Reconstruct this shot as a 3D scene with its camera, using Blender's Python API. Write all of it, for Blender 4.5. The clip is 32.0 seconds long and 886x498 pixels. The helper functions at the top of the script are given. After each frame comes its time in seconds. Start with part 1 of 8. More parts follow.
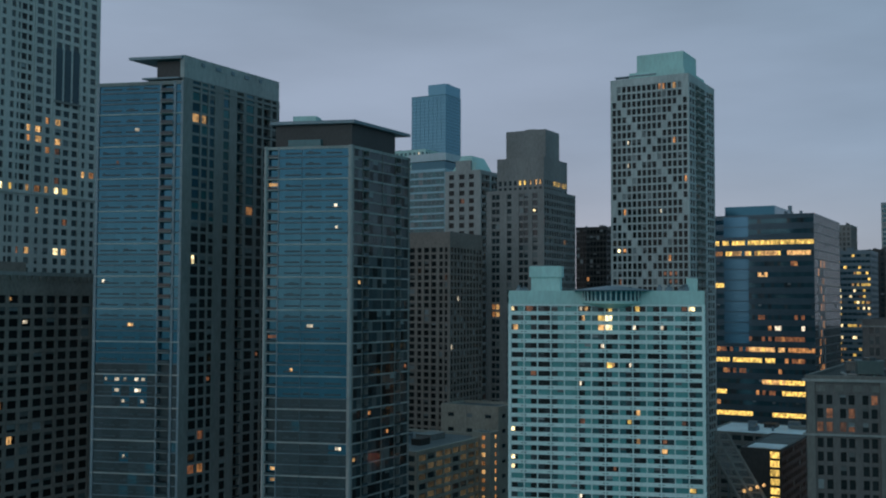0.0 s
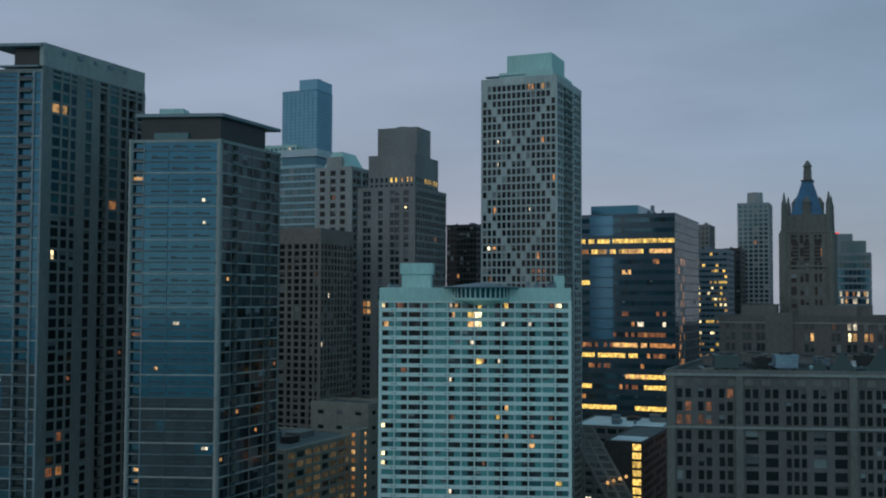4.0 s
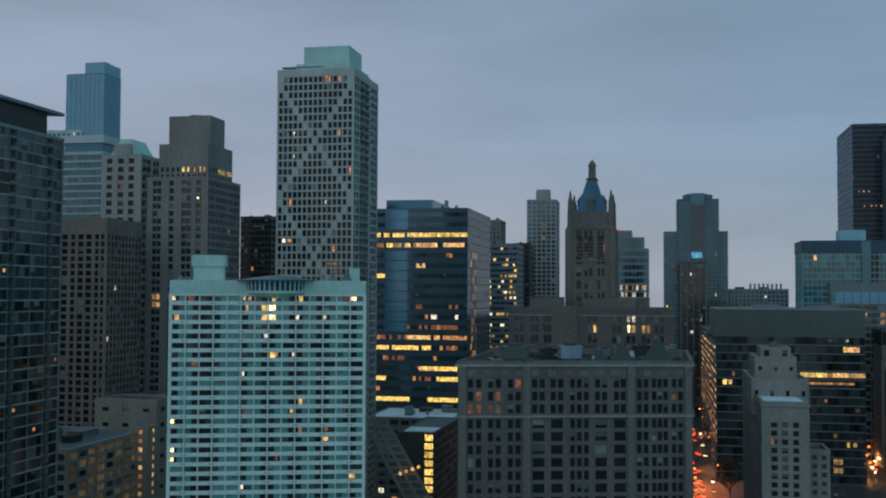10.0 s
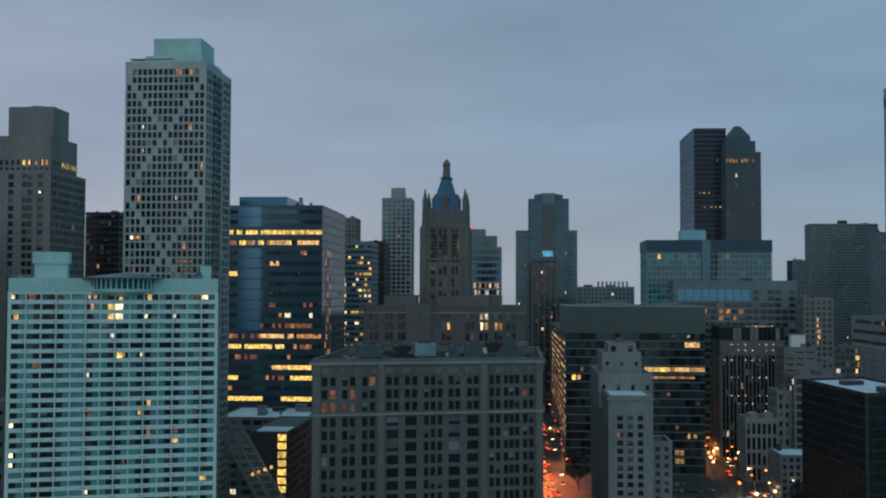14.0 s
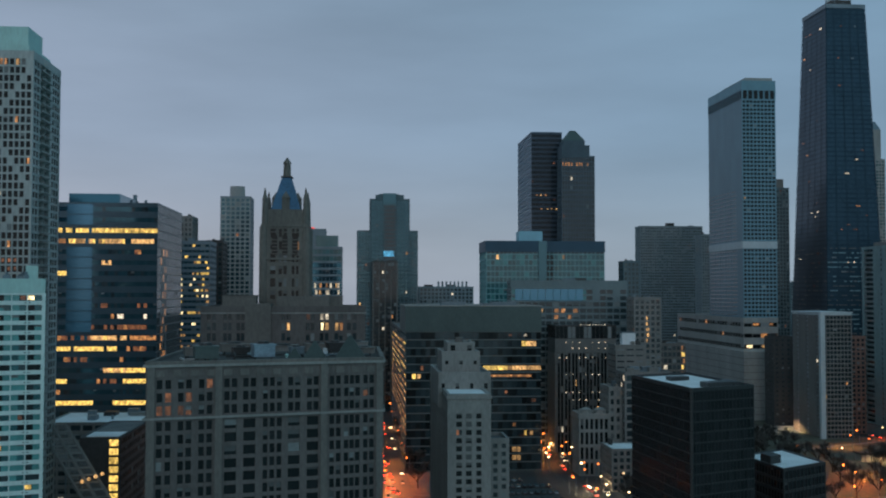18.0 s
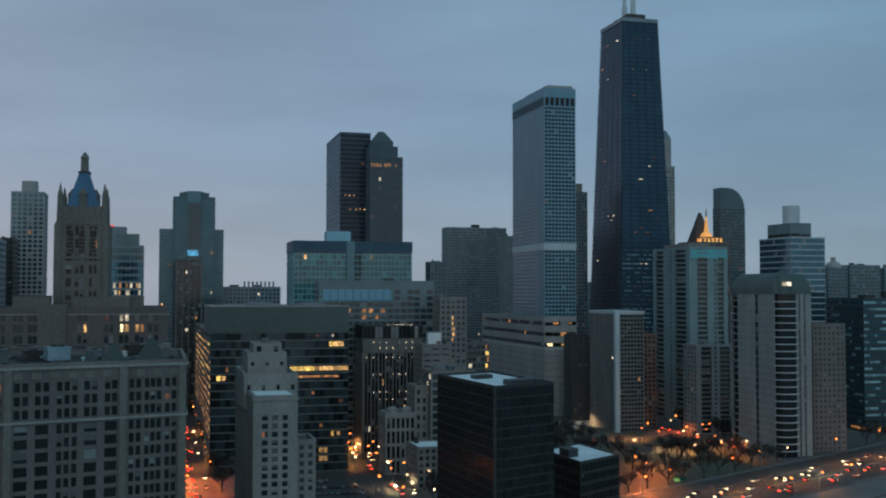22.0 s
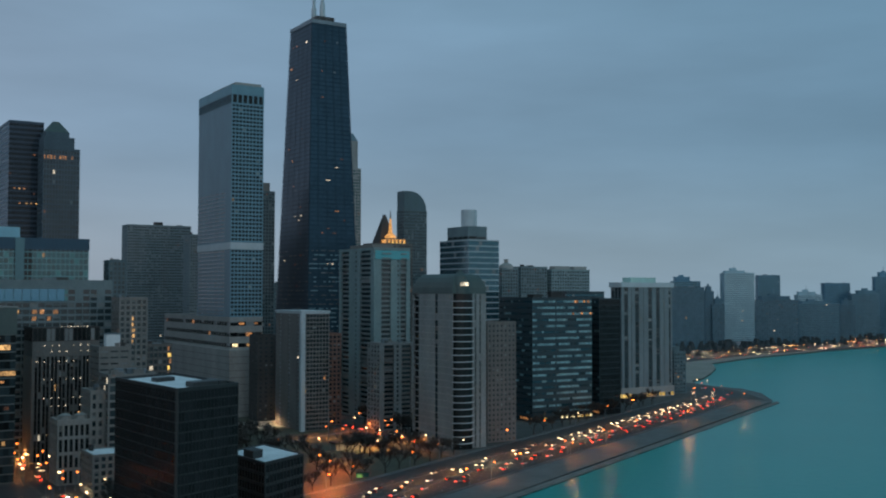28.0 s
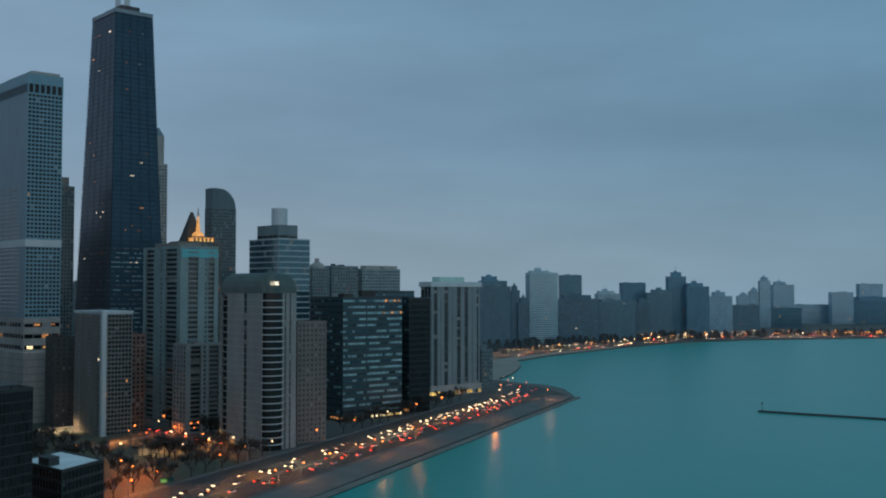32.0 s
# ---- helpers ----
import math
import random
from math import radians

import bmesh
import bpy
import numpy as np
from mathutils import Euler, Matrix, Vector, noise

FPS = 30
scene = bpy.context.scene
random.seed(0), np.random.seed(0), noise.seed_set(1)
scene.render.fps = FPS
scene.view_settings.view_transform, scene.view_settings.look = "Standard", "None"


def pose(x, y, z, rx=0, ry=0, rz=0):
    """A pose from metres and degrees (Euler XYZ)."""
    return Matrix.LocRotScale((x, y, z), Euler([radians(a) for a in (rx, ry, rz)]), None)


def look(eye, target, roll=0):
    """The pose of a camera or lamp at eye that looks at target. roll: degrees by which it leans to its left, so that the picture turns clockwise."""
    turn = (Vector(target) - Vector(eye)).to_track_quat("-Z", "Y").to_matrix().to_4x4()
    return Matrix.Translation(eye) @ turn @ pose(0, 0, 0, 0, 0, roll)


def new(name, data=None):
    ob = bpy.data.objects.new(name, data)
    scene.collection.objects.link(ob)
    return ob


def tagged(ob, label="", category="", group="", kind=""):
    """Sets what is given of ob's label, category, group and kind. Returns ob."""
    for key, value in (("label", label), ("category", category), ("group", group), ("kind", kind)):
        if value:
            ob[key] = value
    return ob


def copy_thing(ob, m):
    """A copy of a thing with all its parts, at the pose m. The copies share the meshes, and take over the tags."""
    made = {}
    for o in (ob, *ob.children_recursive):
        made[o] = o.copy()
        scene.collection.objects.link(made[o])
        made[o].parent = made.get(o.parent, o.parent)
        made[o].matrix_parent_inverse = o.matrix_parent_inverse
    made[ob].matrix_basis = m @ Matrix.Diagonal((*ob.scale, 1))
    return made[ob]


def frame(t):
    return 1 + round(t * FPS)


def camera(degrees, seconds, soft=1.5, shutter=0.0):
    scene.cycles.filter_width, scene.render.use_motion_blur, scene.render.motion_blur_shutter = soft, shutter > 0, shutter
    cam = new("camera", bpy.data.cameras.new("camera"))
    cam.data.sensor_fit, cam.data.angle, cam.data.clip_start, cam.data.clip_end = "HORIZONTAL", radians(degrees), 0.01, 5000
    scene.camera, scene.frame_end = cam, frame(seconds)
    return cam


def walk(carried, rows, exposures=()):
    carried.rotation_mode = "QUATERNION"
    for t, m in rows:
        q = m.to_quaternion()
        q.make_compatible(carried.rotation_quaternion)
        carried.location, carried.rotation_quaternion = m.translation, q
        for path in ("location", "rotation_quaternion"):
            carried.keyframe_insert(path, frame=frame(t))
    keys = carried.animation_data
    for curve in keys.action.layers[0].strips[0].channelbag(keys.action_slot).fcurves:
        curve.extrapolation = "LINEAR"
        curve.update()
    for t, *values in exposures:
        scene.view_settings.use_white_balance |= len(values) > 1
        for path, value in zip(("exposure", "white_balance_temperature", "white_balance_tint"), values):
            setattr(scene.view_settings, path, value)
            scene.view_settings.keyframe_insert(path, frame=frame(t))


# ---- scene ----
cam = camera(45.08, 32.0, soft=2.0, shutter=0.5)
# seconds, yaw, pitch, roll: the camera hovers in one place over the lake and turns to its right
TURN = [
    (0.0, 29.500, 2.831, -0.208),
    (0.5, 28.678, 2.813, -0.216),
    (1.0, 27.858, 2.787, -0.227),
    (1.5, 26.984, 2.759, -0.234),
    (2.0, 26.078, 2.749, -0.231),
    (2.5, 25.211, 2.753, -0.222),
    (3.0, 24.318, 2.735, -0.214),
    (3.5, 23.451, 2.715, -0.202),
    (5.5, 19.909, 2.557, -0.203),
    (6.0, 19.019, 2.508, -0.217),
    (6.5, 18.120, 2.467, -0.233),
    (7.0, 17.227, 2.436, -0.250),
    (7.5, 16.323, 2.401, -0.264),
    (8.0, 15.440, 2.385, -0.267),
    (8.5, 14.497, 2.364, -0.261),
    (9.0, 13.540, 2.357, -0.251),
    (9.5, 12.585, 2.361, -0.248),
    (10.0, 11.623, 2.355, -0.263),
    (10.5, 10.681, 2.355, -0.273),
    (11.0, 9.727, 2.348, -0.275),
    (11.5, 8.765, 2.351, -0.269),
    (12.0, 7.800, 2.357, -0.264),
    (12.5, 6.816, 2.354, -0.254),
    (13.0, 5.848, 2.320, -0.236),
    (13.5, 4.858, 2.299, -0.207),
    (14.0, 3.844, 2.275, -0.176),
    (14.5, 2.821, 2.278, -0.146),
    (16.5, -1.376, 2.308, -0.068),
    (17.0, -2.446, 2.303, -0.076),
    (17.5, -3.544, 2.296, -0.090),
    (18.0, -4.677, 2.292, -0.100),
    (18.5, -5.820, 2.291, -0.106),
    (19.0, -6.978, 2.271, -0.104),
    (19.5, -8.184, 2.276, -0.094),
    (20.0, -9.516, 2.276, -0.084),
    (20.5, -10.876, 2.297, -0.065),
    (21.0, -12.252, 2.321, -0.056),
    (21.5, -13.597, 2.335, -0.067),
    (22.0, -14.956, 2.318, -0.070),
    (22.5, -16.359, 2.327, -0.060),
    (23.0, -17.722, 2.363, -0.058),
    (23.5, -19.092, 2.350, -0.060),
    (24.0, -20.474, 2.326, -0.063),
    (24.5, -21.868, 2.314, -0.062),
    (25.0, -23.278, 2.323, -0.056),
    (25.5, -24.672, 2.301, -0.055),
    (27.5, -30.253, 2.335, -0.038),
    (28.0, -31.654, 2.328, -0.059),
    (28.5, -33.047, 2.322, -0.079),
    (29.0, -34.445, 2.313, -0.092),
    (29.5, -35.843, 2.311, -0.093),
    (30.0, -37.233, 2.307, -0.089),
    (30.5, -38.618, 2.315, -0.070),
    (31.0, -39.904, 2.309, -0.042),
    (31.5, -40.943, 2.300, -0.027),
    (32.0, -41.772, 2.298, -0.013),
]
HOVER = (0.0, 0.0, 95.0)
walk(cam, [(t, pose(*HOVER, 90 + pitch, roll, yaw)) for t, yaw, pitch, roll in TURN])

# ---- world: heavy dawn overcast, the brighter sky in the east behind the camera ----
world = bpy.data.worlds.new("overcast_dawn")
scene.world = world
world.use_nodes = True
wn, wl = world.node_tree.nodes, world.node_tree.links
wn.clear()


def wnode(kind, **sets):
    n = wn.new(kind)
    for key, value in sets.items():
        n.inputs[key].default_value = value
    return n


out = wn.new("ShaderNodeOutputWorld")
back = wnode("ShaderNodeBackground", Strength=1.0)
wl.new(back.outputs[0], out.inputs[0])
geo = wn.new("ShaderNodeTexCoord")
split = wn.new("ShaderNodeSeparateXYZ")
wl.new(geo.outputs["Generated"], split.inputs[0])
sky = wn.new("ShaderNodeTexSky")
sky.sky_type = "NISHITA"
sky.sun_disc = False
sky.sun_elevation, sky.sun_rotation = radians(22), radians(180)
sky_dim = wn.new("ShaderNodeVectorMath")
sky_dim.operation = "SCALE"
sky_dim.inputs["Scale"].default_value = 0.08
wl.new(sky.outputs[0], sky_dim.inputs[0])
# cloud deck: pale lilac grey at the horizon, slate blue overhead
ramp = wn.new("ShaderNodeValToRGB")
wl.new(split.outputs["Z"], ramp.inputs[0])
ramp.color_ramp.interpolation = "EASE"
ramp.color_ramp.elements[0].position, ramp.color_ramp.elements[0].color = 0.0, (0.380, 0.395, 0.475, 1)
ramp.color_ramp.elements[1].position, ramp.color_ramp.elements[1].color = 0.6, (0.140, 0.278, 0.370, 1)
mid = ramp.color_ramp.elements.new(0.16)
mid.color = (0.285, 0.352, 0.468, 1)
stretch = wn.new("ShaderNodeMapping")
stretch.inputs["Scale"].default_value = (1.0, 1.0, 4.5)
wl.new(geo.outputs["Generated"], stretch.inputs[0])
clouds = wnode("ShaderNodeTexNoise", Scale=2.6, Detail=5.0, Roughness=0.5)
wl.new(stretch.outputs[0], clouds.inputs["Vector"])
shade = wn.new("ShaderNodeMapRange")
shade.inputs["From Min"].default_value, shade.inputs["From Max"].default_value = 0.3, 0.7
shade.inputs["To Min"].default_value, shade.inputs["To Max"].default_value = 0.89, 1.16
wl.new(clouds.outputs["Fac"], shade.inputs["Value"])
cloud = wn.new("ShaderNodeVectorMath")
cloud.operation = "SCALE"
wl.new(ramp.outputs[0], cloud.inputs[0])
wl.new(shade.outputs[0], cloud.inputs["Scale"])
# the deck brightens smoothly towards the dawn
east = wn.new("ShaderNodeMapRange")
east.interpolation_type = "SMOOTHSTEP"
east.inputs["From Min"].default_value, east.inputs["From Max"].default_value = 0.3, -1.0
east.inputs["To Min"].default_value, east.inputs["To Max"].default_value = 0.0, 1.0
wl.new(split.outputs["Y"], east.inputs["Value"])
lit = wn.new("ShaderNodeVectorMath")
lit.operation = "MULTIPLY"
dawn = wn.new("ShaderNodeMix")
dawn.data_type = "RGBA"
dawn.inputs["A"].default_value, dawn.inputs["B"].default_value = (1, 1, 1, 1), (1.34, 1.27, 1.20, 1)
wl.new(east.outputs[0], dawn.inputs["Factor"])
wl.new(cloud.outputs[0], lit.inputs[0])
wl.new(dawn.outputs["Result"], lit.inputs[1])
# lilac in the south-west, teal over the northern lake
hue = wn.new("ShaderNodeValToRGB")
hue.color_ramp.elements[0].position, hue.color_ramp.elements[0].color = 0.30, (1.035, 1.0, 0.985, 1)
hue.color_ramp.elements[1].position, hue.color_ramp.elements[1].color = 1.0, (0.42, 0.695, 0.765, 1)
hue_mid = hue.color_ramp.elements.new(0.64)
hue_mid.color = (0.725, 0.88, 0.915, 1)
hue_lake = hue.color_ramp.elements.new(0.84)
hue_lake.color = (0.588, 0.818, 0.866, 1)
north = wn.new("ShaderNodeMapRange")
north.inputs["From Min"].default_value, north.inputs["From Max"].default_value = -1.0, 1.0
wl.new(split.outputs["X"], north.inputs["Value"])
wl.new(north.outputs[0], hue.inputs[0])
tint = wn.new("ShaderNodeVectorMath")
tint.operation = "MULTIPLY"
wl.new(lit.outputs[0], tint.inputs[0])
wl.new(hue.outputs[0], tint.inputs[1])
both = wn.new("ShaderNodeMix")
both.data_type = "RGBA"
both.inputs["Factor"].default_value = 0.93
wl.new(sky_dim.outputs[0], both.inputs["A"])
wl.new(tint.outputs[0], both.inputs["B"])
wl.new(both.outputs["Result"], back.inputs["Color"])

sun_data = bpy.data.lights.new("sun", "SUN")
sun_data.energy, sun_data.angle, sun_data.color = 0.12, radians(40), (0.92, 0.98, 1.0)
sun = new("sun", sun_data)
sun.matrix_world = look((0, -400, 300), (0, 0, 60))

# ---- materials ----


def material(name, color, rough=0.7, metal=0.0, vary=0.25, scale=0.35, bump=0.15, streak=0.0, spec=0.5, random_by=""):
    """A weathered surface: base colour varied by broad stains and fine grain, with fine relief."""
    m = bpy.data.materials.new(name)
    m.use_nodes = True
    n, l = m.node_tree.nodes, m.node_tree.links
    b = n["Principled BSDF"]
    b.inputs["Roughness"].default_value, b.inputs["Metallic"].default_value = rough, metal
    b.inputs["Specular IOR Level"].default_value = spec
    tc = n.new("ShaderNodeTexCoord")
    mp = n.new("ShaderNodeMapping")
    mp.inputs["Scale"].default_value = (1, 1, 1 - 0.85 * streak)
    l.new(tc.outputs["Object"], mp.inputs[0])
    broad = n.new("ShaderNodeTexNoise")
    broad.inputs["Scale"].default_value, broad.inputs["Detail"].default_value = scale * 0.22, 3
    fine = n.new("ShaderNodeTexNoise")
    fine.inputs["Scale"].default_value, fine.inputs["Detail"].default_value = scale * 4, 4
    l.new(mp.outputs[0], broad.inputs["Vector"])
    l.new(mp.outputs[0], fine.inputs["Vector"])
    add = n.new("ShaderNodeMath")
    add.operation = "ADD"
    l.new(broad.outputs["Fac"], add.inputs[0])
    l.new(fine.outputs["Fac"], add.inputs[1])
    total = add.outputs[0]
    lo, hi = 0.65, 1.35
    if random_by:
        info = n.new("ShaderNodeObjectInfo" if random_by == "object" else "ShaderNodeNewGeometry")
        more = n.new("ShaderNodeMath")
        more.operation = "ADD"
        l.new(total, more.inputs[0])
        l.new(info.outputs["Random" if random_by == "object" else "Random Per Island"], more.inputs[1])
        total, lo, hi = more.outputs[0], 0.7, 2.3
    r = n.new("ShaderNodeMapRange")
    r.inputs["From Min"].default_value, r.inputs["From Max"].default_value = lo, hi
    r.inputs["To Min"].default_value, r.inputs["To Max"].default_value = 1 - vary, 1 + vary
    l.new(total, r.inputs["Value"])
    s = n.new("ShaderNodeVectorMath")
    s.operation = "SCALE"
    s.inputs[0].default_value = color
    l.new(r.outputs[0], s.inputs["Scale"])
    l.new(s.outputs[0], b.inputs["Base Color"])
    if bump:
        bp = n.new("ShaderNodeBump")
        bp.inputs["Strength"].default_value, bp.inputs["Distance"].default_value = bump, 0.08
        l.new(fine.outputs["Fac"], bp.inputs["Height"])
        l.new(bp.outputs[0], b.inputs["Normal"])
    return m


def glow(name, color, strength, vary=0.5, island=False):
    """A lit window or lamp, its brightness differing from piece to piece."""
    m = bpy.data.materials.new(name)
    m.use_nodes = True
    n, l = m.node_tree.nodes, m.node_tree.links
    b = n["Principled BSDF"]
    b.inputs["Base Color"].default_value, b.inputs["Roughness"].default_value = (0.05, 0.05, 0.05, 1), 0.2
    b.inputs["Emission Color"].default_value = (*color, 1)
    info = n.new("ShaderNodeNewGeometry" if island else "ShaderNodeObjectInfo")
    tc = n.new("ShaderNodeTexCoord")
    ns = n.new("ShaderNodeTexNoise")
    ns.inputs["Scale"].default_value, ns.inputs["Detail"].default_value = 0.7, 1.2
    mp = n.new("ShaderNodeMapping")
    mp.inputs["Scale"].default_value = (1.5, 1.5, 0.9)
    where = n.new("ShaderNodeObjectInfo")
    shift = n.new("ShaderNodeVectorMath")
    shift.operation = "ADD"
    l.new(tc.outputs["Object"], shift.inputs[0])
    l.new(where.outputs["Location"], shift.inputs[1])
    l.new(shift.outputs[0], mp.inputs[0])
    l.new(mp.outputs[0], ns.inputs["Vector"])
    mul = n.new("ShaderNodeMath")
    mul.operation = "MULTIPLY_ADD"
    l.new(info.outputs["Random Per Island" if island else "Random"], mul.inputs[0])
    mul.inputs[1].default_value, mul.inputs[2].default_value = vary * 2 * strength, (1 - vary) * strength * 0.7
    add = n.new("ShaderNodeMath")
    add.operation = "MULTIPLY"
    r = n.new("ShaderNodeMapRange")
    r.inputs["From Min"].default_value, r.inputs["From Max"].default_value = 0.36, 0.66
    r.inputs["To Min"].default_value, r.inputs["To Max"].default_value = 0.45, 1.5
    l.new(ns.outputs["Fac"], r.inputs["Value"])
    l.new(mul.outputs[0], add.inputs[0])
    l.new(r.outputs[0], add.inputs[1])
    l.new(add.outputs[0], b.inputs["Emission Strength"])
    return m


def pane_glass(name, color, rough=0.12, spec=0.6, vary=0.5, metal=0.0):
    return material(name, color, rough, metal, vary, 0.3, 0.0, spec=spec, random_by="island")


CONCRETE = material("weathered_concrete", (0.242, 0.231, 0.217), 0.85, streak=0.8)
PALE = material("pale_precast_concrete", (0.395, 0.385, 0.366), 0.8, streak=0.8)
WHITE = material("white_painted_concrete", (0.57, 0.63, 0.655), 0.7, vary=0.15, streak=0.8)
LIMESTONE = material("grey_limestone", (0.182, 0.166, 0.150), 0.85, vary=0.3, streak=0.6)
BRICK_BROWN = material("brown_brick", (0.092, 0.086, 0.084), 0.9, vary=0.3, streak=0.5)
BRICK_RED = material("dull_red_brick", (0.240, 0.135, 0.110), 0.9, vary=0.3, streak=0.5)
BRICK_WARM = material("warm_brown_brick", (0.262, 0.215, 0.186), 0.9, vary=0.3, streak=0.5)
TAUPE = material("taupe_precast_concrete", (0.185, 0.170, 0.160), 0.85, streak=0.7)
DARK_METAL = material("black_anodised_metal", (0.050, 0.050, 0.049), 0.45, 0.3, 0.3)
GREY_METAL = material("grey_metal_panel", (0.20, 0.25, 0.28), 0.45, 0.4, 0.2, streak=0.5)
GREEN_METAL = material("grey_green_metal_panel", (0.088, 0.124, 0.118), 0.5, 0.2, 0.2, streak=0.5)
BLUE_COPPER = material("blue_copper_roof", (0.055, 0.15, 0.26), 0.55, 0.2, 0.35)
TAR = material("patched_roof_tar", (0.062, 0.060, 0.057), 0.9, vary=0.5, scale=0.4)
LANTERN_GREEN = material("dark_green_patina_metal", (0.055, 0.072, 0.066), 0.6, 0.1, 0.3)
COOLER_BLUE = material("pale_blue_galvanised_steel", (0.26, 0.37, 0.44), 0.4, 0.5, 0.3)
ROOF_GRAVEL = material("grey_roof_gravel", (0.16, 0.16, 0.16), 0.95, vary=0.35, scale=0.6)
ROOF_WHITE = material("white_roof_membrane", (0.86, 0.87, 0.88), 0.7, vary=0.2, scale=0.4)
AQUA_PALE = material("aqua_white_balcony_panel", (0.72, 0.84, 0.80), 0.6, vary=0.12, streak=0.8)
GREY_CONC = material("neutral_grey_concrete", (0.275, 0.290, 0.286), 0.85, streak=0.7)
STONE_GREY = material("grey_cast_stone", (0.300, 0.290, 0.272), 0.85, vary=0.25, streak=0.7)
SLOT = material("dark_blue_spandrel", (0.044, 0.072, 0.084), 0.3, 0.3, 0.2)
AQUA = material("pale_aqua_painted_panel", (0.47, 0.68, 0.63), 0.6, vary=0.15, streak=0.8)
CUBE_BLACK = material("matt_black_panel", (0.036, 0.036, 0.036), 0.6, 0.0, 0.3)
CUBE_GLASS = pane_glass("smoked_black_glass", (0.026, 0.025, 0.026), 0.2, 0.12, 0.6)
GLASS_BLUE = pane_glass("blue_reflective_glass", (0.044, 0.145, 0.205), 0.07, 0.5, 0.13, 0.8)
GLASS_NAVY = pane_glass("dark_blue_glass", (0.058, 0.142, 0.175), 0.08, 0.5, 0.2, 0.6)
GLASS_DARK = pane_glass("dark_window_glass", (0.034, 0.050, 0.056), 0.1, 0.6, 0.6)
GLASS_TEAL = pane_glass("teal_window_glass", (0.03, 0.13, 0.14), 0.1, 0.7, 0.5)
GLASS_AQUA = pane_glass("aqua_tinted_glass", (0.105, 0.320, 0.310), 0.15, 0.6, 0.3)
GLASS_BLACK = pane_glass("black_glass", (0.017, 0.020, 0.021), 0.05, 0.24, 0.6)
BLIND = pane_glass("window_with_pale_blind", (0.22, 0.24, 0.24), 0.3, 0.5, 0.5)
# glass of far buildings, with the haze put into its colour
HAZE_GLASS = pane_glass("hazed_blue_glass", (0.22, 0.38, 0.46), 0.12, 0.5, 0.1, 0.7)
SHADE_GREY = pane_glass("window_with_grey_shade", (0.115, 0.120, 0.118), 0.4, 0.4, 0.4)
GLASS_GREY = pane_glass("grey_reflecting_glass", (0.062, 0.080, 0.086), 0.1, 0.6, 0.45)
BLIND_TEAL = pane_glass("window_with_teal_blind", (0.215, 0.36, 0.385), 0.3, 0.5, 0.35)
LIT_WARM = glow("warm_lit_window", (1.0, 0.55, 0.20), 0.75)
LIT_AMBER = glow("amber_lit_window", (1.0, 0.43, 0.14), 0.42)
LIT_EMBER = glow("dim_orange_lit_window", (1.0, 0.38, 0.16), 0.14, 0.6)
LIT_YELLOW = glow("yellow_lit_window", (1.0, 0.64, 0.15), 1.15, 0.3)
LIT_BRIGHT = glow("bright_lit_window", (1.0, 0.80, 0.42), 2.4, 0.25)
LIT_WHITE = glow("white_lit_window", (1.0, 0.85, 0.62), 0.95)
LIT_MIX = (LIT_WARM, LIT_AMBER, LIT_EMBER, LIT_EMBER, LIT_WHITE)
ASPHALT = material("worn_asphalt", (0.052, 0.052, 0.053), 0.68, vary=0.35, scale=0.25)
PAVING = material("grey_concrete_paving", (0.15, 0.15, 0.145), 0.85, vary=0.25)
LAND = material("dark_city_ground", (0.108, 0.104, 0.096), 0.9, vary=0.5, scale=0.05)
GRASS = material("winter_park_grass", (0.098, 0.092, 0.066), 0.95, vary=0.4, scale=0.1)
WET_STONE = material("wet_dark_stone", (0.060, 0.062, 0.062), 0.6, vary=0.4)
SAND = material("wet_beach_sand", (0.30, 0.27, 0.23), 0.9, vary=0.2, scale=0.1)
BARK = material("dark_bare_bark", (0.035, 0.028, 0.024), 0.9)
BARE_TWIGS = material("bare_winter_twigs", (0.085, 0.074, 0.066), 0.95, vary=0.4)

# ---- building blocks ----


def bearing(a):
    return Vector((math.sin(radians(a)), math.cos(radians(a)), 0.0))


def plot(x, y, left, left_len, right, right_len):
    """A four-cornered footprint, counter-clockwise, from its lakeward corner."""
    m = Vector((x, y, 0))
    lv, rv = bearing(left) * left_len, bearing(right) * right_len
    return [m, m + rv, m + rv + lv, m + lv]


def shrink(poly, by, by_left=None):
    """The footprint drawn in by a distance all round."""
    c = sum(poly, Vector()) / len(poly)
    outp = []
    n = len(poly)
    for i in range(n):
        p, a, b = poly[i], poly[i - 1], poly[(i + 1) % n]
        u, v = (p - a).normalized(), (b - p).normalized()
        cross = u.x * v.y - u.y * v.x
        if abs(cross) < 1e-4:
            outp.append(p + Vector((-u.y, u.x, 0)) * by)
        else:
            outp.append(p + (v - u) * (by / cross))
    return outp


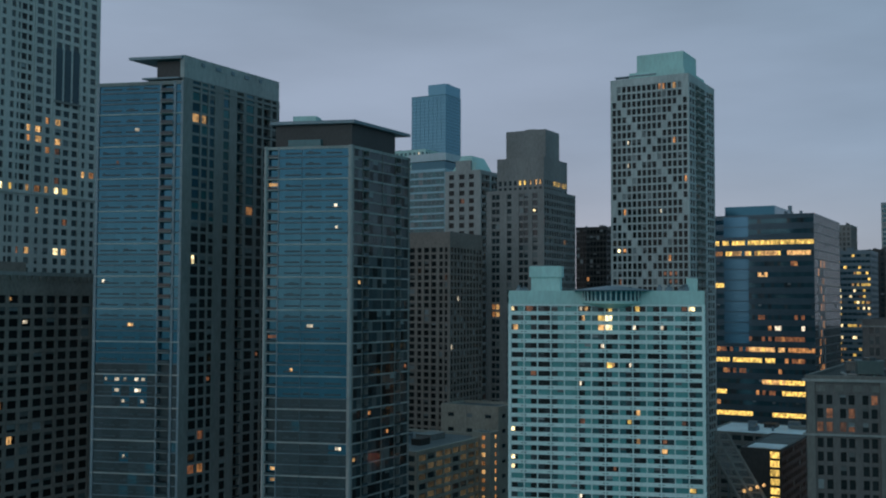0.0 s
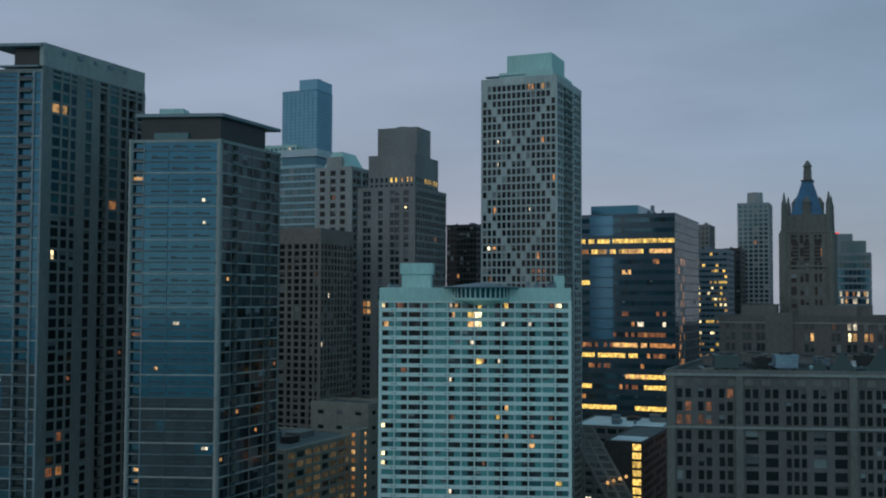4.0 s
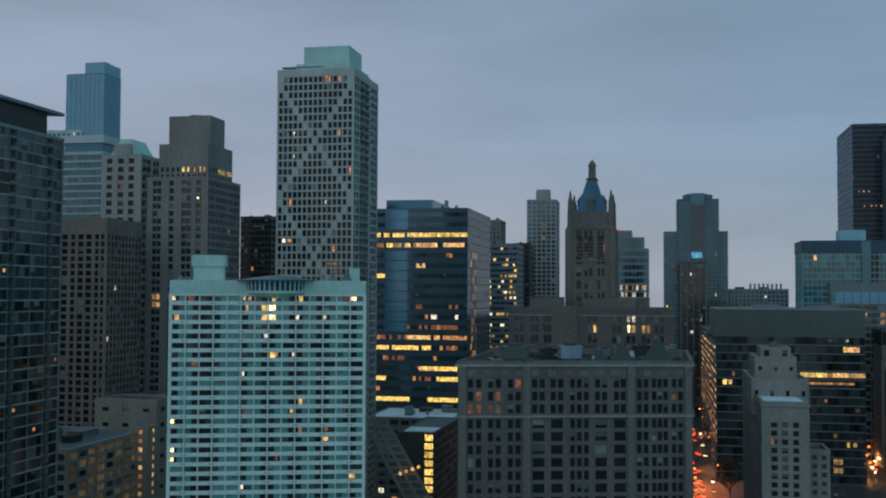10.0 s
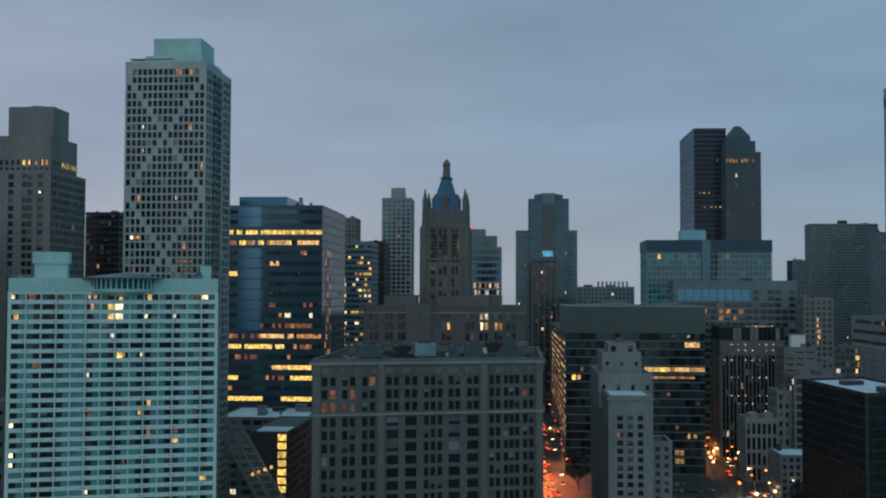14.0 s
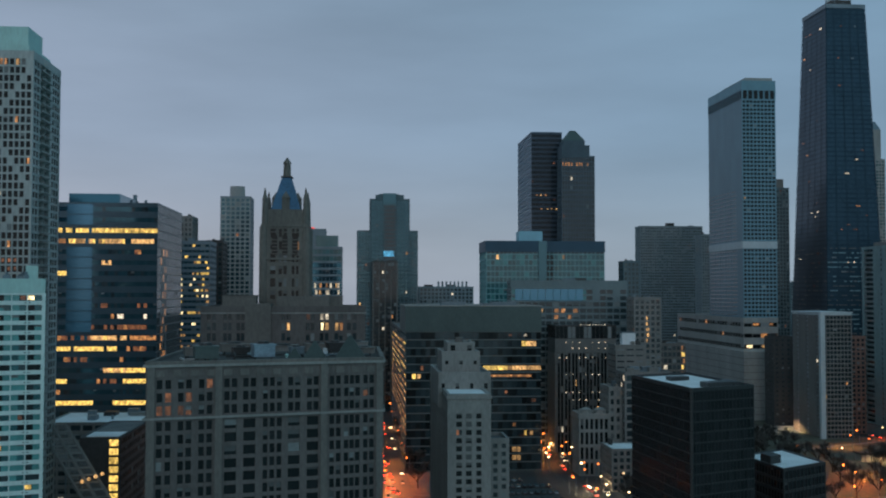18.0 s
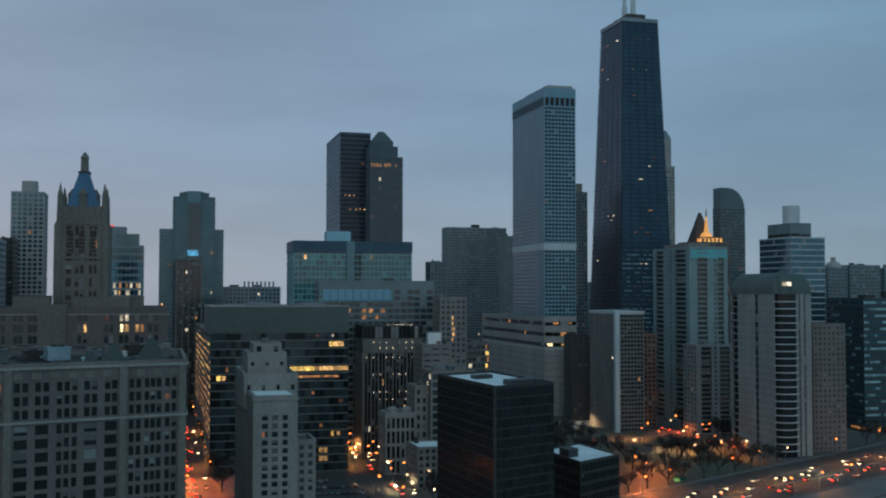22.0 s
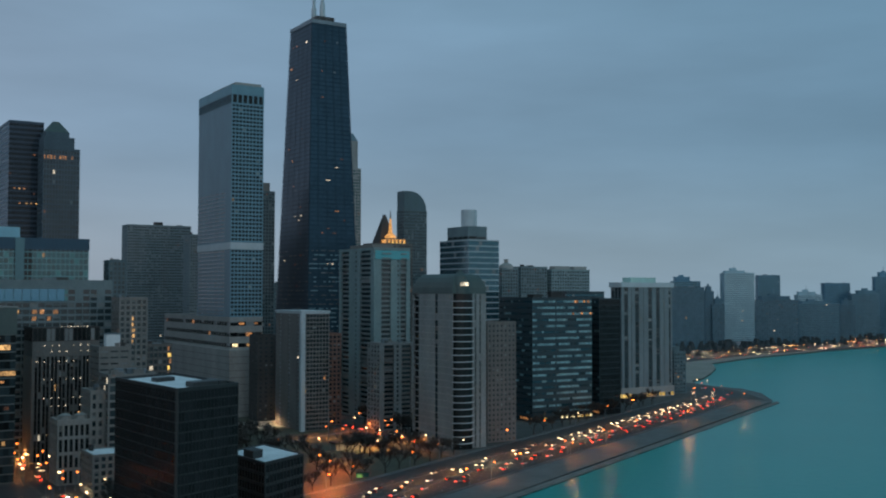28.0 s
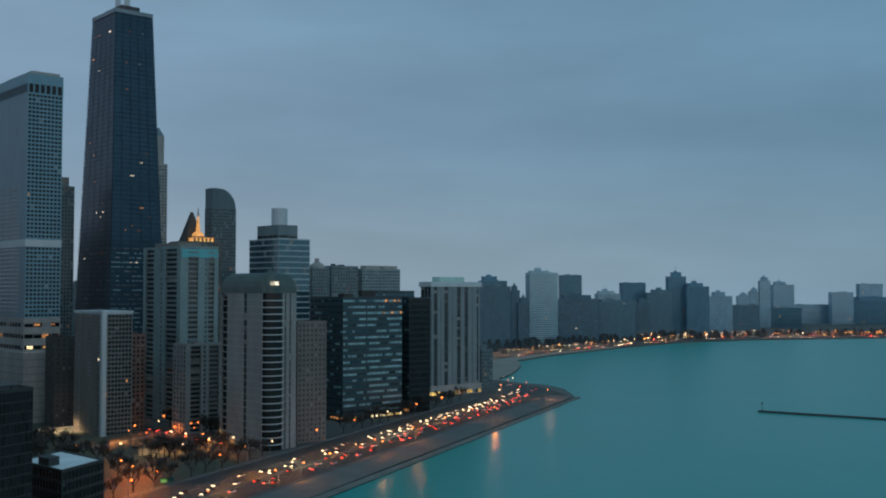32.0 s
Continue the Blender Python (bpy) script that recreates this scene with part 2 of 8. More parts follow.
class Geo:
    """Collects faces for one mesh."""

    def __init__(self):
        self.v, self.f, self.m = [], [], []

    def poly(self, pts, mat=0):
        k = len(self.v)
        self.v += [tuple(p) for p in pts]
        self.f.append(tuple(range(k, k + len(pts))))
        self.m.append(mat)

    def box(self, o, ex, ey, ez, mat=0, sides="ablrtd"):
        """A block from its corner o along three edges; ex x ey points along ez."""
        o, ex, ey, ez = Vector(o), Vector(ex), Vector(ey), Vector(ez)
        k = len(self.v)
        for p in (o, o + ex, o + ex + ey, o + ey, o + ez, o + ex + ez, o + ex + ey + ez, o + ey + ez):
            self.v.append(tuple(p))
        faces = {"d": (3, 2, 1, 0), "t": (4, 5, 6, 7), "a": (0, 1, 5, 4), "r": (1, 2, 6, 5), "b": (2, 3, 7, 6), "l": (3, 0, 4, 7)}
        for s in sides:
            self.f.append(tuple(k + i for i in faces[s]))
            self.m.append(mat)
        return self

    def block(self, cx, cy, z, wx, wy, h, turn=0.0, mat=0):
        """An upright block centred on cx, cy."""
        a = bearing(90 + turn) * wx
        b = bearing(turn) * wy
        return self.box(Vector((cx, cy, z)) - a / 2 - b / 2, a, b, (0, 0, h), mat)

    def prism(self, poly, z0, z1, mat=0, top=None, roof=True):
        n = len(poly)
        for i in range(n):
            a, b = poly[i], poly[(i + 1) % n]
            self.poly([(a.x, a.y, z0), (b.x, b.y, z0), (b.x, b.y, z1), (a.x, a.y, z1)], mat)
        if roof:
            self.poly([(p.x, p.y, z1) for p in poly], mat if top is None else top)
        return self

    def taper(self, low, z0, high, z1, mat=0):
        n = len(low)
        for i in range(n):
            a, b, c, d = low[i], low[(i + 1) % n], high[(i + 1) % n], high[i]
            self.poly([(a.x, a.y, z0), (b.x, b.y, z0), (c.x, c.y, z1), (d.x, d.y, z1)], mat)
        self.poly([(p.x, p.y, z1) for p in high], mat)
        return self

    def ring(self, cx, cy, z0, z1, r0, r1=None, n=16, mat=0, cap=True):
        r1 = r0 if r1 is None else r1
        lo = [Vector((cx + r0 * math.cos(2 * math.pi * i / n), cy + r0 * math.sin(2 * math.pi * i / n), 0)) for i in range(n)]
        hi = [Vector((cx + r1 * math.cos(2 * math.pi * i / n), cy + r1 * math.sin(2 * math.pi * i / n), 0)) for i in range(n)]
        for i in range(n):
            a, b, c, d = lo[i], lo[(i + 1) % n], hi[(i + 1) % n], hi[i]
            self.poly([(a.x, a.y, z0), (b.x, b.y, z0), (c.x, c.y, z1), (d.x, d.y, z1)], mat)
        if cap:
            self.poly([(p.x, p.y, z1) for p in hi], mat)
        return self

    def mesh(self, name, mats, origin=(0, 0, 0)):
        me = bpy.data.meshes.new(name)
        o = Vector(origin)
        me.from_pydata([(p[0] - o.x, p[1] - o.y, p[2] - o.z) for p in self.v], [], self.f)
        for m in mats:
            me.materials.append(m)
        me.polygons.foreach_set("material_index", self.m)
        me.update()
        return me


def thing(name, at, label, category, group="", kind=""):
    ob = new(name)
    ob.empty_display_size = 1
    ob.location = at
    return tagged(ob, label, category, group, kind)


def part(name, g, mats, parent, label="", kind=""):
    """One mesh under a thing or part, its geometry given in world places."""
    mats = mats if isinstance(mats, (list, tuple)) else [mats]
    base = parent.location if parent.parent is None else parent.location + parent.parent.location
    ob = new(name, g.mesh(name, mats, base))
    ob.parent = parent
    return tagged(ob, label, kind=kind)


def columns(width, st):
    """The columns of a wall from left to right: pairs of kind and width. w: window, p: pier, s: plain wall, d: recessed balcony bay."""
    if "cols" in st:
        cols = list(st["cols"])
        if st.get("repeat"):
            unit = sum(c[1] for c in cols)
            cols = cols * max(1, round(width / unit)) + [cols[0]]
        total = sum(c[1] for c in cols)
        return [(k, w * width / total) for k, w in cols]
    bays = max(1, round(width / st.get("bay", 3.4)))
    bw = width / bays
    p = min(st.get("pier", 1.0), bw * 0.8)
    cols = [("p", p / 2)]
    for i in range(bays):
        cols += [("w", bw - p), ("p", p if i < bays - 1 else p / 2)]
    return cols


def facade(root, a, b, z0, z1, floors, st, rng, singles=0):
    """One wall between plan points a and b, seen from outside left to right: one sheet with piers, spandrels and real openings, and a pane in each opening."""
    width = (b - a).length
    u = (b - a).normalized()
    nrm = Vector((u.y, -u.x, 0))
    fh = (z1 - z0) / floors
    span, deep = min(st.get("span", 1.2), fh * 0.85), st.get("deep", 0.35)
    level = {"p": st.get("pier_deep", deep + 0.05), "s": deep, "w": deep, "d": deep}
    cols = columns(width, st)
    xs = [0.0]
    for k, w in cols:
        xs.append(xs[-1] + w)
    xs[0] -= deep - 0.012
    xs[-1] += deep - 0.012
    low = span * st.get("sill", 0.5)
    zs, rows = [z0], []
    for j in range(floors):
        zs += [z0 + j * fh + low, z0 + (j + 1) * fh - (span - low)]
        rows += [None, j]
    zs.append(z1)
    rows.append(None)
    pick = st.get("pick")
    bands = st.get("bands", {})
    lit, lit_mats, blinds = st.get("lit", 0.008), st.get("lit_mats", LIT_MIX), st.get("blinds", 0.08)
    nw = sum(1 for k, w in cols if k in "wd")
    shade, partial, lights = st.get("shade", 0.14 if st["glass"] in (GLASS_DARK, GLASS_BLACK, GLASS_GREY) else 0.02), st.get("partial", True), st.get("lights", ())
    depth, panes = {}, []
    sm = 1 if "span_mat" in st else 0
    for r, j in enumerate(rows):
        wi = -1
        for c, (k, w) in enumerate(cols):
            if k in "wd":
                wi += 1
            if j is None:
                floor_line = (r // 2)
                depth[c, r] = (level[k] + bands.get("out", 0.25), 2) if bands and (floor_line % bands["every"] == bands.get("at", 0)) else (level[k], sm if k in "wd" else 0)
                continue
            if k in "ps":
                depth[c, r] = (level[k], 0)
                continue
            mat = pick(wi, j, nw, floors, rng) if pick else None
            for ls, lz, lm, lw, *high in lights:
                if xs[c] - 0.2 <= ls < xs[c + 1] + 0.2 and zs[r] - 0.6 <= lz < zs[r + 1] + 0.6:
                    mat = (lm, max(0.0, min(0.7, (ls - xs[c]) / w - lw / 2)), min(1.0, max(0.3, (ls - xs[c]) / w + lw / 2)), st.get("dark_glass", st["glass"]), *high)
            if mat == "wall":
                depth[c, r] = (deep, 0)
                continue
            if mat is None:
                q = rng.random()
                mat = rng.choice(lit_mats) if q < lit else (st.get("blind_mat", BLIND) if q > 1 - blinds else (st.get("recess_glass", GLASS_BLACK) if k == "d" else st["glass"]))
            depth[c, r] = (0.02 if k == "w" else -1.1, 0)
            back, x0, x1, hh = -1.1 if k == "d" else 0.0, xs[c], xs[c + 1], zs[r + 1] - zs[r]
            if not isinstance(mat, tuple) and partial and "_lit_" in mat.name:
                f0 = rng.choice((0.0, 0.0, 0.0, 0.3, 0.45))
                mat = (mat, f0, min(1.0, f0 + rng.choice((0.5, 0.6, 0.75, 1.0))), st["glass"])
            if isinstance(mat, tuple):
                # a lamp or an open curtain lights only part of the room's window
                mat, f0, f1, rest, *high = mat
                for g0, g1 in ((0.0, f0), (f1, 1.0)):
                    if g1 - g0 > 0.04:
                        panes.append((x0 + (x1 - x0) * (g0 + g1) / 2, zs[r], (x1 - x0) * (g1 - g0), hh, rest, back))
                lift = hh * (1 - high[0]) * 0.6 if high else 0.0
                tall = hh * high[0] if high else hh
                for h0, h1, m_ in ((0.0, lift, rest), (lift, lift + tall, mat), (lift + tall, hh, rest)):
                    if h1 - h0 > 0.05:
                        panes.append((x0 + (x1 - x0) * (f0 + f1) / 2, zs[r] + h0, (x1 - x0) * (f1 - f0), h1 - h0, m_, back))
            elif rng.random() < shade and hh > 1.0:
                # a shade drawn part of the way down
                drop = hh * rng.choice((0.25, 0.35, 0.5, 0.5, 0.65))
                panes.append((0.5 * (x0 + x1), zs[r], x1 - x0, hh - drop, mat, back))
                panes.append((0.5 * (x0 + x1), zs[r] + hh - drop, x1 - x0, drop, rng.choice((SHADE_GREY, SHADE_GREY, BLIND)), back))
            else:
                panes.append((0.5 * (x0 + x1), zs[r], x1 - x0, hh, mat, back))
    v, f, m, seen = [], [], [], {}

    def vert(i, r, d):
        key = (i, r, round(d, 3))
        if key not in seen:
            seen[key] = len(v)
            v.append(tuple(a + u * xs[i] + nrm * d + Vector((0, 0, zs[r]))))
        return seen[key]

    nc, nr = len(cols), len(rows)
    for c in range(nc):
        for r in range(nr):
            d, mi = depth[c, r]
            if d > 0.1:
                f.append((vert(c, r, d), vert(c + 1, r, d), vert(c + 1, r + 1, d), vert(c, r + 1, d)))
                m.append(mi)
            # returns between cells of unlike depth, and round the outer edge
            e = depth[c + 1, r][0] if c + 1 < nc else 0.0
            if abs(d - e) > 1e-4:
                f.append((vert(c + 1, r, d), vert(c + 1, r, e), vert(c + 1, r + 1, e), vert(c + 1, r + 1, d)))
                m.append(0)
            if c == 0 and d > 0:
                f.append((vert(0, r, 0.0), vert(0, r, d), vert(0, r + 1, d), vert(0, r + 1, 0.0)))
                m.append(0)
            e = depth[c, r + 1][0] if r + 1 < nr else 0.0
            if abs(d - e) > 1e-4:
                f.append((vert(c, r + 1, d), vert(c + 1, r + 1, d), vert(c + 1, r + 1, e), vert(c, r + 1, e)))
                m.append(mi if d > e else depth.get((c, r + 1), (0, 0))[1])
    g = Geo()
    g.v, g.f, g.m = v, f, m
    wall = part("facade", g, [st["wall"], st.get("span_mat", st["wall"]), st.get("band_mat", st["wall"])], root)
    order = sorted(range(len(panes)), key=lambda k: ("_lit_" not in panes[k][4].name, -panes[k][1]))
    single = set(order[:singles])
    meshes, joined = {}, {}
    for k, (x, z, w, h, mat, back) in enumerate(panes):
        p = a + u * x + Vector((0, 0, z)) + nrm * back
        if k in single:
            key = (mat.name, round(w, 2), round(h, 2))
            if key not in meshes:
                q = Geo().box(-u * (w / 2 + 0.02) + nrm * 0.07 + Vector((0, 0, -0.02)), u * (w + 0.04), -nrm * 0.05, (0, 0, h + 0.04))
                meshes[key] = q.mesh("window", [mat])
            ob = new("window", meshes[key])
            ob.parent, ob.location = wall, p - root.location
        else:
            joined.setdefault(mat, []).append((p, w, h))
    if joined:
        g = Geo()
        mats = list(joined)
        for k, mat in enumerate(mats):
            for p, w, h in joined[mat]:
                o = p - u * (w / 2 + 0.02) + nrm * 0.06 + Vector((0, 0, -0.02))
                g.poly([o, o + u * (w + 0.04), o + u * (w + 0.04) + Vector((0, 0, h + 0.04)), o + Vector((0, 0, h + 0.04))], k)
        part("glazing", g, mats, wall, kind="stuff")
    if "balcony" in st:
        spec = st["balcony"]
        slab, rest = {}, Geo()
        keep = spec.get("keep", 12)
        for j in range(1, floors):
            for c, (k, w) in enumerate(cols):
                if k not in spec["on"]:
                    continue
                key = round(w, 2)
                out = spec.get("out", 1.3)
                if key not in slab:
                    q = Geo().box(-u * w / 2 + nrm * (deep + out), u * w, -nrm * out, (0, 0, 0.22))
                    q.box(-u * w / 2 + nrm * (deep + out + 0.02) + Vector((0, 0, 0.22)), u * w, -nrm * 0.08, (0, 0, spec.get("rail", 0.9)), 1)
                    slab[key] = q.mesh("balcony", [spec["mat"], spec.get("rail_mat", spec["mat"])])
                if keep <= 0:
                    o = a + u * (xs[c] + xs[c + 1]) / 2 + Vector((0, 0, z0 + j * fh - 0.1))
                    rest.box(o - u * w / 2 + nrm * (deep + out), u * w, -nrm * out, (0, 0, 0.22))
                    rest.box(o - u * w / 2 + nrm * (deep + out + 0.02) + Vector((0, 0, 0.22)), u * w, -nrm * 0.08, (0, 0, spec.get("rail", 0.9)), 1)
                    continue
                keep -= 1
                ob = new("balcony", slab[key])
                ob.parent = wall
                ob.location = a + u * (xs[c] + xs[c + 1]) / 2 + Vector((0, 0, z0 + j * fh - 0.1)) - root.location
        if rest.v:
            part("balcony_range", rest, [spec["mat"], spec.get("rail_mat", spec["mat"])], wall, kind="stuff")
    return wall


def tower(name, label, category, poly, z0, z1, st, singles=40, group="", root=None, parapet=1.2, roof_mat=None, seed=1):
    """A building body: core, one facade for each side, roof deck and parapet. st may hold styles of their own for the left, right and back walls."""
    rng = random.Random(seed)
    root = root or thing(name, Vector((poly[0].x, poly[0].y, z0)), label, category, group)
    n = len(poly)
    core = shrink(poly, 1.15) if any(k == "d" for s in (st, st.get("left", st), st.get("right", st)) for k, w in s.get("cols", ())) else poly
    part("core", Geo().prism(core, z0, z1 - 0.15), st.get("core", DARK_METAL), root)
    for i in range(n):
        a, b = poly[i], poly[(i + 1) % n]
        if (b - a).length < 1.0:
            continue
        face = "right" if i == 0 else "left" if i == n - 1 else "back"
        s = dict(st, **st.get(face, {}))
        if face == "back" and "back" not in st:
            s["bay"] = max(s.get("bay", 3.4) * 2, 7.0)
            s.pop("cols", None), s.pop("pick", None), s.pop("balcony", None)
        za, zb = s.get("z0", z0), s.get("z1", z1)
        floors = max(1, round((zb - za) / s.get("floor", 3.6)))
        facade(root, a, b, za, zb, floors, s, rng, max(4, int(singles * 0.22)) if face != "back" else 0)
    inner = shrink(poly, 0.5)
    part("roof_deck", Geo().prism(inner, z1 - 0.15, z1 + 0.12), roof_mat or st.get("roof", ROOF_GRAVEL), root)
    if parapet:
        rim(root, "parapet", shrink(poly, -st.get("deep", 0.35) - 0.08), inner, z1, z1 + parapet, st.get("parapet", st["wall"]))
    return root


def rim(root, name, outer, inner, z0, z1, mat, label=""):
    """A closed band round a roof."""
    g = Geo()
    n = len(outer)
    for i in range(n):
        a, b = outer[i], outer[(i + 1) % n]
        c, d = inner[(i + 1) % n], inner[i]
        for p, q, zp, zq in ((a, b, z0, z1), (c, d, z0, z1)):
            g.poly([(p.x, p.y, zp), (q.x, q.y, zp), (q.x, q.y, zq), (p.x, p.y, zq)])
        g.poly([(a.x, a.y, z1), (b.x, b.y, z1), (c.x, c.y, z1), (d.x, d.y, z1)])
        g.poly([(b.x, b.y, z0), (a.x, a.y, z0), (d.x, d.y, z0), (c.x, c.y, z0)])
    return part(name, g, mat, root, label)


def slab_on(root, name, poly, z0, z1, mat, label=""):
    """A closed prism as a part."""
    g = Geo().prism(poly, z0, z1)
    g.poly([(p.x, p.y, z0) for p in reversed(poly)])
    return part(name, g, mat, root, label)


def plant(root, poly, z, rng, count=4, mat=None, tall=3.0):
    """Mechanical boxes, fans and stacks on a roof, each a part."""
    m, rv, lv = poly[0], poly[1] - poly[0], poly[-1] - poly[0]
    turn = math.degrees(math.atan2(rv.x, rv.y)) - 90
    for k in range(count):
        c = m + rv * rng.uniform(0.15, 0.85) + lv * rng.uniform(0.15, 0.85)
        w, d, h = rng.uniform(0.08, 0.22) * rv.length, rng.uniform(0.08, 0.22) * lv.length, rng.uniform(0.4, 1.0) * tall
        g = Geo().block(c.x, c.y, z, w, d, h, turn)
        g.block(c.x, c.y, z + h, w * 1.06, d * 1.06, 0.2, turn)
        part("plant_box", g, mat or rng.choice((GREY_METAL, CONCRETE, DARK_METAL)), root)
    for k in range(count // 2):
        c = m + rv * rng.uniform(0.1, 0.9) + lv * rng.uniform(0.1, 0.9)
        part("vent_pipe", Geo().ring(c.x, c.y, z, z + rng.uniform(1, 2.5), rng.uniform(0.3, 0.8), n=10), GREY_METAL, root)


def centre(poly):
    return sum(poly, Vector()) / len(poly)


def inset_plot(poly, r0, r1, l0, l1):
    """A smaller footprint inside one: shares along the right wall and along the left wall, counted from the lakeward corner."""
    m, rv, lv = poly[0], poly[1] - poly[0], poly[-1] - poly[0]
    return [m + rv * r0 + lv * l0, m + rv * r1 + lv * l0, m + rv * r1 + lv * l1, m + rv * r0 + lv * l1]

# ---- plots: the corner that faces the lake, then the two visible walls as (bearing, length), and the roof height ----
LIMESTONE_T = plot(-322.8, 236.2, -90, 40.0, 0, 58.4), 226.0
BRICK_DARK = plot(-277.5, 205.0, -90, 40.0, 0, 47.0), 103.9
GLASS_TALL = plot(-217.6, 230.6, -108, 26.7, 0, 44.0), 159.0
GLASS_LOW = plot(-168.3, 245.9, -108, 25.5, 0, 30.2), 137.9
FAR_SPIRE = plot(-672.5, 1193.6, -90, 50.6, 0, 40.0), 362.6
FAR_SPIRE_TOP = plot(-672.5, 1193.6, -90, 26.0, 0, 40.0), 377.3
TEAL_CROWN = plot(-294.5, 522.7, -90, 23.7, 0, 40.0), 177.4
TEAL_BACK = plot(-355.1, 603.2, -90, 33.2, 0, 30.0), 194.4
BROWN_LOW = plot(-229.0, 410.5, -90, 22.1, 0, 30.0), 125.5
WHITE_GRID = plot(-258.7, 496.6, -90, 20.4, 0, 21.9), 163.4
BROWN_STEP = plot(-204.4, 456.3, -90, 29.1, 0, 37.2), 146.8
BROWN_MID = plot(-205.6, 459.1, -90, 23.8, 0, 27.2), 163.2
BROWN_TOP = plot(-206.7, 464.1, -90, 20.9, 0, 16.3), 177.5
BLACK_BLOCK = plot(-230.7, 607.7, -90, 19.2, 0, 30.0), 139.5
X_TOWER = plot(-109.5, 369.3, -90, 28.4, 0, 32.7), 176.4
X_PENT = plot(-113.8, 378.3, -90, 17.6, 0, 16.6), 186.8
HOTEL = plot(-80.8, 284.8, -108, 52.1, -18, 20.0), 97.9
BLUE_OFFICE = plot(-98.5, 541.1, -90, 49.4, 0, 73.1), 138.4
BLUE_BOX = plot(-119.4, 552.2, -90, 25.3, 0, 45.8), 144.4
LIT_OFFICE = plot(-90.8, 673.9, -90, 23.6, 0, 30.0), 125.1
DARK_BEHIND = plot(-113.3, 751.5, -90, 8.1, 0, 25.0), 146.1
DARK_LOW = plot(-90.3, 734.5, -90, 12.9, 0, 25.0), 128.4
MART = plot(7.6, 309.9, -106, 65.4, 0, 58.0), 75.3
MART_BACK = plot(3.1, 380.0, -90, 56.6, 0, 45.0), 89.7
MART_TOWER = plot(-18.0, 397.6, -90, 16.2, 0, 19.0), 120.9
THIN = plot(-78.0, 796.2, -90, 21.3, 0, 25.0), 164.0
BLUE_STEP = plot(-9.3, 699.9, -90, 22.9, 0, 30.0), 123.1
GREY_TOWER = plot(50.6, 878.5, -90, 49.4, 0, 40.0), 144.1
GREY_MID = plot(43.5, 872.9, -90, 31.8, 0, 30.0), 173.7
CHIMNEY_LOW = plot(53.6, 898.4, 0, 15.8, 90, 45.3), 98.2
TWIN_DARK = plot(147.4, 887.8, 0, 73.3, 90, 25.5), 228.7
TWIN_LIGHT = plot(168.7, 863.7, 0, 20.0, 90, 26.8), 205.9
TEAL_WIDE = plot(92.7, 754.3, 0, 39.6, 90, 84.9), 130.0
WHITE_HOSP = plot(95.8, 653.0, 0, 16.2, 90, 72.1), 100.9
MID_GREY = plot(163.8, 618.7, 0, 16.0, 90, 15.7), 90.9
LOW_B = plot(143.8, 582.5, 0, 18.0, 90, 15.7), 64.7
LIT_LOW = plot(185.6, 674.9, 0, 30.0, 90, 26.3), 61.0
LOW_C = plot(138.7, 542.6, 0, 18.0, 90, 23.5), 52.7
SMALL_DARK = plot(197.4, 775.3, 0, 14.0, 90, 11.5), 116.8
GREY_SLAB = plot(293.1, 1081.0, 0, 20.0, 90, 65.0), 162.2
SLAB_MATE = plot(333.1, 1006.3, 0, 20.0, 90, 11.9), 149.8
GREEN_BAND = plot(26.9, 569.4, 0, 70.0, 90, 72.5), 87.2
STONE_STEP = plot(30.5, 348.7, 0, 77.8, 90, 13.4), 61.1
STONE_REAR = plot(29.2, 370.8, 0, 38.6, 90, 17.4), 66.6
STONE_MID = plot(30.9, 376.7, 0, 20.6, 90, 12.6), 73.5
STONE_TOP = plot(33.2, 380.6, 0, 14.4, 90, 8.9), 76.5
STONE_WING = plot(46.2, 363.1, 0, 16.0, 90, 5.8), 44.0
STRIPE_LOW = plot(118.8, 628.9, 0, 30.0, 90, 35.9), 74.7
STONE_LOW = plot(115.8, 547.9, 0, 16.0, 90, 15.3), 30.9
STONE_HIGH = plot(131.8, 549.4, 0, 18.0, 90, 15.7), 44.6
CANYON_BACK = plot(45.2, 999.0, -90, 16.2, 0, 30.0), 77.5
FRONT_DARK = plot(33.1, 849.4, -90, 19.5, 0, 22.0), 118.4
BLACK_CUBE = plot(111.2, 347.7, -5, 57.4, 65, 28.3), 62.2
SNOW_LOW = plot(159.5, 389.6, -5, 34.0, 57, 26.4), 28.7
SNOW_A = plot(122.6, 505.3, 0, 22.0, 90, 15.5), 19.5
WTP = plot(299.8, 806.1, 0, 78.3, 90, 26.3), 258.3
WTP_POD = plot(292.6, 787.4, 0, 165.0, 90, 26.2), 74.7
WTP_LOW = plot(287.7, 774.3, 0, 165.0, 90, 19.0), 51.0
WTP_DARK = plot(297.8, 742.5, 0, 16.0, 90, 17.1), 62.3
BEHIND_WTP = plot(379.0, 936.2, 0, 11.5, 90, 11.6), 188.5
HANCOCK = plot(416.1, 913.7, 0, 29.9, 90, 25.5), 350.1
WHITE_SLAB = plot(303.5, 674.9, 0, 46.5, 90, 19.2), 80.1
RED_BLOCK = plot(329.6, 695.9, 0, 18.0, 90, 12.7), 64.4
BALCONY_CYAN = plot(375.2, 706.6, 0, 58.3, 90, 30.4), 127.4
BALCONY_LOW = plot(350.8, 651.6, 0, 18.0, 90, 27.8), 58.8
ROUND_BAL = plot(346.2, 550.2, 0, 47.8, 90, 23.7), 94.2
ANNEX = plot(380.5, 563.4, 0, 20.6, 90, 21.6), 75.2
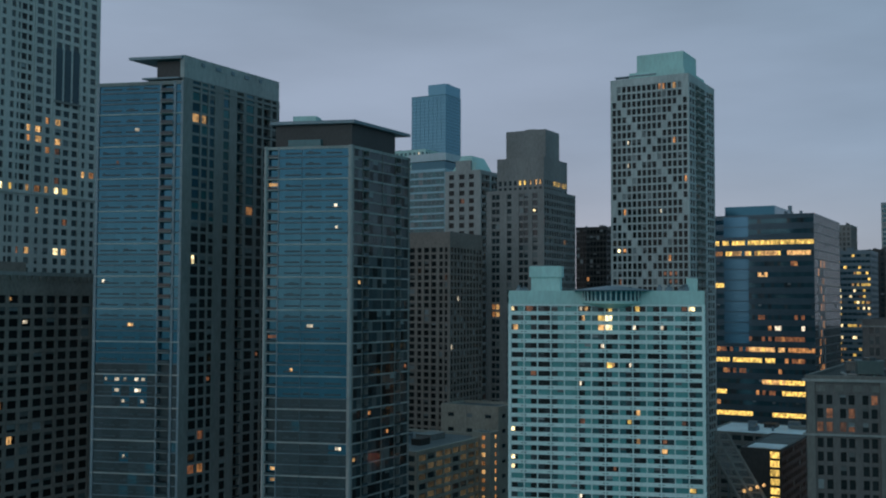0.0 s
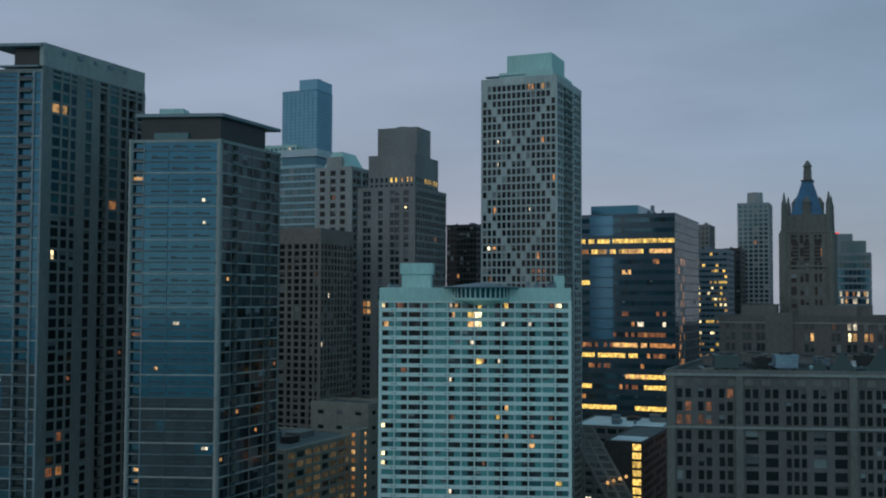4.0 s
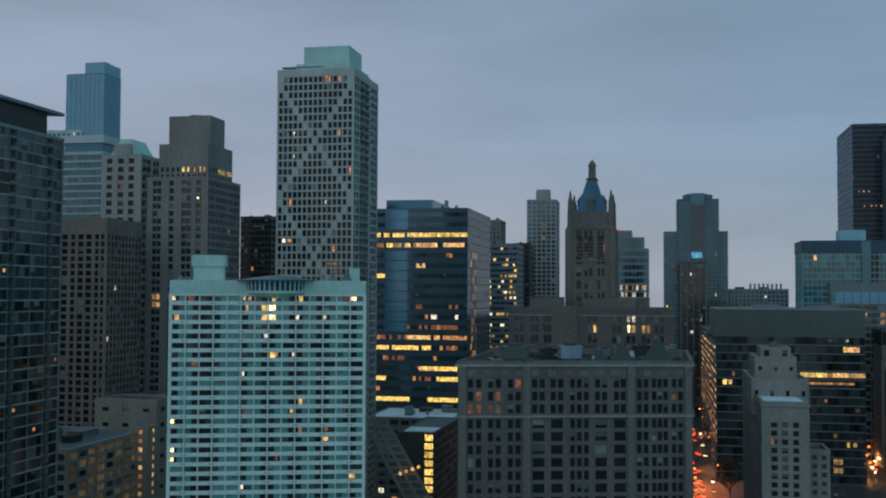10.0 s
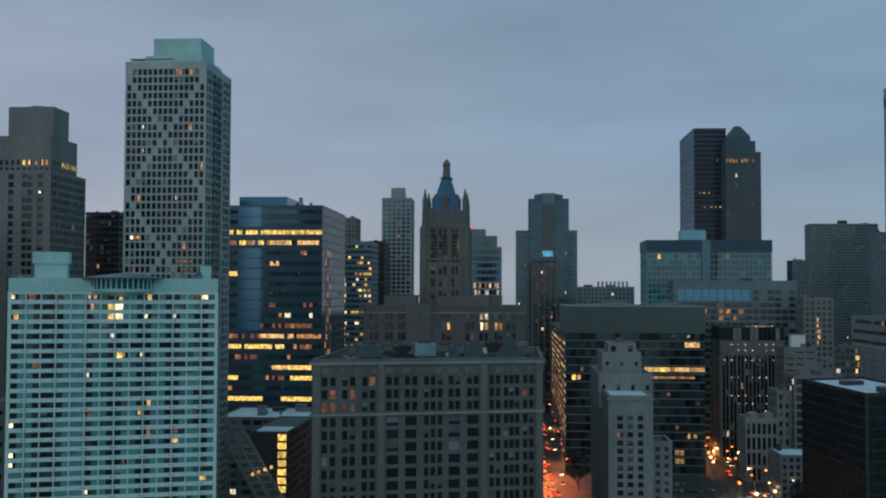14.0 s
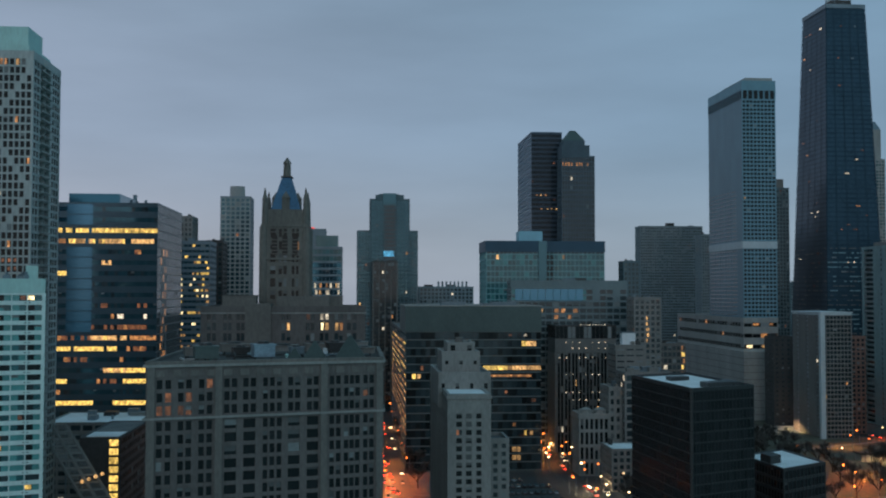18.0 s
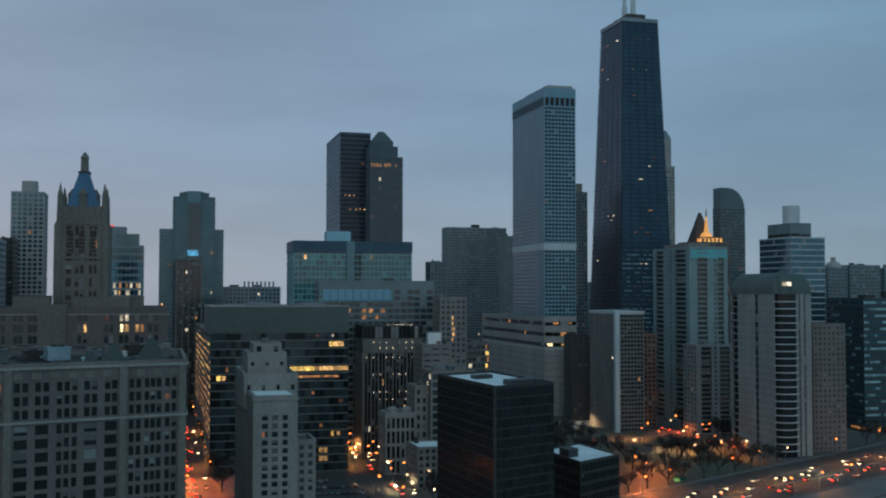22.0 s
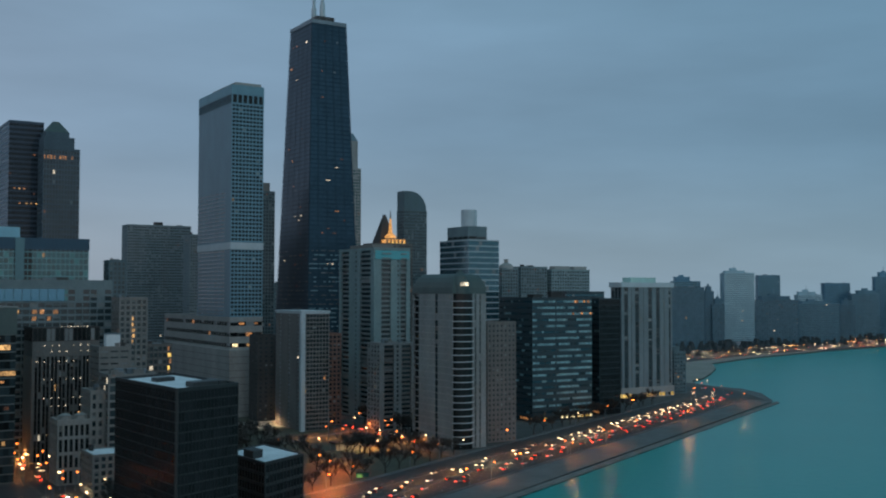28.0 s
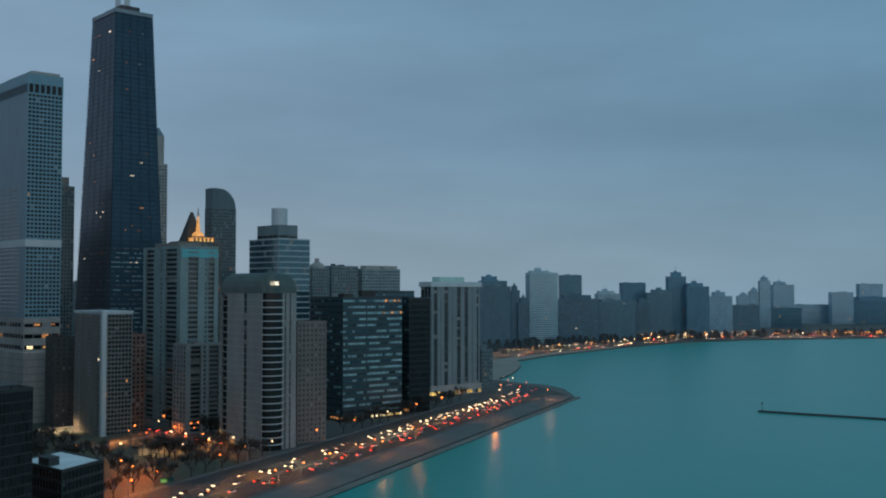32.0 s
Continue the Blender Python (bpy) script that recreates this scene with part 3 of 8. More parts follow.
MIES = plot(468.1, 634.0, 0, 42.0, 90, 55.6), 90.5
MIES_BACK = plot(527.6, 668.9, 0, 23.4, 90, 38.1), 95.1
MIES_RIGHT = plot(540.4, 644.9, 0, 21.3, 90, 21.3), 89.8
STRIPE = plot(641.1, 733.8, 0, 13.9, 90, 60.6), 104.2
STRIPE_LOW_B = plot(714.7, 744.5, 0, 12.0, 90, 14.5), 38.2
BANDED = plot(490.6, 754.5, 0, 46.2, 90, 30.7), 139.1
BANDED_MID = plot(495.4, 761.0, 0, 35.4, 90, 10.1), 150.9
BANDED_CAP = plot(498.6, 766.0, 0, 14.0, 90, 2.2), 166.1
CURVED = plot(592.0, 1043.8, 0, 16.0, 90, 29.1), 209.4
PALM = plot(551.5, 1009.1, 0, 15.3, 90, 26.3), 142.2
PALM_BASE = plot(511.7, 962.4, 0, 24.9, 90, 43.5), 144.3
DOME_BLOCK = plot(599.5, 862.0, 0, 13.0, 90, 19.0), 117.9
FLAT_BLOCK = plot(632.3, 875.6, 0, 13.0, 90, 32.5), 120.1
HUMP_BLOCK = plot(669.2, 873.1, 0, 13.0, 90, 49.1), 117.6
NMICH = plot(516.2, 1027.6, 0, 13.0, 90, 12.3), 227.7
NMICH_TOP = plot(518.4, 1032.1, 0, 12.0, 90, 8.9), 259.1
GARAGE = plot(-189.9, 317.6, -90, 40.0, 0, 54.6), 42.6
GARAGE_STAIR = plot(-185.1, 363.6, -90, 7.0, 0, 6.8), 45.1
GARAGE_BACK = plot(-201.1, 402.5, -90, 26.8, 0, 20.0), 50.1
STAIR_BLOCK = plot(-87.6, 410.8, -90, 14.4, 0, 51.2), 40.0
PALE_ROOF = plot(-91.5, 471.2, -90, 40.3, 0, 40.0), 38.3

# ---- land, lake and shore ----
SHORE = [(-900, -190), (-150, 185), (283, 410), (361, 452), (548, 550), (745, 654), (789, 705), (810, 748), (807, 785), (815, 818), (838, 845), (868, 860), (930, 908),
         (998, 966), (1066, 1038), (1189, 1090), (1240, 1106), (1450, 1165), (1678, 1212), (1900, 1180), (2167, 1050), (2500, 930), (2900, 880), (4700, 900)]
g = Geo()
far = [(4700, 4800), (-4700, 4800), (-4700, -190)]
g.poly([(x, y, 0) for x, y in SHORE + far])
for (ax, ay), (bx, by) in zip(SHORE, SHORE[1:]):
    g.poly([(ax, ay, -2.2), (bx, by, -2.2), (bx, by, 0), (ax, ay, 0)])
tagged(new("ground", g.mesh("ground", [LAND])), "dark flat city ground between the buildings, reaching the horizon", "ground", kind="structure")

WATER = bpy.data.materials.new("teal_lake_water")
WATER.use_nodes = True
n, l = WATER.node_tree.nodes, WATER.node_tree.links
b = n["Principled BSDF"]
b.inputs["Base Color"].default_value = (0.03, 0.17, 0.175, 1)
b.inputs["Roughness"].default_value = 0.28
b.inputs["Specular IOR Level"].default_value = 0.14
tc = n.new("ShaderNodeTexCoord")
waves = n.new("ShaderNodeTexNoise")
waves.inputs["Scale"].default_value, waves.inputs["Detail"].default_value = 0.22, 6
swell = n.new("ShaderNodeTexNoise")
swell.inputs["Scale"].default_value, swell.inputs["Detail"].default_value = 0.012, 3
l.new(tc.outputs["Object"], waves.inputs["Vector"])
l.new(tc.outputs["Object"], swell.inputs["Vector"])
bp = n.new("ShaderNodeBump")
bp.inputs["Strength"].default_value, bp.inputs["Distance"].default_value = 0.35, 0.5
l.new(waves.outputs["Fac"], bp.inputs["Height"])
l.new(bp.outputs[0], b.inputs["Normal"])
mix = n.new("ShaderNodeMix")
mix.data_type = "RGBA"
mix.inputs["A"].default_value, mix.inputs["B"].default_value = (0.016, 0.330, 0.300, 1), (0.024, 0.385, 0.350, 1)
l.new(swell.outputs["Fac"], mix.inputs["Factor"])
l.new(mix.outputs["Result"], b.inputs["Base Color"])
g = Geo()
g.poly([(-4700, -4800, -1.6), (4900, -4800, -1.6), (4900, 4800, -1.6), (-4700, 4800, -1.6)])
tagged(new("water", g.mesh("water", [WATER])), "calm teal lake water with faint ripples", "lake", kind="structure")

# the drive along the seawall
ALONG, ACROSS = bearing(62.6), bearing(-27.4)


def on_drive(s, off):
    """A point s metres along the seawall from its near end and off metres inland."""
    return Vector((283, 410, 0)) + ALONG * s + ACROSS * off


def strip(name, label, s0, s1, o0, o1, z, mat, category, h=0.0):
    g = Geo()
    p, q, r, t = on_drive(s0, o0), on_drive(s1, o0), on_drive(s1, o1), on_drive(s0, o1)
    up = Vector((0, 0, z))
    g.poly([p + up, q + up, r + up, t + up])
    for a, b in ((p, q), (q, r), (r, t), (t, p)):
        g.poly([a, b, b + up, a + up])
    return tagged(new(name, g.mesh(name, [mat])), label, category, kind="structure")


strip("road_drive", "wide wet asphalt lakefront drive with eight lanes", -700, 470, 26, 79, 0.06, ASPHALT, "road")
strip("pavement_lakefront", "pale concrete lakefront path along the seawall", -700, 516, 1.0, 24, 0.16, PAVING, "pavement")
strip("pavement_inland", "narrow concrete pavement beside the drive", -700, 480, 79.5, 82, 0.16, PAVING, "pavement")

# ---- the near row along the drive ----
rng = random.Random(3)

# hotel slab: fourteen bays, each of two half panes, dark rooms paired across the party walls
HOTEL_DARK = {0: 0.9, 1: 0.08, 2: 0.1, 3: 0.9, 4: 0.96, 5: 0.94, 6: 0.55, 7: 0.0, 8: 0.0, 9: 0.0, 25: 0.5, 27: 0.1}
# lit rooms: half pane, storey, light, how much of the pane, from its start
HOTEL_LIT = {(0, 36): (LIT_BRIGHT, 0.0, 0.45), (2, 36): (LIT_EMBER, 0.3, 1.0), (3, 36): (LIT_EMBER, 0.0, 0.3), (10, 36): (LIT_WHITE, 0.2, 0.6), (11, 36): (LIT_WARM, 0.0, 0.5), (14, 36): (LIT_YELLOW, 0.5, 1.0),
             (18, 36): (LIT_YELLOW, 0.4, 1.0), (25, 36): (LIT_EMBER, 0.2, 0.8), (26, 36): (LIT_BRIGHT, 0.0, 0.9), (10, 35): (LIT_WARM, 0.6, 1.0), (13, 35): (LIT_YELLOW, 0.0, 1.0), (14, 35): (LIT_BRIGHT, 0.0, 1.0),
             (13, 34): (LIT_WARM, 0.0, 1.0), (14, 34): (LIT_BRIGHT, 0.0, 1.0), (0, 34): (LIT_WARM, 0.3, 1.0), (18, 34): (LIT_WHITE, 0.0, 0.4), (22, 34): (LIT_WHITE, 0.0, 0.4), (13, 32): (LIT_WHITE, 0.4, 0.9),
             (14, 30): (LIT_YELLOW, 0.2, 1.0), (15, 30): (LIT_WARM, 0.0, 0.4), (17, 30): (LIT_WHITE, 0.55, 0.85), (10, 28): (LIT_WHITE, 0.2, 0.5), (3, 29): (LIT_EMBER, 0.0, 0.8), (18, 25): (LIT_WARM, 0.5, 1.0),
             (17, 24): (LIT_YELLOW, 0.3, 0.8), (10, 24): (LIT_EMBER, 0.3, 1.0), (0, 23): (LIT_BRIGHT, 0.0, 0.5), (18, 22): (LIT_WARM, 0.5, 1.0), (22, 22): (LIT_EMBER, 0.2, 0.8), (22, 21): (LIT_WARM, 0.1, 0.9),
             (0, 20): (LIT_BRIGHT, 0.0, 0.5), (0, 19): (LIT_BRIGHT, 0.0, 0.5), (26, 17): (LIT_YELLOW, 0.0, 0.9), (10, 16): (LIT_WHITE, 0.1, 0.5), (15, 19): (LIT_EMBER, 0.2, 0.6), (25, 24): (LIT_EMBER, 0.0, 0.6)}


def hotel_pick(i, j, n, floors, r):
    q = r.random()
    if (i, j) in HOTEL_LIT:
        return HOTEL_LIT[i, j] + (GLASS_BLACK, 0.72 if HOTEL_LIT[i, j][2] < 1.0 else 1.0)
    if j < 16 and q < 0.02:
        return r.choice((LIT_WARM, LIT_AMBER, LIT_EMBER))
    dark = HOTEL_DARK.get(i)
    if dark is None:
        dark = 0.93 if (i - 10) % 4 in (0, 3) else 0.05
    if r.random() < dark:
        return (GLASS_BLACK, 0.0 if i % 2 else 0.12, 0.9 if i % 2 else 1.0, GLASS_TEAL) if r.random() < 0.75 else GLASS_DARK
    return GLASS_AQUA if r.random() < (1.0 if 7 <= i <= 9 else 0.72) else GLASS_TEAL


cols = []
for k in range(14):
    cols += [("p", 0.28), ("w", 1.7), ("w", 1.7)]
cols.append(("p", 0.28))
HOTEL_ST = dict(wall=AQUA_PALE, glass=GLASS_AQUA, span=1.08, deep=0.45, pier_deep=0.62, floor=2.55, left=dict(cols=cols, pick=hotel_pick, shade=0.05), right=dict(bay=5), core=GLASS_TEAL)
poly, z = HOTEL
hotel = tower("hotel_slab", "pale aqua hotel slab with banded rooms, some lit", "hotel", poly, 0, z - 3.4, HOTEL_ST, 260, seed=5, parapet=0)
slab_on(hotel, "attic_band", shrink(poly, -0.5), z - 3.39, z + 0.3, AQUA, "blank aqua attic band")
mid = (poly[0] * 0.50 + poly[3] * 0.50)
# small dark vent slots in the balcony bands, beside every second party wall
g = Geo()
u = (poly[0] - poly[3]).normalized()
n_ = Vector((u.y, -u.x, 0))
wide = (poly[0] - poly[3]).length
storeys = round((z - 3.4) / 2.55)
for j in range(1, storeys):
    for k in range(1, 14, 2):
        o = poly[3] + u * (wide * k / 14 - 0.75) + n_ * 0.47 + Vector((0, 0, j * (z - 3.4) / storeys - 0.1))
        g.box(o, u * 0.55, -n_ * 0.06, (0, 0, 0.2)).box(o + u * 0.95, u * 0.55, -n_ * 0.06, (0, 0, 0.2))
part("vent_slot", g, SLOT, hotel, "small dark vent slots", kind="stuff")
inw = (poly[1] - poly[0]).normalized()
lv = (poly[3] - poly[0])
lc = mid - lv * 0.035 + inw * 3.6
g = Geo().ring(lc.x, lc.y, z - 4.6, z - 3.2, 4.0, 8.0, 40, 0, False).ring(lc.x, lc.y, z - 3.2, z - 2.5, 8.9, 8.9, 40)
part("lounge_base", g, AQUA, hotel)
part("lounge_glass", Geo().ring(lc.x, lc.y, z - 2.5, z + 0.1, 8.5, 9.0, 40), GLASS_NAVY, hotel, "dark blue glass ring of the roof lounge")
for k in range(40):
    a = 2 * math.pi * k / 40
    g = Geo().block(lc.x + 8.95 * math.cos(a), lc.y + 8.95 * math.sin(a), z - 2.5, 0.3, 0.3, 2.6, -math.degrees(a))
    part("mullion", g, AQUA_PALE, hotel)
g = Geo().ring(lc.x, lc.y, z + 0.1, z + 0.45, 11.2, 11.4, 40).ring(lc.x, lc.y, z + 0.45, z + 1.7, 11.3, 1.5, 40)
part("lounge_roof", g, GREY_METAL, hotel, "shallow conical grey roof of the round lounge")
turn = math.degrees(math.atan2(-lv.x, -lv.y)) - 90
c = poly[0] + lv * 0.825 + inw * 9
g = Geo().block(c.x, c.y, z, 8.2, 6, 4.2, turn)
part("lift_house", g, AQUA, hotel)
part("lift_house_cap", Geo().block(c.x, c.y, z + 4.2, 9.2, 7, 3.1, turn), AQUA, hotel, "wider aqua upper part of the lift house")
c = poly[0] + lv * 0.05 + inw * 8
part("stair_house", Geo().block(c.x, c.y, z, 3.0, 4, 3.8, turn), AQUA, hotel)
for k in range(9):
    c = poly[0] + lv * (rng.uniform(0.07, 0.22) if k < 5 else rng.uniform(0.9, 0.98)) + inw * rng.uniform(4, 14)
    h = rng.uniform(0.8, 2.0)
    g = Geo().block(c.x, c.y, z + 0.3, rng.uniform(0.8, 2.2), 1.4, h * 0.6, turn + rng.uniform(-20, 20)).ring(c.x, c.y, z + 0.3 + h * 0.6, z + 0.3 + h, 0.35, 0.5, 10)
    part("roof_fan", g, GREY_METAL, hotel)


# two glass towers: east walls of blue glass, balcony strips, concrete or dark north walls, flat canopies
# painted reflection: lower storeys get darker glass than the sky-mirroring upper ones
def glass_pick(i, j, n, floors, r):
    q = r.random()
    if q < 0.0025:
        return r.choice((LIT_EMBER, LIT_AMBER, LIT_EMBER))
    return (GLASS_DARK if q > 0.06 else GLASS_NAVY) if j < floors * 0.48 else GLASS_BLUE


# upper windows near the corner are teal in place of a reflection
def tall_pick(i, j, n, floors, r):
    q = r.random()
    if q < 0.006:
        return LIT_EMBER if q < 0.004 else LIT_AMBER, 0.15, 0.7, GLASS_BLACK, 0.4
    return (GLASS_TEAL if q < 0.3 else GLASS_NAVY) if j > floors * 0.72 and i < n * 0.6 else GLASS_BLACK


def vents_on(root, poly, z0, z1, fh, runs):
    """Dark opening lights in the glass, three runs to a storey, and thin slab edges, heavier along the darker lower
    glass.
    """
    rv = random.Random(15)
    a, b = poly[-1], poly[0]
    u = (b - a).normalized()
    n_ = Vector((u.y, -u.x, 0))
    wide = (b - a).length
    floors = round((z1 - z0) / fh)
    g, e = Geo(), Geo()
    for j in range(floors):
        zz = z0 + (j + 0.30) * fh
        for x0, x1 in runs:
            x0, x1 = x0 + rv.uniform(0, 0.3), x1 - rv.uniform(0, 0.5)
            g.box(a + u * x0 + n_ * 0.20 + Vector((0, 0, zz)), u * (x1 - x0), -n_ * 0.16, (0, 0, 0.42))
            if rv.random() < 0.35:
                g.box(a + u * (x0 + rv.uniform(0, 1.5)) + n_ * 0.20 + Vector((0, 0, zz + 0.5)), u * rv.uniform(0.8, 1.6), -n_ * 0.16, (0, 0, 0.25))
        e.box(a + n_ * 0.34 + Vector((0, 0, z0 + j * fh - 0.11)), u * wide, -n_ * 0.2, (0, 0, 0.2 if j < floors * 0.48 else 0.12))
    part("opening_light", g, SLOT, root, "dark opening window strips", kind="stuff")
    part("slab_edge", e, GREY_METAL, root, "thin grey slab edges", kind="stuff")


cols = [("p", 0.5), ("d", 2.6), ("p", 0.3)] + [("w", 1.9)] * 3 + [("p", 0.06)] + [("w", 2.4)] * 5 + [("p", 0.7)]
north = [("p", 0.5), ("w", 2.3), ("w", 2.3), ("p", 0.15), ("d", 2.9), ("p", 0.15)] + [("w", 2.4)] * 3 + [("p", 0.15)] + [("w", 2.4)] * 3 + [("p", 0.15), ("d", 2.8), ("p", 0.15), ("w", 2.2), ("w", 2.2), ("p", 0.5)]


def north_pick(i, j, n, floors, r):
    q = r.random()
    if q < 0.007:
        return r.choice((LIT_EMBER, LIT_AMBER, LIT_WARM)), 0.2, 0.65, GLASS_DARK, 0.35
    return GLASS_GREY if q < 0.22 else GLASS_DARK if q < 0.72 else SHADE_GREY if q < 0.78 else GLASS_BLACK


# east wall lights: small glowing spots stand in for mirrored city lights
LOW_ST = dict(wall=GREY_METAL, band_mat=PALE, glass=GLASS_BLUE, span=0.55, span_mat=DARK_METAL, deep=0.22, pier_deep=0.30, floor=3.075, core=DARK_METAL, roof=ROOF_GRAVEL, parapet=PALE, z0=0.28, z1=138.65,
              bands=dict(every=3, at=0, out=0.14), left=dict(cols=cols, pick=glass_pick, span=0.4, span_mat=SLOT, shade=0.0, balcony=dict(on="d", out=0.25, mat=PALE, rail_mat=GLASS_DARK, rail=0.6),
              lights=[(2.0, 128.6, LIT_WARM, 0.9, 0.32), (20.7, 121.0, LIT_WHITE, 0.3, 0.32), (21.0, 116.0, LIT_WHITE, 0.25, 0.32), (16.0, 88.5, LIT_WARM, 0.9, 0.32), (13.5, 88.5, LIT_WHITE, 0.5, 0.32), (8.0, 75.3, LIT_WARM, 0.4, 0.32), (2.0, 85.8, LIT_EMBER, 0.8, 0.32), (3.0, 46.8, LIT_WARM, 0.8, 0.32), (22.0, 53.5, LIT_WHITE, 0.2, 0.32)]),
              right=dict(cols=north, span=0.42, wall=CONCRETE, span_mat=STONE_GREY, glass=GLASS_DARK, shade=0.1, pick=north_pick, balcony=dict(on="d", out=0.2, mat=GREY_METAL, rail_mat=GLASS_GREY, rail=0.7)))
poly, z = GLASS_LOW
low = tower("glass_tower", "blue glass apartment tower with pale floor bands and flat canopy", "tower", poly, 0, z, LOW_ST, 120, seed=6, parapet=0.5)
part("corner_post", Geo().block(poly[0].x - 0.5, poly[0].y - 0.25, 0, 1.25, 0.8, z + 0.9, 18), PALE, low, "pale vertical corner post")
end = poly[3] - (poly[3] - poly[0]).normalized() * 0.2
part("corner_post", Geo().block(end.x, end.y - 0.25, 0, 0.9, 0.8, z + 0.9, 18), PALE, low, "pale vertical corner post")
vents_on(low, poly, 0.28, 138.65, 3.075, ((5.6, 10.6), (11.6, 16.6), (17.6, 22.8)))
pent = inset_plot(poly, 0.10, 0.86, 0.08, 0.97)
slab_on(low, "penthouse", pent, z, z + 7.4, DARK_METAL, "recessed dark penthouse")
slab_on(low, "penthouse_glass", inset_plot(poly, 0.07, 0.4, 0.42, 0.8), z, z + 3.0, GLASS_TEAL)
roofp = inset_plot(poly, 0.05, 1.06, 0.02, 1.0)
slab_on(low, "canopy", roofp, z + 7.4, z + 8.3, GREY_METAL, "thin overhanging grey metal canopy")
c = centre(inset_plot(poly, 0.1, 0.5, 0.5, 1.0))
g = Geo().block(c.x, c.y, z + 8.3, 7, 5, 2.2, -18)
part("roof_plant", g, AQUA, low)

cols = [("p", 0.35)] + [("w", 2.2)] * 7 + [("p", 0.4), ("d", 3.0), ("p", 0.6), ("w", 1.3), ("p", 0.3)]
north = [("p", 3.7), ("w", 3.3), ("p", 0.7), ("w", 2.7), ("p", 0.8), ("w", 2.2), ("s", 4.0), ("w", 2.6), ("s", 3.6), ("d", 2.9), ("p", 1.4), ("w", 3.8), ("s", 1.6), ("w", 2.3), ("p", 0.8), ("d", 3.4), ("p", 0.9), ("w", 2.3), ("p", 1.0)]
# the left wall's low glowing spots imitate city lights reflected in its glass
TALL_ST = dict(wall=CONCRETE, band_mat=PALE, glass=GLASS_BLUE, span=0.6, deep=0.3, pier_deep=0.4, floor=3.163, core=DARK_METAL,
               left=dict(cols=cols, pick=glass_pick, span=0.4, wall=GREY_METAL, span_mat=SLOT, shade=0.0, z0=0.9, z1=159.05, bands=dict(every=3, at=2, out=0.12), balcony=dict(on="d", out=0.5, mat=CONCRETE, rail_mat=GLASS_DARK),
                         lights=[(12.5, 145.4, LIT_WHITE, 0.5, 0.32), (6.5, 135.0, LIT_EMBER, 0.3, 0.32), (2.6, 99.8, LIT_WHITE, 0.25, 0.32), (11.5, 87.0, LIT_WARM, 0.35, 0.32), (4.0, 71.0, LIT_WHITE, 0.2, 0.32), (7.5, 70.6, LIT_WHITE, 0.5, 0.32), (10.0, 71.0, LIT_WHITE, 0.3, 0.32), (12.5, 71.0, LIT_WARM, 0.5, 0.32), (14.0, 70.5, LIT_WHITE, 0.6, 0.32), (15.8, 71.0, LIT_WHITE, 0.4, 0.32), (15.5, 66.0, LIT_WHITE, 0.3, 0.32), (9.5, 66.8, LIT_WHITE, 0.3, 0.32), (10.0, 49.5, LIT_WHITE, 0.25, 0.32)]),
               right=dict(cols=north, span=0.75, glass=GLASS_DARK, pick=tall_pick, wall=CONCRETE, z0=-0.4, z1=160.1, floor=3.21, shade=0.1, balcony=dict(on="d", out=0.15, mat=CONCRETE, rail_mat=GLASS_DARK, rail=0.5),
                          lights=[(5.2, 149.5, LIT_WARM, 0.9), (8.5, 149.3, LIT_WARM, 0.9), (5.0, 107.0, LIT_BRIGHT, 0.3), (30.0, 124.5, LIT_AMBER, 0.8), (9.0, 57.0, LIT_EMBER, 0.8), (5.0, 45.0, LIT_EMBER, 0.9), (9.0, 45.5, LIT_AMBER, 0.9)]))
poly, z = GLASS_TALL
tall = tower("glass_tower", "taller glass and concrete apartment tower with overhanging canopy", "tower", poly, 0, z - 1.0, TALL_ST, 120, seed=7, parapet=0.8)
vents_on(tall, poly, 0.9, 159.05, 3.163, ((1.4, 7.6), (8.8, 13.2), (14.2, 18.9)))
slab_on(tall, "head_wall", [p for p in inset_plot(poly, 0.0, 1.0, -0.012, 0.035)], z + 1.1, z + 7.6, PALE, "blank concrete head wall above the windows")
slab_on(tall, "penthouse", inset_plot(poly, 0.04, 0.9, 0.035, 0.36), z - 1.0, z + 6.4, DARK_METAL, "recessed dark penthouse")
slab_on(tall, "terrace_slab", inset_plot(poly, -0.02, 0.9, 0.03, 0.46), z + 0.6, z + 1.1, GREY_METAL)
slab_on(tall, "canopy", inset_plot(poly, -0.02, 1.0, 0.0, 0.62), z + 6.5, z + 7.3, GREY_METAL, "thin overhanging grey metal canopy")
for k in range(5):
    p = poly[0].lerp(poly[1], 0.18 + 0.15 * k) - Vector((-0.55, 0, 0))
    part("louvre", Geo().block(p.x, p.y, z + 5.4, 0.2, 2.2 if k % 2 else 1.4, 1.1, 0), GREY_METAL, tall)


# the tower with the crosses
def cross_pick(i, j, n, floors, r):
    k = (floors - 1 - j) - 1
    if abs(i - 7) == abs(k % 15 - 7):
        return "wall"
    if j == floors - 1 and i in (9, 10, 12):
        return LIT_AMBER if i < 12 else LIT_WARM
    return r.choice(LIT_MIX) if r.random() < 0.006 else None


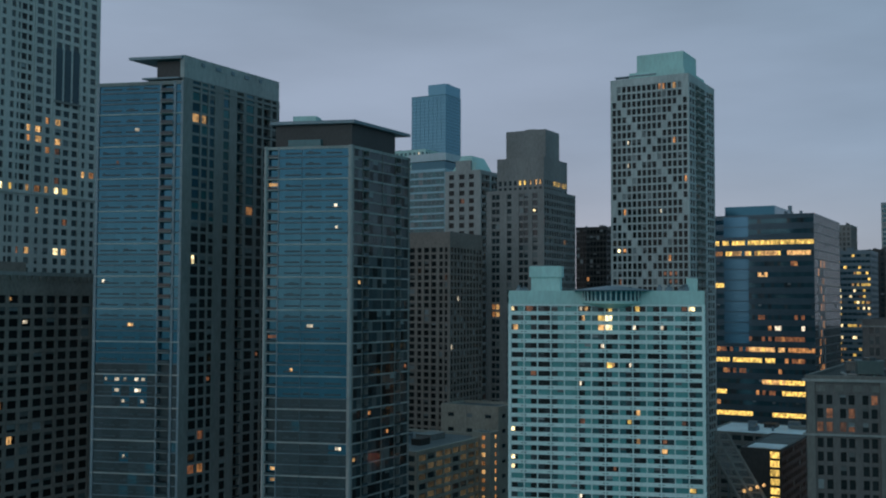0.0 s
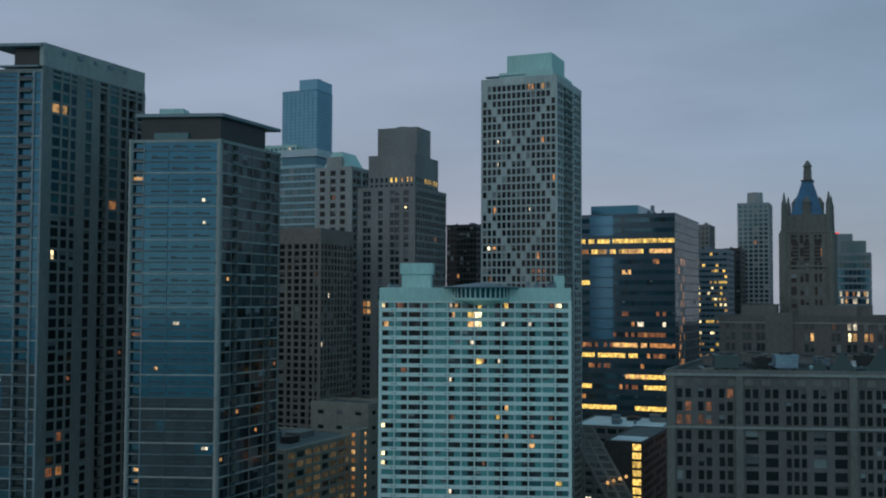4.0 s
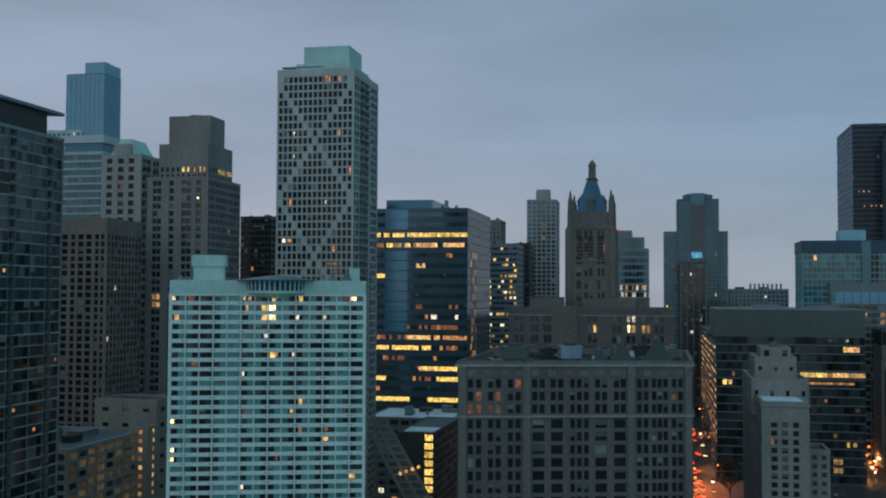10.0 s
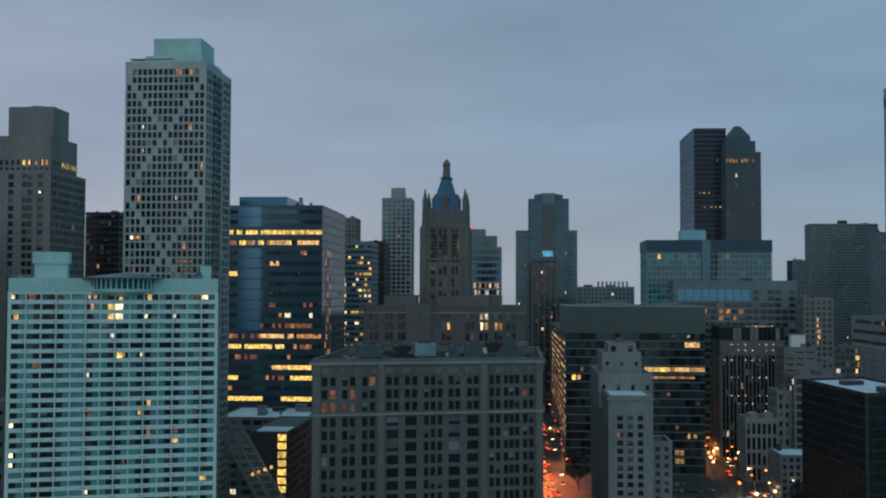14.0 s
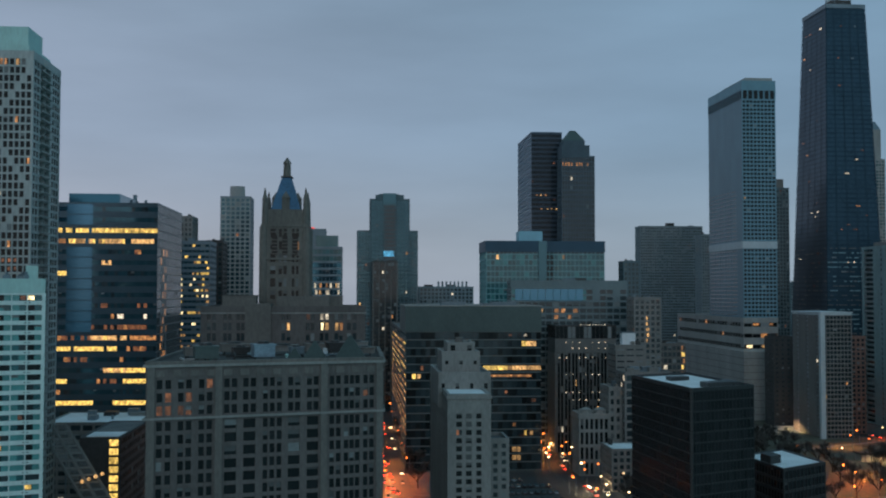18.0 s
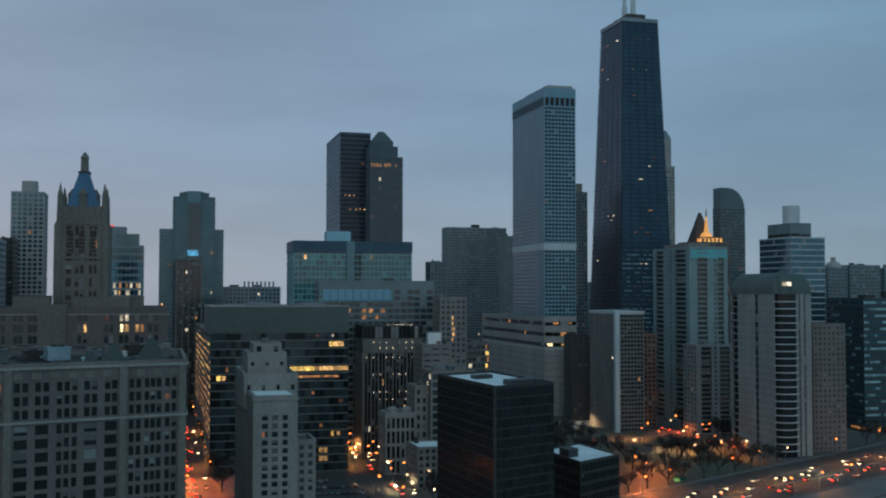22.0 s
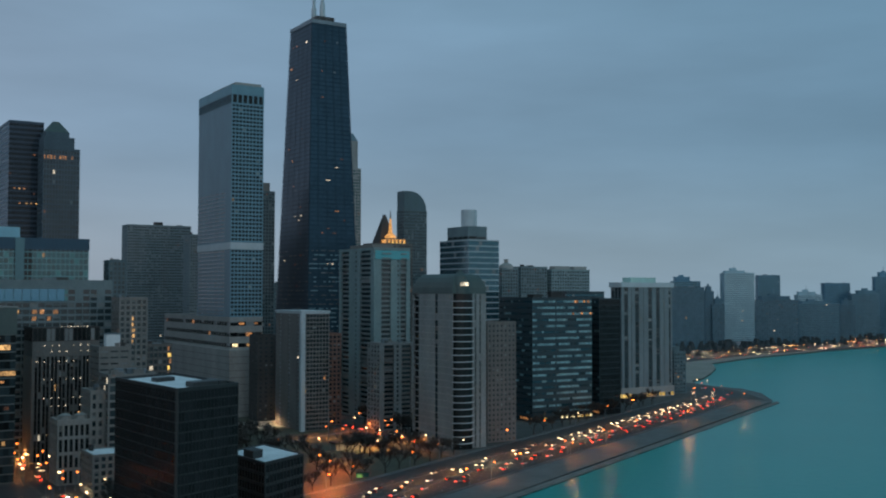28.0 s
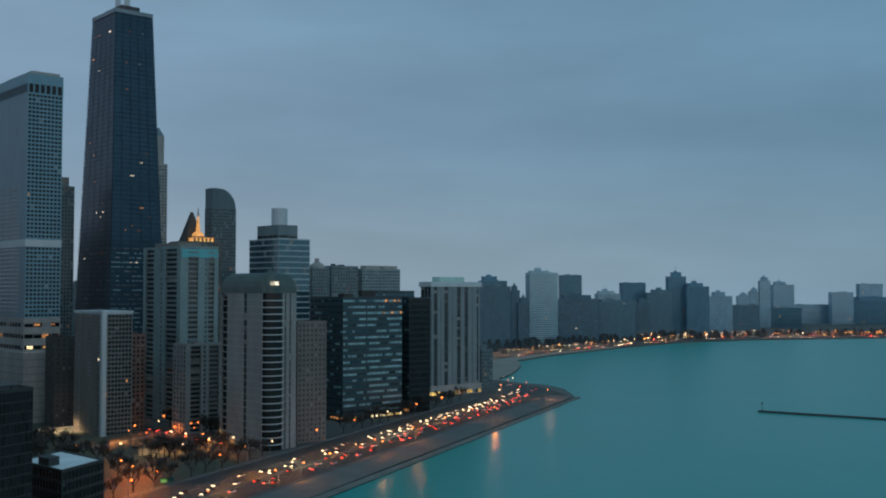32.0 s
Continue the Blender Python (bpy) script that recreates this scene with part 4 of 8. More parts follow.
X_STONE = material("pale_ribbed_concrete", (0.51, 0.52, 0.50), 0.8, streak=0.8)
cols = [("s", 0.3)]
for k in range(15):
    cols += [("w", 1.38), ("p", 0.48)]
cols[-1] = ("s", 0.3)
side = [("s", 0.8), ("w", 2.7), ("p", 0.3), ("w", 2.7), ("s", 0.9), ("d", 5.4), ("p", 0.3), ("d", 5.4), ("s", 2.2), ("w", 2.5), ("p", 0.3), ("w", 2.5), ("p", 0.4), ("w", 2.5), ("s", 0.8)]
X_ST = dict(wall=X_STONE, glass=GLASS_BLACK, span=0.68, deep=0.4, pier_deep=0.4, floor=2.806, left=dict(cols=cols, pick=cross_pick, shade=0.1, lights=[(6.0, 153.0, LIT_WHITE, 0.5, 0.55), (6.0, 145.0, LIT_WHITE, 0.5, 0.55), (18.5, 128.4, LIT_WHITE, 0.5, 0.55), (2.5, 113.5, LIT_BRIGHT, 0.7, 0.55), (4.8, 113.5, LIT_AMBER, 0.9, 0.55), (19.5, 106.0, LIT_EMBER, 0.9, 0.55), (22.0, 104.0, LIT_EMBER, 0.9, 0.55), (24.0, 104.0, LIT_EMBER, 0.9, 0.55)]), blinds=0.06,
            right=dict(cols=side, span=0.8, lit=0.004, balcony=dict(on="d", out=0.7, mat=PALE, rail=0.35)))
poly, z = X_TOWER
xt = tower("apartment_tower", "pale concrete tower whose filled window panels form tall crosses", "tower", poly, 0, z - 2.4, X_ST, 160, seed=8, parapet=0)
slab_on(xt, "attic_band", shrink(poly, -0.42), z - 2.39, z, X_STONE)
pp, pz = X_PENT
slab_on(xt, "platform", inset_plot(poly, 0.03, 0.8, 0.05, 0.78), z, z + 2.2, AQUA)
slab_on(xt, "penthouse", pp, z + 2.2, pz, AQUA, "pale aqua mechanical penthouse")
slab_on(xt, "window_rig", inset_plot(poly, 0.02, 0.1, 0.42, 0.97), z + 0.9, z + 1.3, GREY_METAL, "window washing rig arm")

# ---- the spired loft building ----


def mart_pick(i, j, n, floors, r):
    q = r.random()
    if q < 0.02:
        return LIT_EMBER
    if floors < 6 and (j == floors - 2 and i in (1, 3) or j == floors - 3 and i in (0, 1, 2, 3)):
        return LIT_EMBER
    return BLIND if q > 0.97 else GLASS_BLACK


def spaced(mids, width, total):
    """Window columns from their middles along a wall, with piers between near ones and plain wall between the rest."""
    cols, at = [], 0.0
    for m, w in zip(mids, width):
        gap = m - w / 2 - at
        cols += [("p" if cols and gap < 0.9 else "s", gap), ("w", w)]
        at = m + w / 2
    return cols + [("s", total - at)]


LEFT_M, RIGHT_M = [3.07, 5.35, 8.68, 10.8, 14.2, 16.36], [50.6, 52.5, 54.8, 56.45, 58.1, 60.5, 62.35]
TOP_M = [21.03, 23.07, 26.2, 28.3, 31.65, 33.57, 35.55, 38.74, 40.7, 44.1, 46.0]
LOW_M = [22.05, 27.25, 31.65, 33.57, 35.55, 39.7, 45.05]
TOP_W, LOW_W = [1.5, 1.5, 1.5, 1.5, 1.35, 1.35, 1.35, 1.5, 1.5, 1.5, 1.5], [3.3, 3.3, 1.35, 1.35, 1.35, 3.3, 3.3]
top_cols = spaced(LEFT_M + TOP_M + RIGHT_M, [1.5] * 6 + TOP_W + [1.35] * 7, 65.4)
low_cols = spaced(LEFT_M + LOW_M + RIGHT_M, [1.5] * 6 + LOW_W + [1.35] * 7, 65.4)
LOFT_STONE = material("soot_grey_limestone", (0.150, 0.132, 0.124), 0.85, vary=0.3, streak=0.7)
poly, z = MART
side_cols = [("s", 1.6)] + [("w", 1.3), ("p", 0.3), ("w", 1.3), ("s", 1.6)] * 10
zc = z - 14.75
MS = dict(partial=False, wall=LOFT_STONE, glass=GLASS_DARK, span=1.08, deep=0.45, pier_deep=0.40, floor=3.6, blinds=0.1)
mart = tower("loft_building", "grey stone loft building with paired windows and string courses", "building", poly, 0, zc, dict(MS, left=dict(cols=low_cols, pick=mart_pick), right=dict(cols=side_cols)), 150, seed=9, parapet=0)
tower("loft_building", "", "", poly, zc + 0.6, z - 3.6, dict(MS, left=dict(cols=top_cols, pick=mart_pick), right=dict(cols=side_cols)), 60, seed=10, parapet=0, root=mart)
slab_on(mart, "tar_roof", shrink(poly, 0.4), z - 0.6, z + 0.04, TAR, "dark patched tar roof")
slab_on(mart, "string_course", shrink(poly, -1.05), zc, zc + 0.6, STONE_GREY)
slab_on(mart, "frieze", shrink(poly, -0.5), z - 3.6, z - 0.7, LOFT_STONE, "carved stone frieze with panels")
rim(mart, "cornice", shrink(poly, -1.1), shrink(poly, 0.4), z - 0.7, z, STONE_GREY)
rim(mart, "parapet", shrink(poly, -0.6), shrink(poly, 0.4), z, z + 0.9, LIMESTONE)
lv, inw = poly[3] - poly[0], (poly[1] - poly[0]).normalized()
turn = math.degrees(math.atan2(-lv.x, -lv.y)) - 90
for share in (0.0, 0.262, 0.713, 1.0):
    p = poly[0] + lv * min(max(share, 0.012), 0.988) - inw * 0.2
    part("pilaster", Geo().block(p.x, p.y, zc - 40, 2.0, 1.6, 40 + (z - zc) + 0.9, turn), LIMESTONE, mart)
for k in range(14):
    p = poly[0] + lv * (0.05 + 0.9 * k / 13)
    part("frieze_panel", Geo().block(p.x - 0.5 * inw.x, p.y - 0.5 * inw.y, z - 3.3, 2.3, 0.5, 1.7, turn), LIMESTONE, mart)
# rooftop plant: cooling towers, tanks, vents
# cooling towers on legs, boxes and tanks: share along the street wall, metres back, size, height
spots = [(0.78, 6.5, 6.4, 5.0, 4.3, GREEN_METAL), (0.54, 10.0, 6.0, 5.0, 4.4, COOLER_BLUE), (0.22, 26.0, 5.0, 4.0, 3.6, DARK_METAL), (0.86, 22.0, 6.0, 5.0, 3.0, LIMESTONE), (0.66, 24.0, 5.0, 4.0, 2.6, DARK_METAL), (0.40, 20.0, 4.0, 3.0, 2.6, GREY_METAL), (0.32, 30.0, 6.0, 4.0, 3.2, LIMESTONE),
         (0.08, 18.0, 5.0, 6.0, 2.2, LIMESTONE), (0.48, 36.0, 9.0, 4.0, 2.4, CONCRETE), (0.72, 40.0, 8.0, 5.0, 3.0, LIMESTONE), (0.12, 44.0, 7.0, 5.0, 2.8, CONCRETE)]
for s, d, w, dd, h, mt in spots:
    p = poly[0] + lv * s + inw * d
    unit = part("cooling_unit", Geo().block(p.x, p.y, z + 1.1, w, dd, h * 0.7, turn).block(p.x, p.y, z + 1.1 + h * 0.7, w + 0.5, dd + 0.5, h * 0.12, turn), mt, mart)
    part("fan_housing", Geo().ring(p.x, p.y, z + 1.1 + h * 0.82, z + 1.1 + h, w * 0.3, w * 0.26, 14), DARK_METAL, unit)
    for fx in (-0.4, 0.4):
        for fy in (-0.4, 0.4):
            q = p + lv.normalized() * w * fx + inw * dd * fy
            part("leg", Geo().block(q.x, q.y, z + 0.05, 0.35, 0.35, 1.1, turn), DARK_METAL, unit)
for k in range(9):
    p = poly[0] + lv * rng.uniform(0.1, 0.9) + inw * rng.uniform(10, 40)
    ln = rng.uniform(4, 11)
    part("pipe_run", Geo().block(p.x, p.y, z + 0.4, ln if k % 2 else 0.5, 0.5 if k % 2 else ln, 0.5, turn), rng.choice((GREY_METAL, PALE, DARK_METAL)), mart)
for k in range(26):
    p = poly[0] + lv * rng.uniform(0.04, 0.96) + inw * rng.uniform(6, 54)
    h = rng.uniform(0.8, 2.4)
    g = Geo().ring(p.x, p.y, z + 0.1, z + h * 0.7, 0.4, 0.4, 10).ring(p.x, p.y, z + h * 0.7, z + h, 0.7, 0.2, 10)
    part("roof_vent", g, rng.choice((GREY_METAL, AQUA, DARK_METAL)), mart)
p = poly[0] + lv * 0.30 + inw * 24
part("roof_duct", Geo().ring(p.x, p.y, z, z + 2.6, 1.5, 0.7, 12), ROOF_WHITE, mart, "pale white roof cowl")
for s, half, high in ((0.144, 4.6, 6.4), (0.305, 3.5, 5.0), (0.394, 2.2, 3.2)):
    p = poly[0] + lv * s + inw * (half + 1.5)
    a_, b_ = lv.normalized() * half, inw * half
    base = [p + a_ - b_, p - a_ - b_, p - a_ + b_, p + a_ + b_]
    part("hipped_skylight", Geo().taper(base, z + 0.6, [q.lerp(p, 0.93) for q in base], z + 0.6 + high), LANTERN_GREEN, mart, "dark green hipped roof lantern")
    part("skylight_curb", Geo().prism(base, z + 0.05, z + 0.6), STONE_GREY, mart)
for k, s in enumerate((0.285, 0.30, 0.27, 0.32, 0.255)):
    p = poly[0] + lv * s + inw * (17 + 2.5 * k)
    part("roof_tarpaulin", Geo().block(p.x, p.y, z + 0.1, rng.uniform(1.2, 2.6), rng.uniform(1, 2), rng.uniform(0.8, 2.2), turn + 15 * k), ROOF_WHITE, mart, "white wrapped plant on the roof")

poly, z = MART_BACK
back_cols = spaced([2.4, 4.2, 8.0, 9.6, 12.6, 14.1, 28.2, 30.0, 36.8, 38.4, 41.6, 43.4, 46.8, 48.4, 51.2, 53.2], [1.3] * 16, 56.6)
wing = tower("loft_wing", "grey stone rear wing of the loft building", "building", poly, 0, z - 1.5, dict(MS, floor=3.7, left=dict(cols=back_cols, lit=0.02, lit_mats=(LIT_WARM, LIT_AMBER), lights=[(42.0, 82.6, LIT_BRIGHT, 0.9), (43.4, 82.6, LIT_WARM, 0.9), (47.0, 82.6, LIT_WARM, 0.9), (48.5, 82.6, LIT_AMBER, 0.7), (30.0, 82.6, LIT_WARM, 0.7), (41.8, 86.6, LIT_WHITE, 0.9), (43.5, 86.6, LIT_WHITE, 0.8), (37.0, 86.6, LIT_EMBER, 0.9)])), 60, seed=12, parapet=1.6)
slab_on(wing, "blank_bay", [q + Vector((0, -1.2, 0)) for q in inset_plot(poly, 0.0, 0.1, 0.576, 0.737)], 60, z + 1.0, LIMESTONE, "blank projecting stone bay")
slab_on(wing, "string_course", shrink(poly, -0.8), z - 2.6, z - 2.1, STONE_GREY)
slab_on(wing, "penthouse", inset_plot(poly, 0.1, 0.5, 0.22, 0.55), z, z + 3.6, LIMESTONE)
plant(wing, poly, z - 1.4, rng, 5, LIMESTONE, 5.5)

poly, z = MART_TOWER
SPIRE_STONE = material("sooty_brown_stone", (0.185, 0.168, 0.148), 0.9, vary=0.35, streak=0.7)
tw = [("s", 2.4), ("w", 1.6), ("s", 1.0), ("w", 1.0), ("p", 0.5), ("w", 1.0), ("s", 1.6), ("w", 0.8), ("p", 0.5), ("w", 0.8), ("s", 2.6)]
spire = tower("spire_tower", "grey stone tower with blue pyramid roof, lantern and pinnacles", "tower", poly, 0, z - 2, dict(MS, wall=SPIRE_STONE, glass=GLASS_BLACK, floor=4.6, span=1.5, left=dict(cols=tw, lit=0.03, lit_mats=(LIT_AMBER,), blinds=0.2), right=dict(cols=tw, lit=0.0)), 80, seed=13, parapet=0)
c = centre(poly)
slab_on(spire, "belt", shrink(poly, -0.8), z - 2, z - 1.2, SPIRE_STONE)
slab_on(spire, "attic", shrink(poly, 0.5), z - 1.2, z + 4.5, SPIRE_STONE)
low_ring, high_ring = shrink(poly, 2.6), shrink(poly, 6.4)
part("pyramid_roof", Geo().taper(low_ring, z + 4.5, high_ring, z + 17.0), BLUE_COPPER, spire, "steep blue copper pyramid roof")
slab_on(spire, "gallery", shrink(poly, 6.0), z + 17.0, z + 17.5, DARK_METAL)
g = Geo().ring(c.x, c.y, z + 17.5, z + 22.5, 1.5, 1.3, 10).ring(c.x, c.y, z + 22.5, z + 23.9, 1.7, 0.9, 10).ring(c.x, c.y, z + 23.9, z + 24.9, 0.9, 0.15, 10)
part("lantern", g, SPIRE_STONE, spire)
for p in shrink(poly, 0.6):
    g = Geo().ring(p.x, p.y, z - 2, z + 8.0, 1.2, 0.95, 8).ring(p.x, p.y, z + 8.0, z + 11.0, 1.05, 0.35, 8).ring(p.x, p.y, z + 11, z + 12.6, 0.5, 0.1, 8)
    part("pinnacle", g, SPIRE_STONE, spire)
for i in range(4):
    a, b = shrink(poly, 3.0)[i], shrink(poly, 3.0)[(i + 1) % 4]
    m = (a + b) / 2
    out = (m - c).normalized()
    q = m - out * 1.0
    g = Geo().block(q.x, q.y, z + 4.5, 2.8, 2.8, 4.5, math.degrees(math.atan2(out.x, out.y)))
    g.taper([q + Vector((sx * 1.6, sy * 1.6, 0)) for sx, sy in ((-1, -1), (1, -1), (1, 1), (-1, 1))], z + 9, [q + Vector((sx * 0.1, sy * 0.1, 0)) for sx, sy in ((-1, -1), (1, -1), (1, 1), (-1, 1))], z + 11.5)
    part("dormer", g, SPIRE_STONE, spire)

# belfry: tall arched openings with louvres on each side, and corner buttresses
for i in range(4):
    a, b = shrink(poly, -0.46)[i], shrink(poly, -0.46)[(i + 1) % 4]
    u = (b - a).normalized()
    n_ = Vector((u.y, -u.x, 0))
    for s in (0.28, 0.5, 0.72):
        m = a.lerp(b, s)
        g = Geo()
        arch = [(-1.0, z - 12.5), (1.0, z - 12.5), (1.0, z - 6.0), (0.7, z - 5.0), (0.0, z - 4.4), (-0.7, z - 5.0), (-1.0, z - 6.0)]
        g.poly([m + u * dx + n_ * 0.08 + Vector((0, 0, zz)) for dx, zz in arch])
        opening = part("belfry_opening", g, GLASS_BLACK, spire, "dark arched belfry opening")
        for k in range(5):
            part("louvre", Geo().box(m - u * 1.0 + n_ * 0.12 + Vector((0, 0, z - 12.2 + 1.3 * k)), u * 2.0, n_ * 0.2, (0, 0, 0.3)), SPIRE_STONE, opening)
        part("hood", Geo().box(m - u * 1.3 + Vector((0, 0, z - 4.2)), u * 2.6, n_ * 0.35, (0, 0, 0.4)), SPIRE_STONE, spire)
    part("string_course", Geo().box(a - u * 0.3 + Vector((0, 0, z - 14.2)), (b - a) + u * 0.6, n_ * 0.6, (0, 0, 0.7)), SPIRE_STONE, spire)
for p in shrink(poly, 0.2):
    part("buttress", Geo().ring(p.x, p.y, 0, z - 2.0, 1.7, 1.5, 8), SPIRE_STONE, spire)

OFFICE_SKIN = material("slate_blue_spandrel", (0.082, 0.130, 0.160), 0.25, 0.4, 0.2)
PANEL_BLUE = pane_glass("deep_blue_panel_glass", (0.10, 0.25, 0.36), 0.12, 0.5, 0.1, 0.7)
# ---- blue office block with lit floors ----
# storeys from the top: runs of lit rooms as start, end, share that is lit, light
OFFICE_ROWS = {2: [(0, 1, 0.95, LIT_YELLOW)], 3: [(0, 0.13, 0.6, LIT_AMBER), (0.13, 0.96, 0.85, LIT_WARM)], 4: [(0.74, 0.85, 0.7, LIT_EMBER)], 5: [(0.46, 0.54, 1.0, LIT_WARM)], 6: [(0, 0.14, 1.0, LIT_YELLOW)], 9: [(0.44, 0.56, 0.7, LIT_EMBER), (0.82, 0.9, 0.7, LIT_EMBER)],
               10: [(0.25, 0.31, 1.0, LIT_WHITE), (0.42, 0.56, 0.7, LIT_WARM), (0.61, 0.68, 1.0, LIT_WHITE), (0.86, 0.91, 1.0, LIT_WHITE)], 11: [(0.02, 0.4, 0.3, LIT_EMBER), (0.42, 1.0, 0.6, LIT_EMBER)], 12: [(0, 0.36, 0.7, LIT_EMBER), (0.36, 0.72, 0.95, LIT_WARM), (0.72, 1.0, 0.8, LIT_AMBER)],
               13: [(0, 0.62, 0.95, LIT_YELLOW), (0.65, 0.95, 0.35, LIT_EMBER)], 14: [(0.02, 0.38, 0.5, LIT_EMBER)], 15: [(0.48, 0.7, 1.0, LIT_WARM), (0.7, 1.0, 1.0, LIT_YELLOW)], 16: [(0, 0.14, 1.0, LIT_YELLOW), (0.22, 0.6, 0.5, LIT_EMBER), (0.68, 1.0, 1.0, LIT_YELLOW)], 17: [(0.0, 0.06, 0.6, LIT_AMBER)], 18: [(0, 0.4, 1.0, LIT_YELLOW), (0.58, 1.0, 1.0, LIT_YELLOW)]}


def office_pick(i, j, n, floors, r):
    row = floors - 1 - j
    x = (i + 0.5) / n
    for x0, x1, share, mat in OFFICE_ROWS.get(row, ()):
        if x0 <= x <= x1 and r.random() < share:
            return mat if r.random() < 0.8 else LIT_YELLOW if mat in (LIT_YELLOW, LIT_WARM) else LIT_AMBER
    if r.random() < 0.004:
        return LIT_AMBER
    if 0.14 < x < 0.37 and row < 13 or row < 2 and x < 0.36:
        return GLASS_BLUE
    return GLASS_NAVY if r.random() < 0.8 else GLASS_DARK


# the column of amber and pale panes stands in for a warm sky reflection
def office_side(i, j, n, floors, r):
    row = floors - 1 - j
    if 5 <= row <= 17 and n * 0.1 < i < n * 0.34 and r.random() < 0.8:
        return r.choice((LIT_AMBER, BLIND, BLIND))
    return GLASS_BLACK if r.random() < 0.6 else GLASS_DARK


poly, z = BLUE_OFFICE
ost = dict(wall=OFFICE_SKIN, glass=GLASS_NAVY, span=3.1, deep=0.14, pier_deep=0.16, floor=5.32, bay=1.6, pier=0.04, left=dict(pick=office_pick, partial=False, shade=0.03), right=dict(pick=office_side, wall=SLOT, span=0.7, bay=3.0, floor=4.35, partial=False), core=DARK_METAL)
office = tower("office_block", "blue and dark glass hospital block with yellow lit floors", "building", poly, 0, z, ost, 200, seed=14, parapet=0.6)
wide = poly[-1] - poly[0]
u = wide.normalized()
n_ = Vector((-u.y, u.x, 0))
n_ = n_ if n_.y < 0 else -n_
count = round(z / 5.32)
for row in range(12):
    if row in (2, 3):
        continue
    zz = z - (row + 1) * z / count
    part("glass_panel", Geo().box(poly[0] + wide * 0.64 + n_ * 0.32 + Vector((0, 0, zz + 0.2)), wide * 0.25, -n_ * 0.15, (0, 0, z / count - 0.4)), PANEL_BLUE, office, "blue reflective glass panel")
bp_, bz = BLUE_BOX
slab_on(office, "plant_screen", bp_, z, bz, GLASS_BLUE, "blue glass plant screen on the roof")
part("exhaust_stack", Geo().ring(bp_[1].x - 1, bp_[1].y - 4, z, bz + 3.2, 1.1, 1.1, 12), GREY_METAL, office)
part("exhaust_stack", Geo().ring(bp_[1].x + 4, bp_[1].y, z, bz + 0.6, 0.8, 0.8, 12), GREY_METAL, office)

# ---- low blocks between the hotel and the loft building ----
poly, z = STAIR_BLOCK


def stair_pick(i, j, n, floors, r):
    return LIT_YELLOW if i == n - 1 else "wall"


sb = tower("stair_block", "dark block with a brightly lit glazed stair", "building", poly, 0, z, dict(wall=BRICK_BROWN, glass=GLASS_DARK, floor=3.4, span=1.3, left=dict(cols=[("s", 5), ("s", 4), ("p", 0.4), ("w", 3.0), ("p", 0.5)], pick=stair_pick, span=0.9, partial=False), right=dict(bay=4, wall=BRICK_RED, lit=0.02)), 30, seed=15, parapet=0.4, roof_mat=ROOF_GRAVEL)
slab_on(sb, "roof_terrace", inset_plot(poly, 0.05, 0.3, 0.05, 0.9), z + 0.12, z + 0.5, ROOF_WHITE)
poly, z = PALE_ROOF
pr = tower("flat_roofed_block", "low block with pale flat roof and plant", "building", poly, 0, z, dict(wall=CONCRETE, glass=GLASS_DARK, floor=4, bay=5, span=1.6, left=dict(lit=0.05)), 20, seed=16, parapet=0.5, roof_mat=ROOF_WHITE)
plant(pr, poly, z + 0.1, rng, 5)
# sloping glazed gallery beside the hotel
gal = thing("glazed_gallery", Vector((-135, 440, 0)), "sloping glazed gallery with pale ribs and lamps inside", "gallery")
top_a, low_a = Vector((-105.3, 400, 46.0)), Vector((-84.5, 392, 16.0))
wide = Vector((-9.0, -2.0, 0.0))
run = low_a - top_a
GALLERY_GLASS = material("milky_gallery_glass", (0.16, 0.18, 0.185), 0.2, 0.0, 0.3, 0.3, 0.0)
GALLERY_GLASS.node_tree.nodes["Principled BSDF"].inputs["Alpha"].default_value = 0.35
for off in (0.0, 0.5, 1.0):
    o = top_a + wide * off
    part("beam", Geo().box(o, wide.normalized() * -0.7, run, Vector((0, 0, 1.3))), STONE_GREY, gal, "grey sloping side beam")
for k in range(12):
    for off in (0.0, 0.5):
        p = top_a + run * k / 12 + wide * off + Vector((0, 0, 0.5))
        g = Geo()
        g.poly([p, p + wide * 0.5, p + wide * 0.5 + run * 0.078, p + run * 0.078])
        part("glass_pane", g, GALLERY_GLASS, gal)
    p = top_a + run * (k + 0.96) / 12 + Vector((0, 0, 0.5))
    part("rib", Geo().box(p, wide, run.normalized() * 0.35, (0, 0, 0.4)), STONE_GREY, gal)
for k in range(3):
    p = top_a + run * (0.3 + 0.3 * k) + wide * 0.5
    part("post", Geo().block(p.x, p.y, 0, 0.5, 0.5, p.z), GREY_METAL, gal)
for k in range(4):
    p = low_a + wide * (0.1 + 0.25 * k) + Vector((0, 0, 6.5 - 0.8 * k)) - run * 0.22
    part("lamp_globe", Geo().ring(p.x, p.y, p.z, p.z + 0.6, 0.5, 0.7, 10).ring(p.x, p.y, p.z + 0.6, p.z + 1.2, 0.7, 0.3, 10), LIT_WARM, gal)

# garage block by the glass towers
poly, z = GARAGE
north = [("p", 0.6)] + [("w", 4.2), ("p", 0.7)] * 9


def garage_pick(i, j, n, floors, r):
    return LIT_EMBER if r.random() < 0.06 else DECK if r.random() < 0.8 else GLASS_DARK


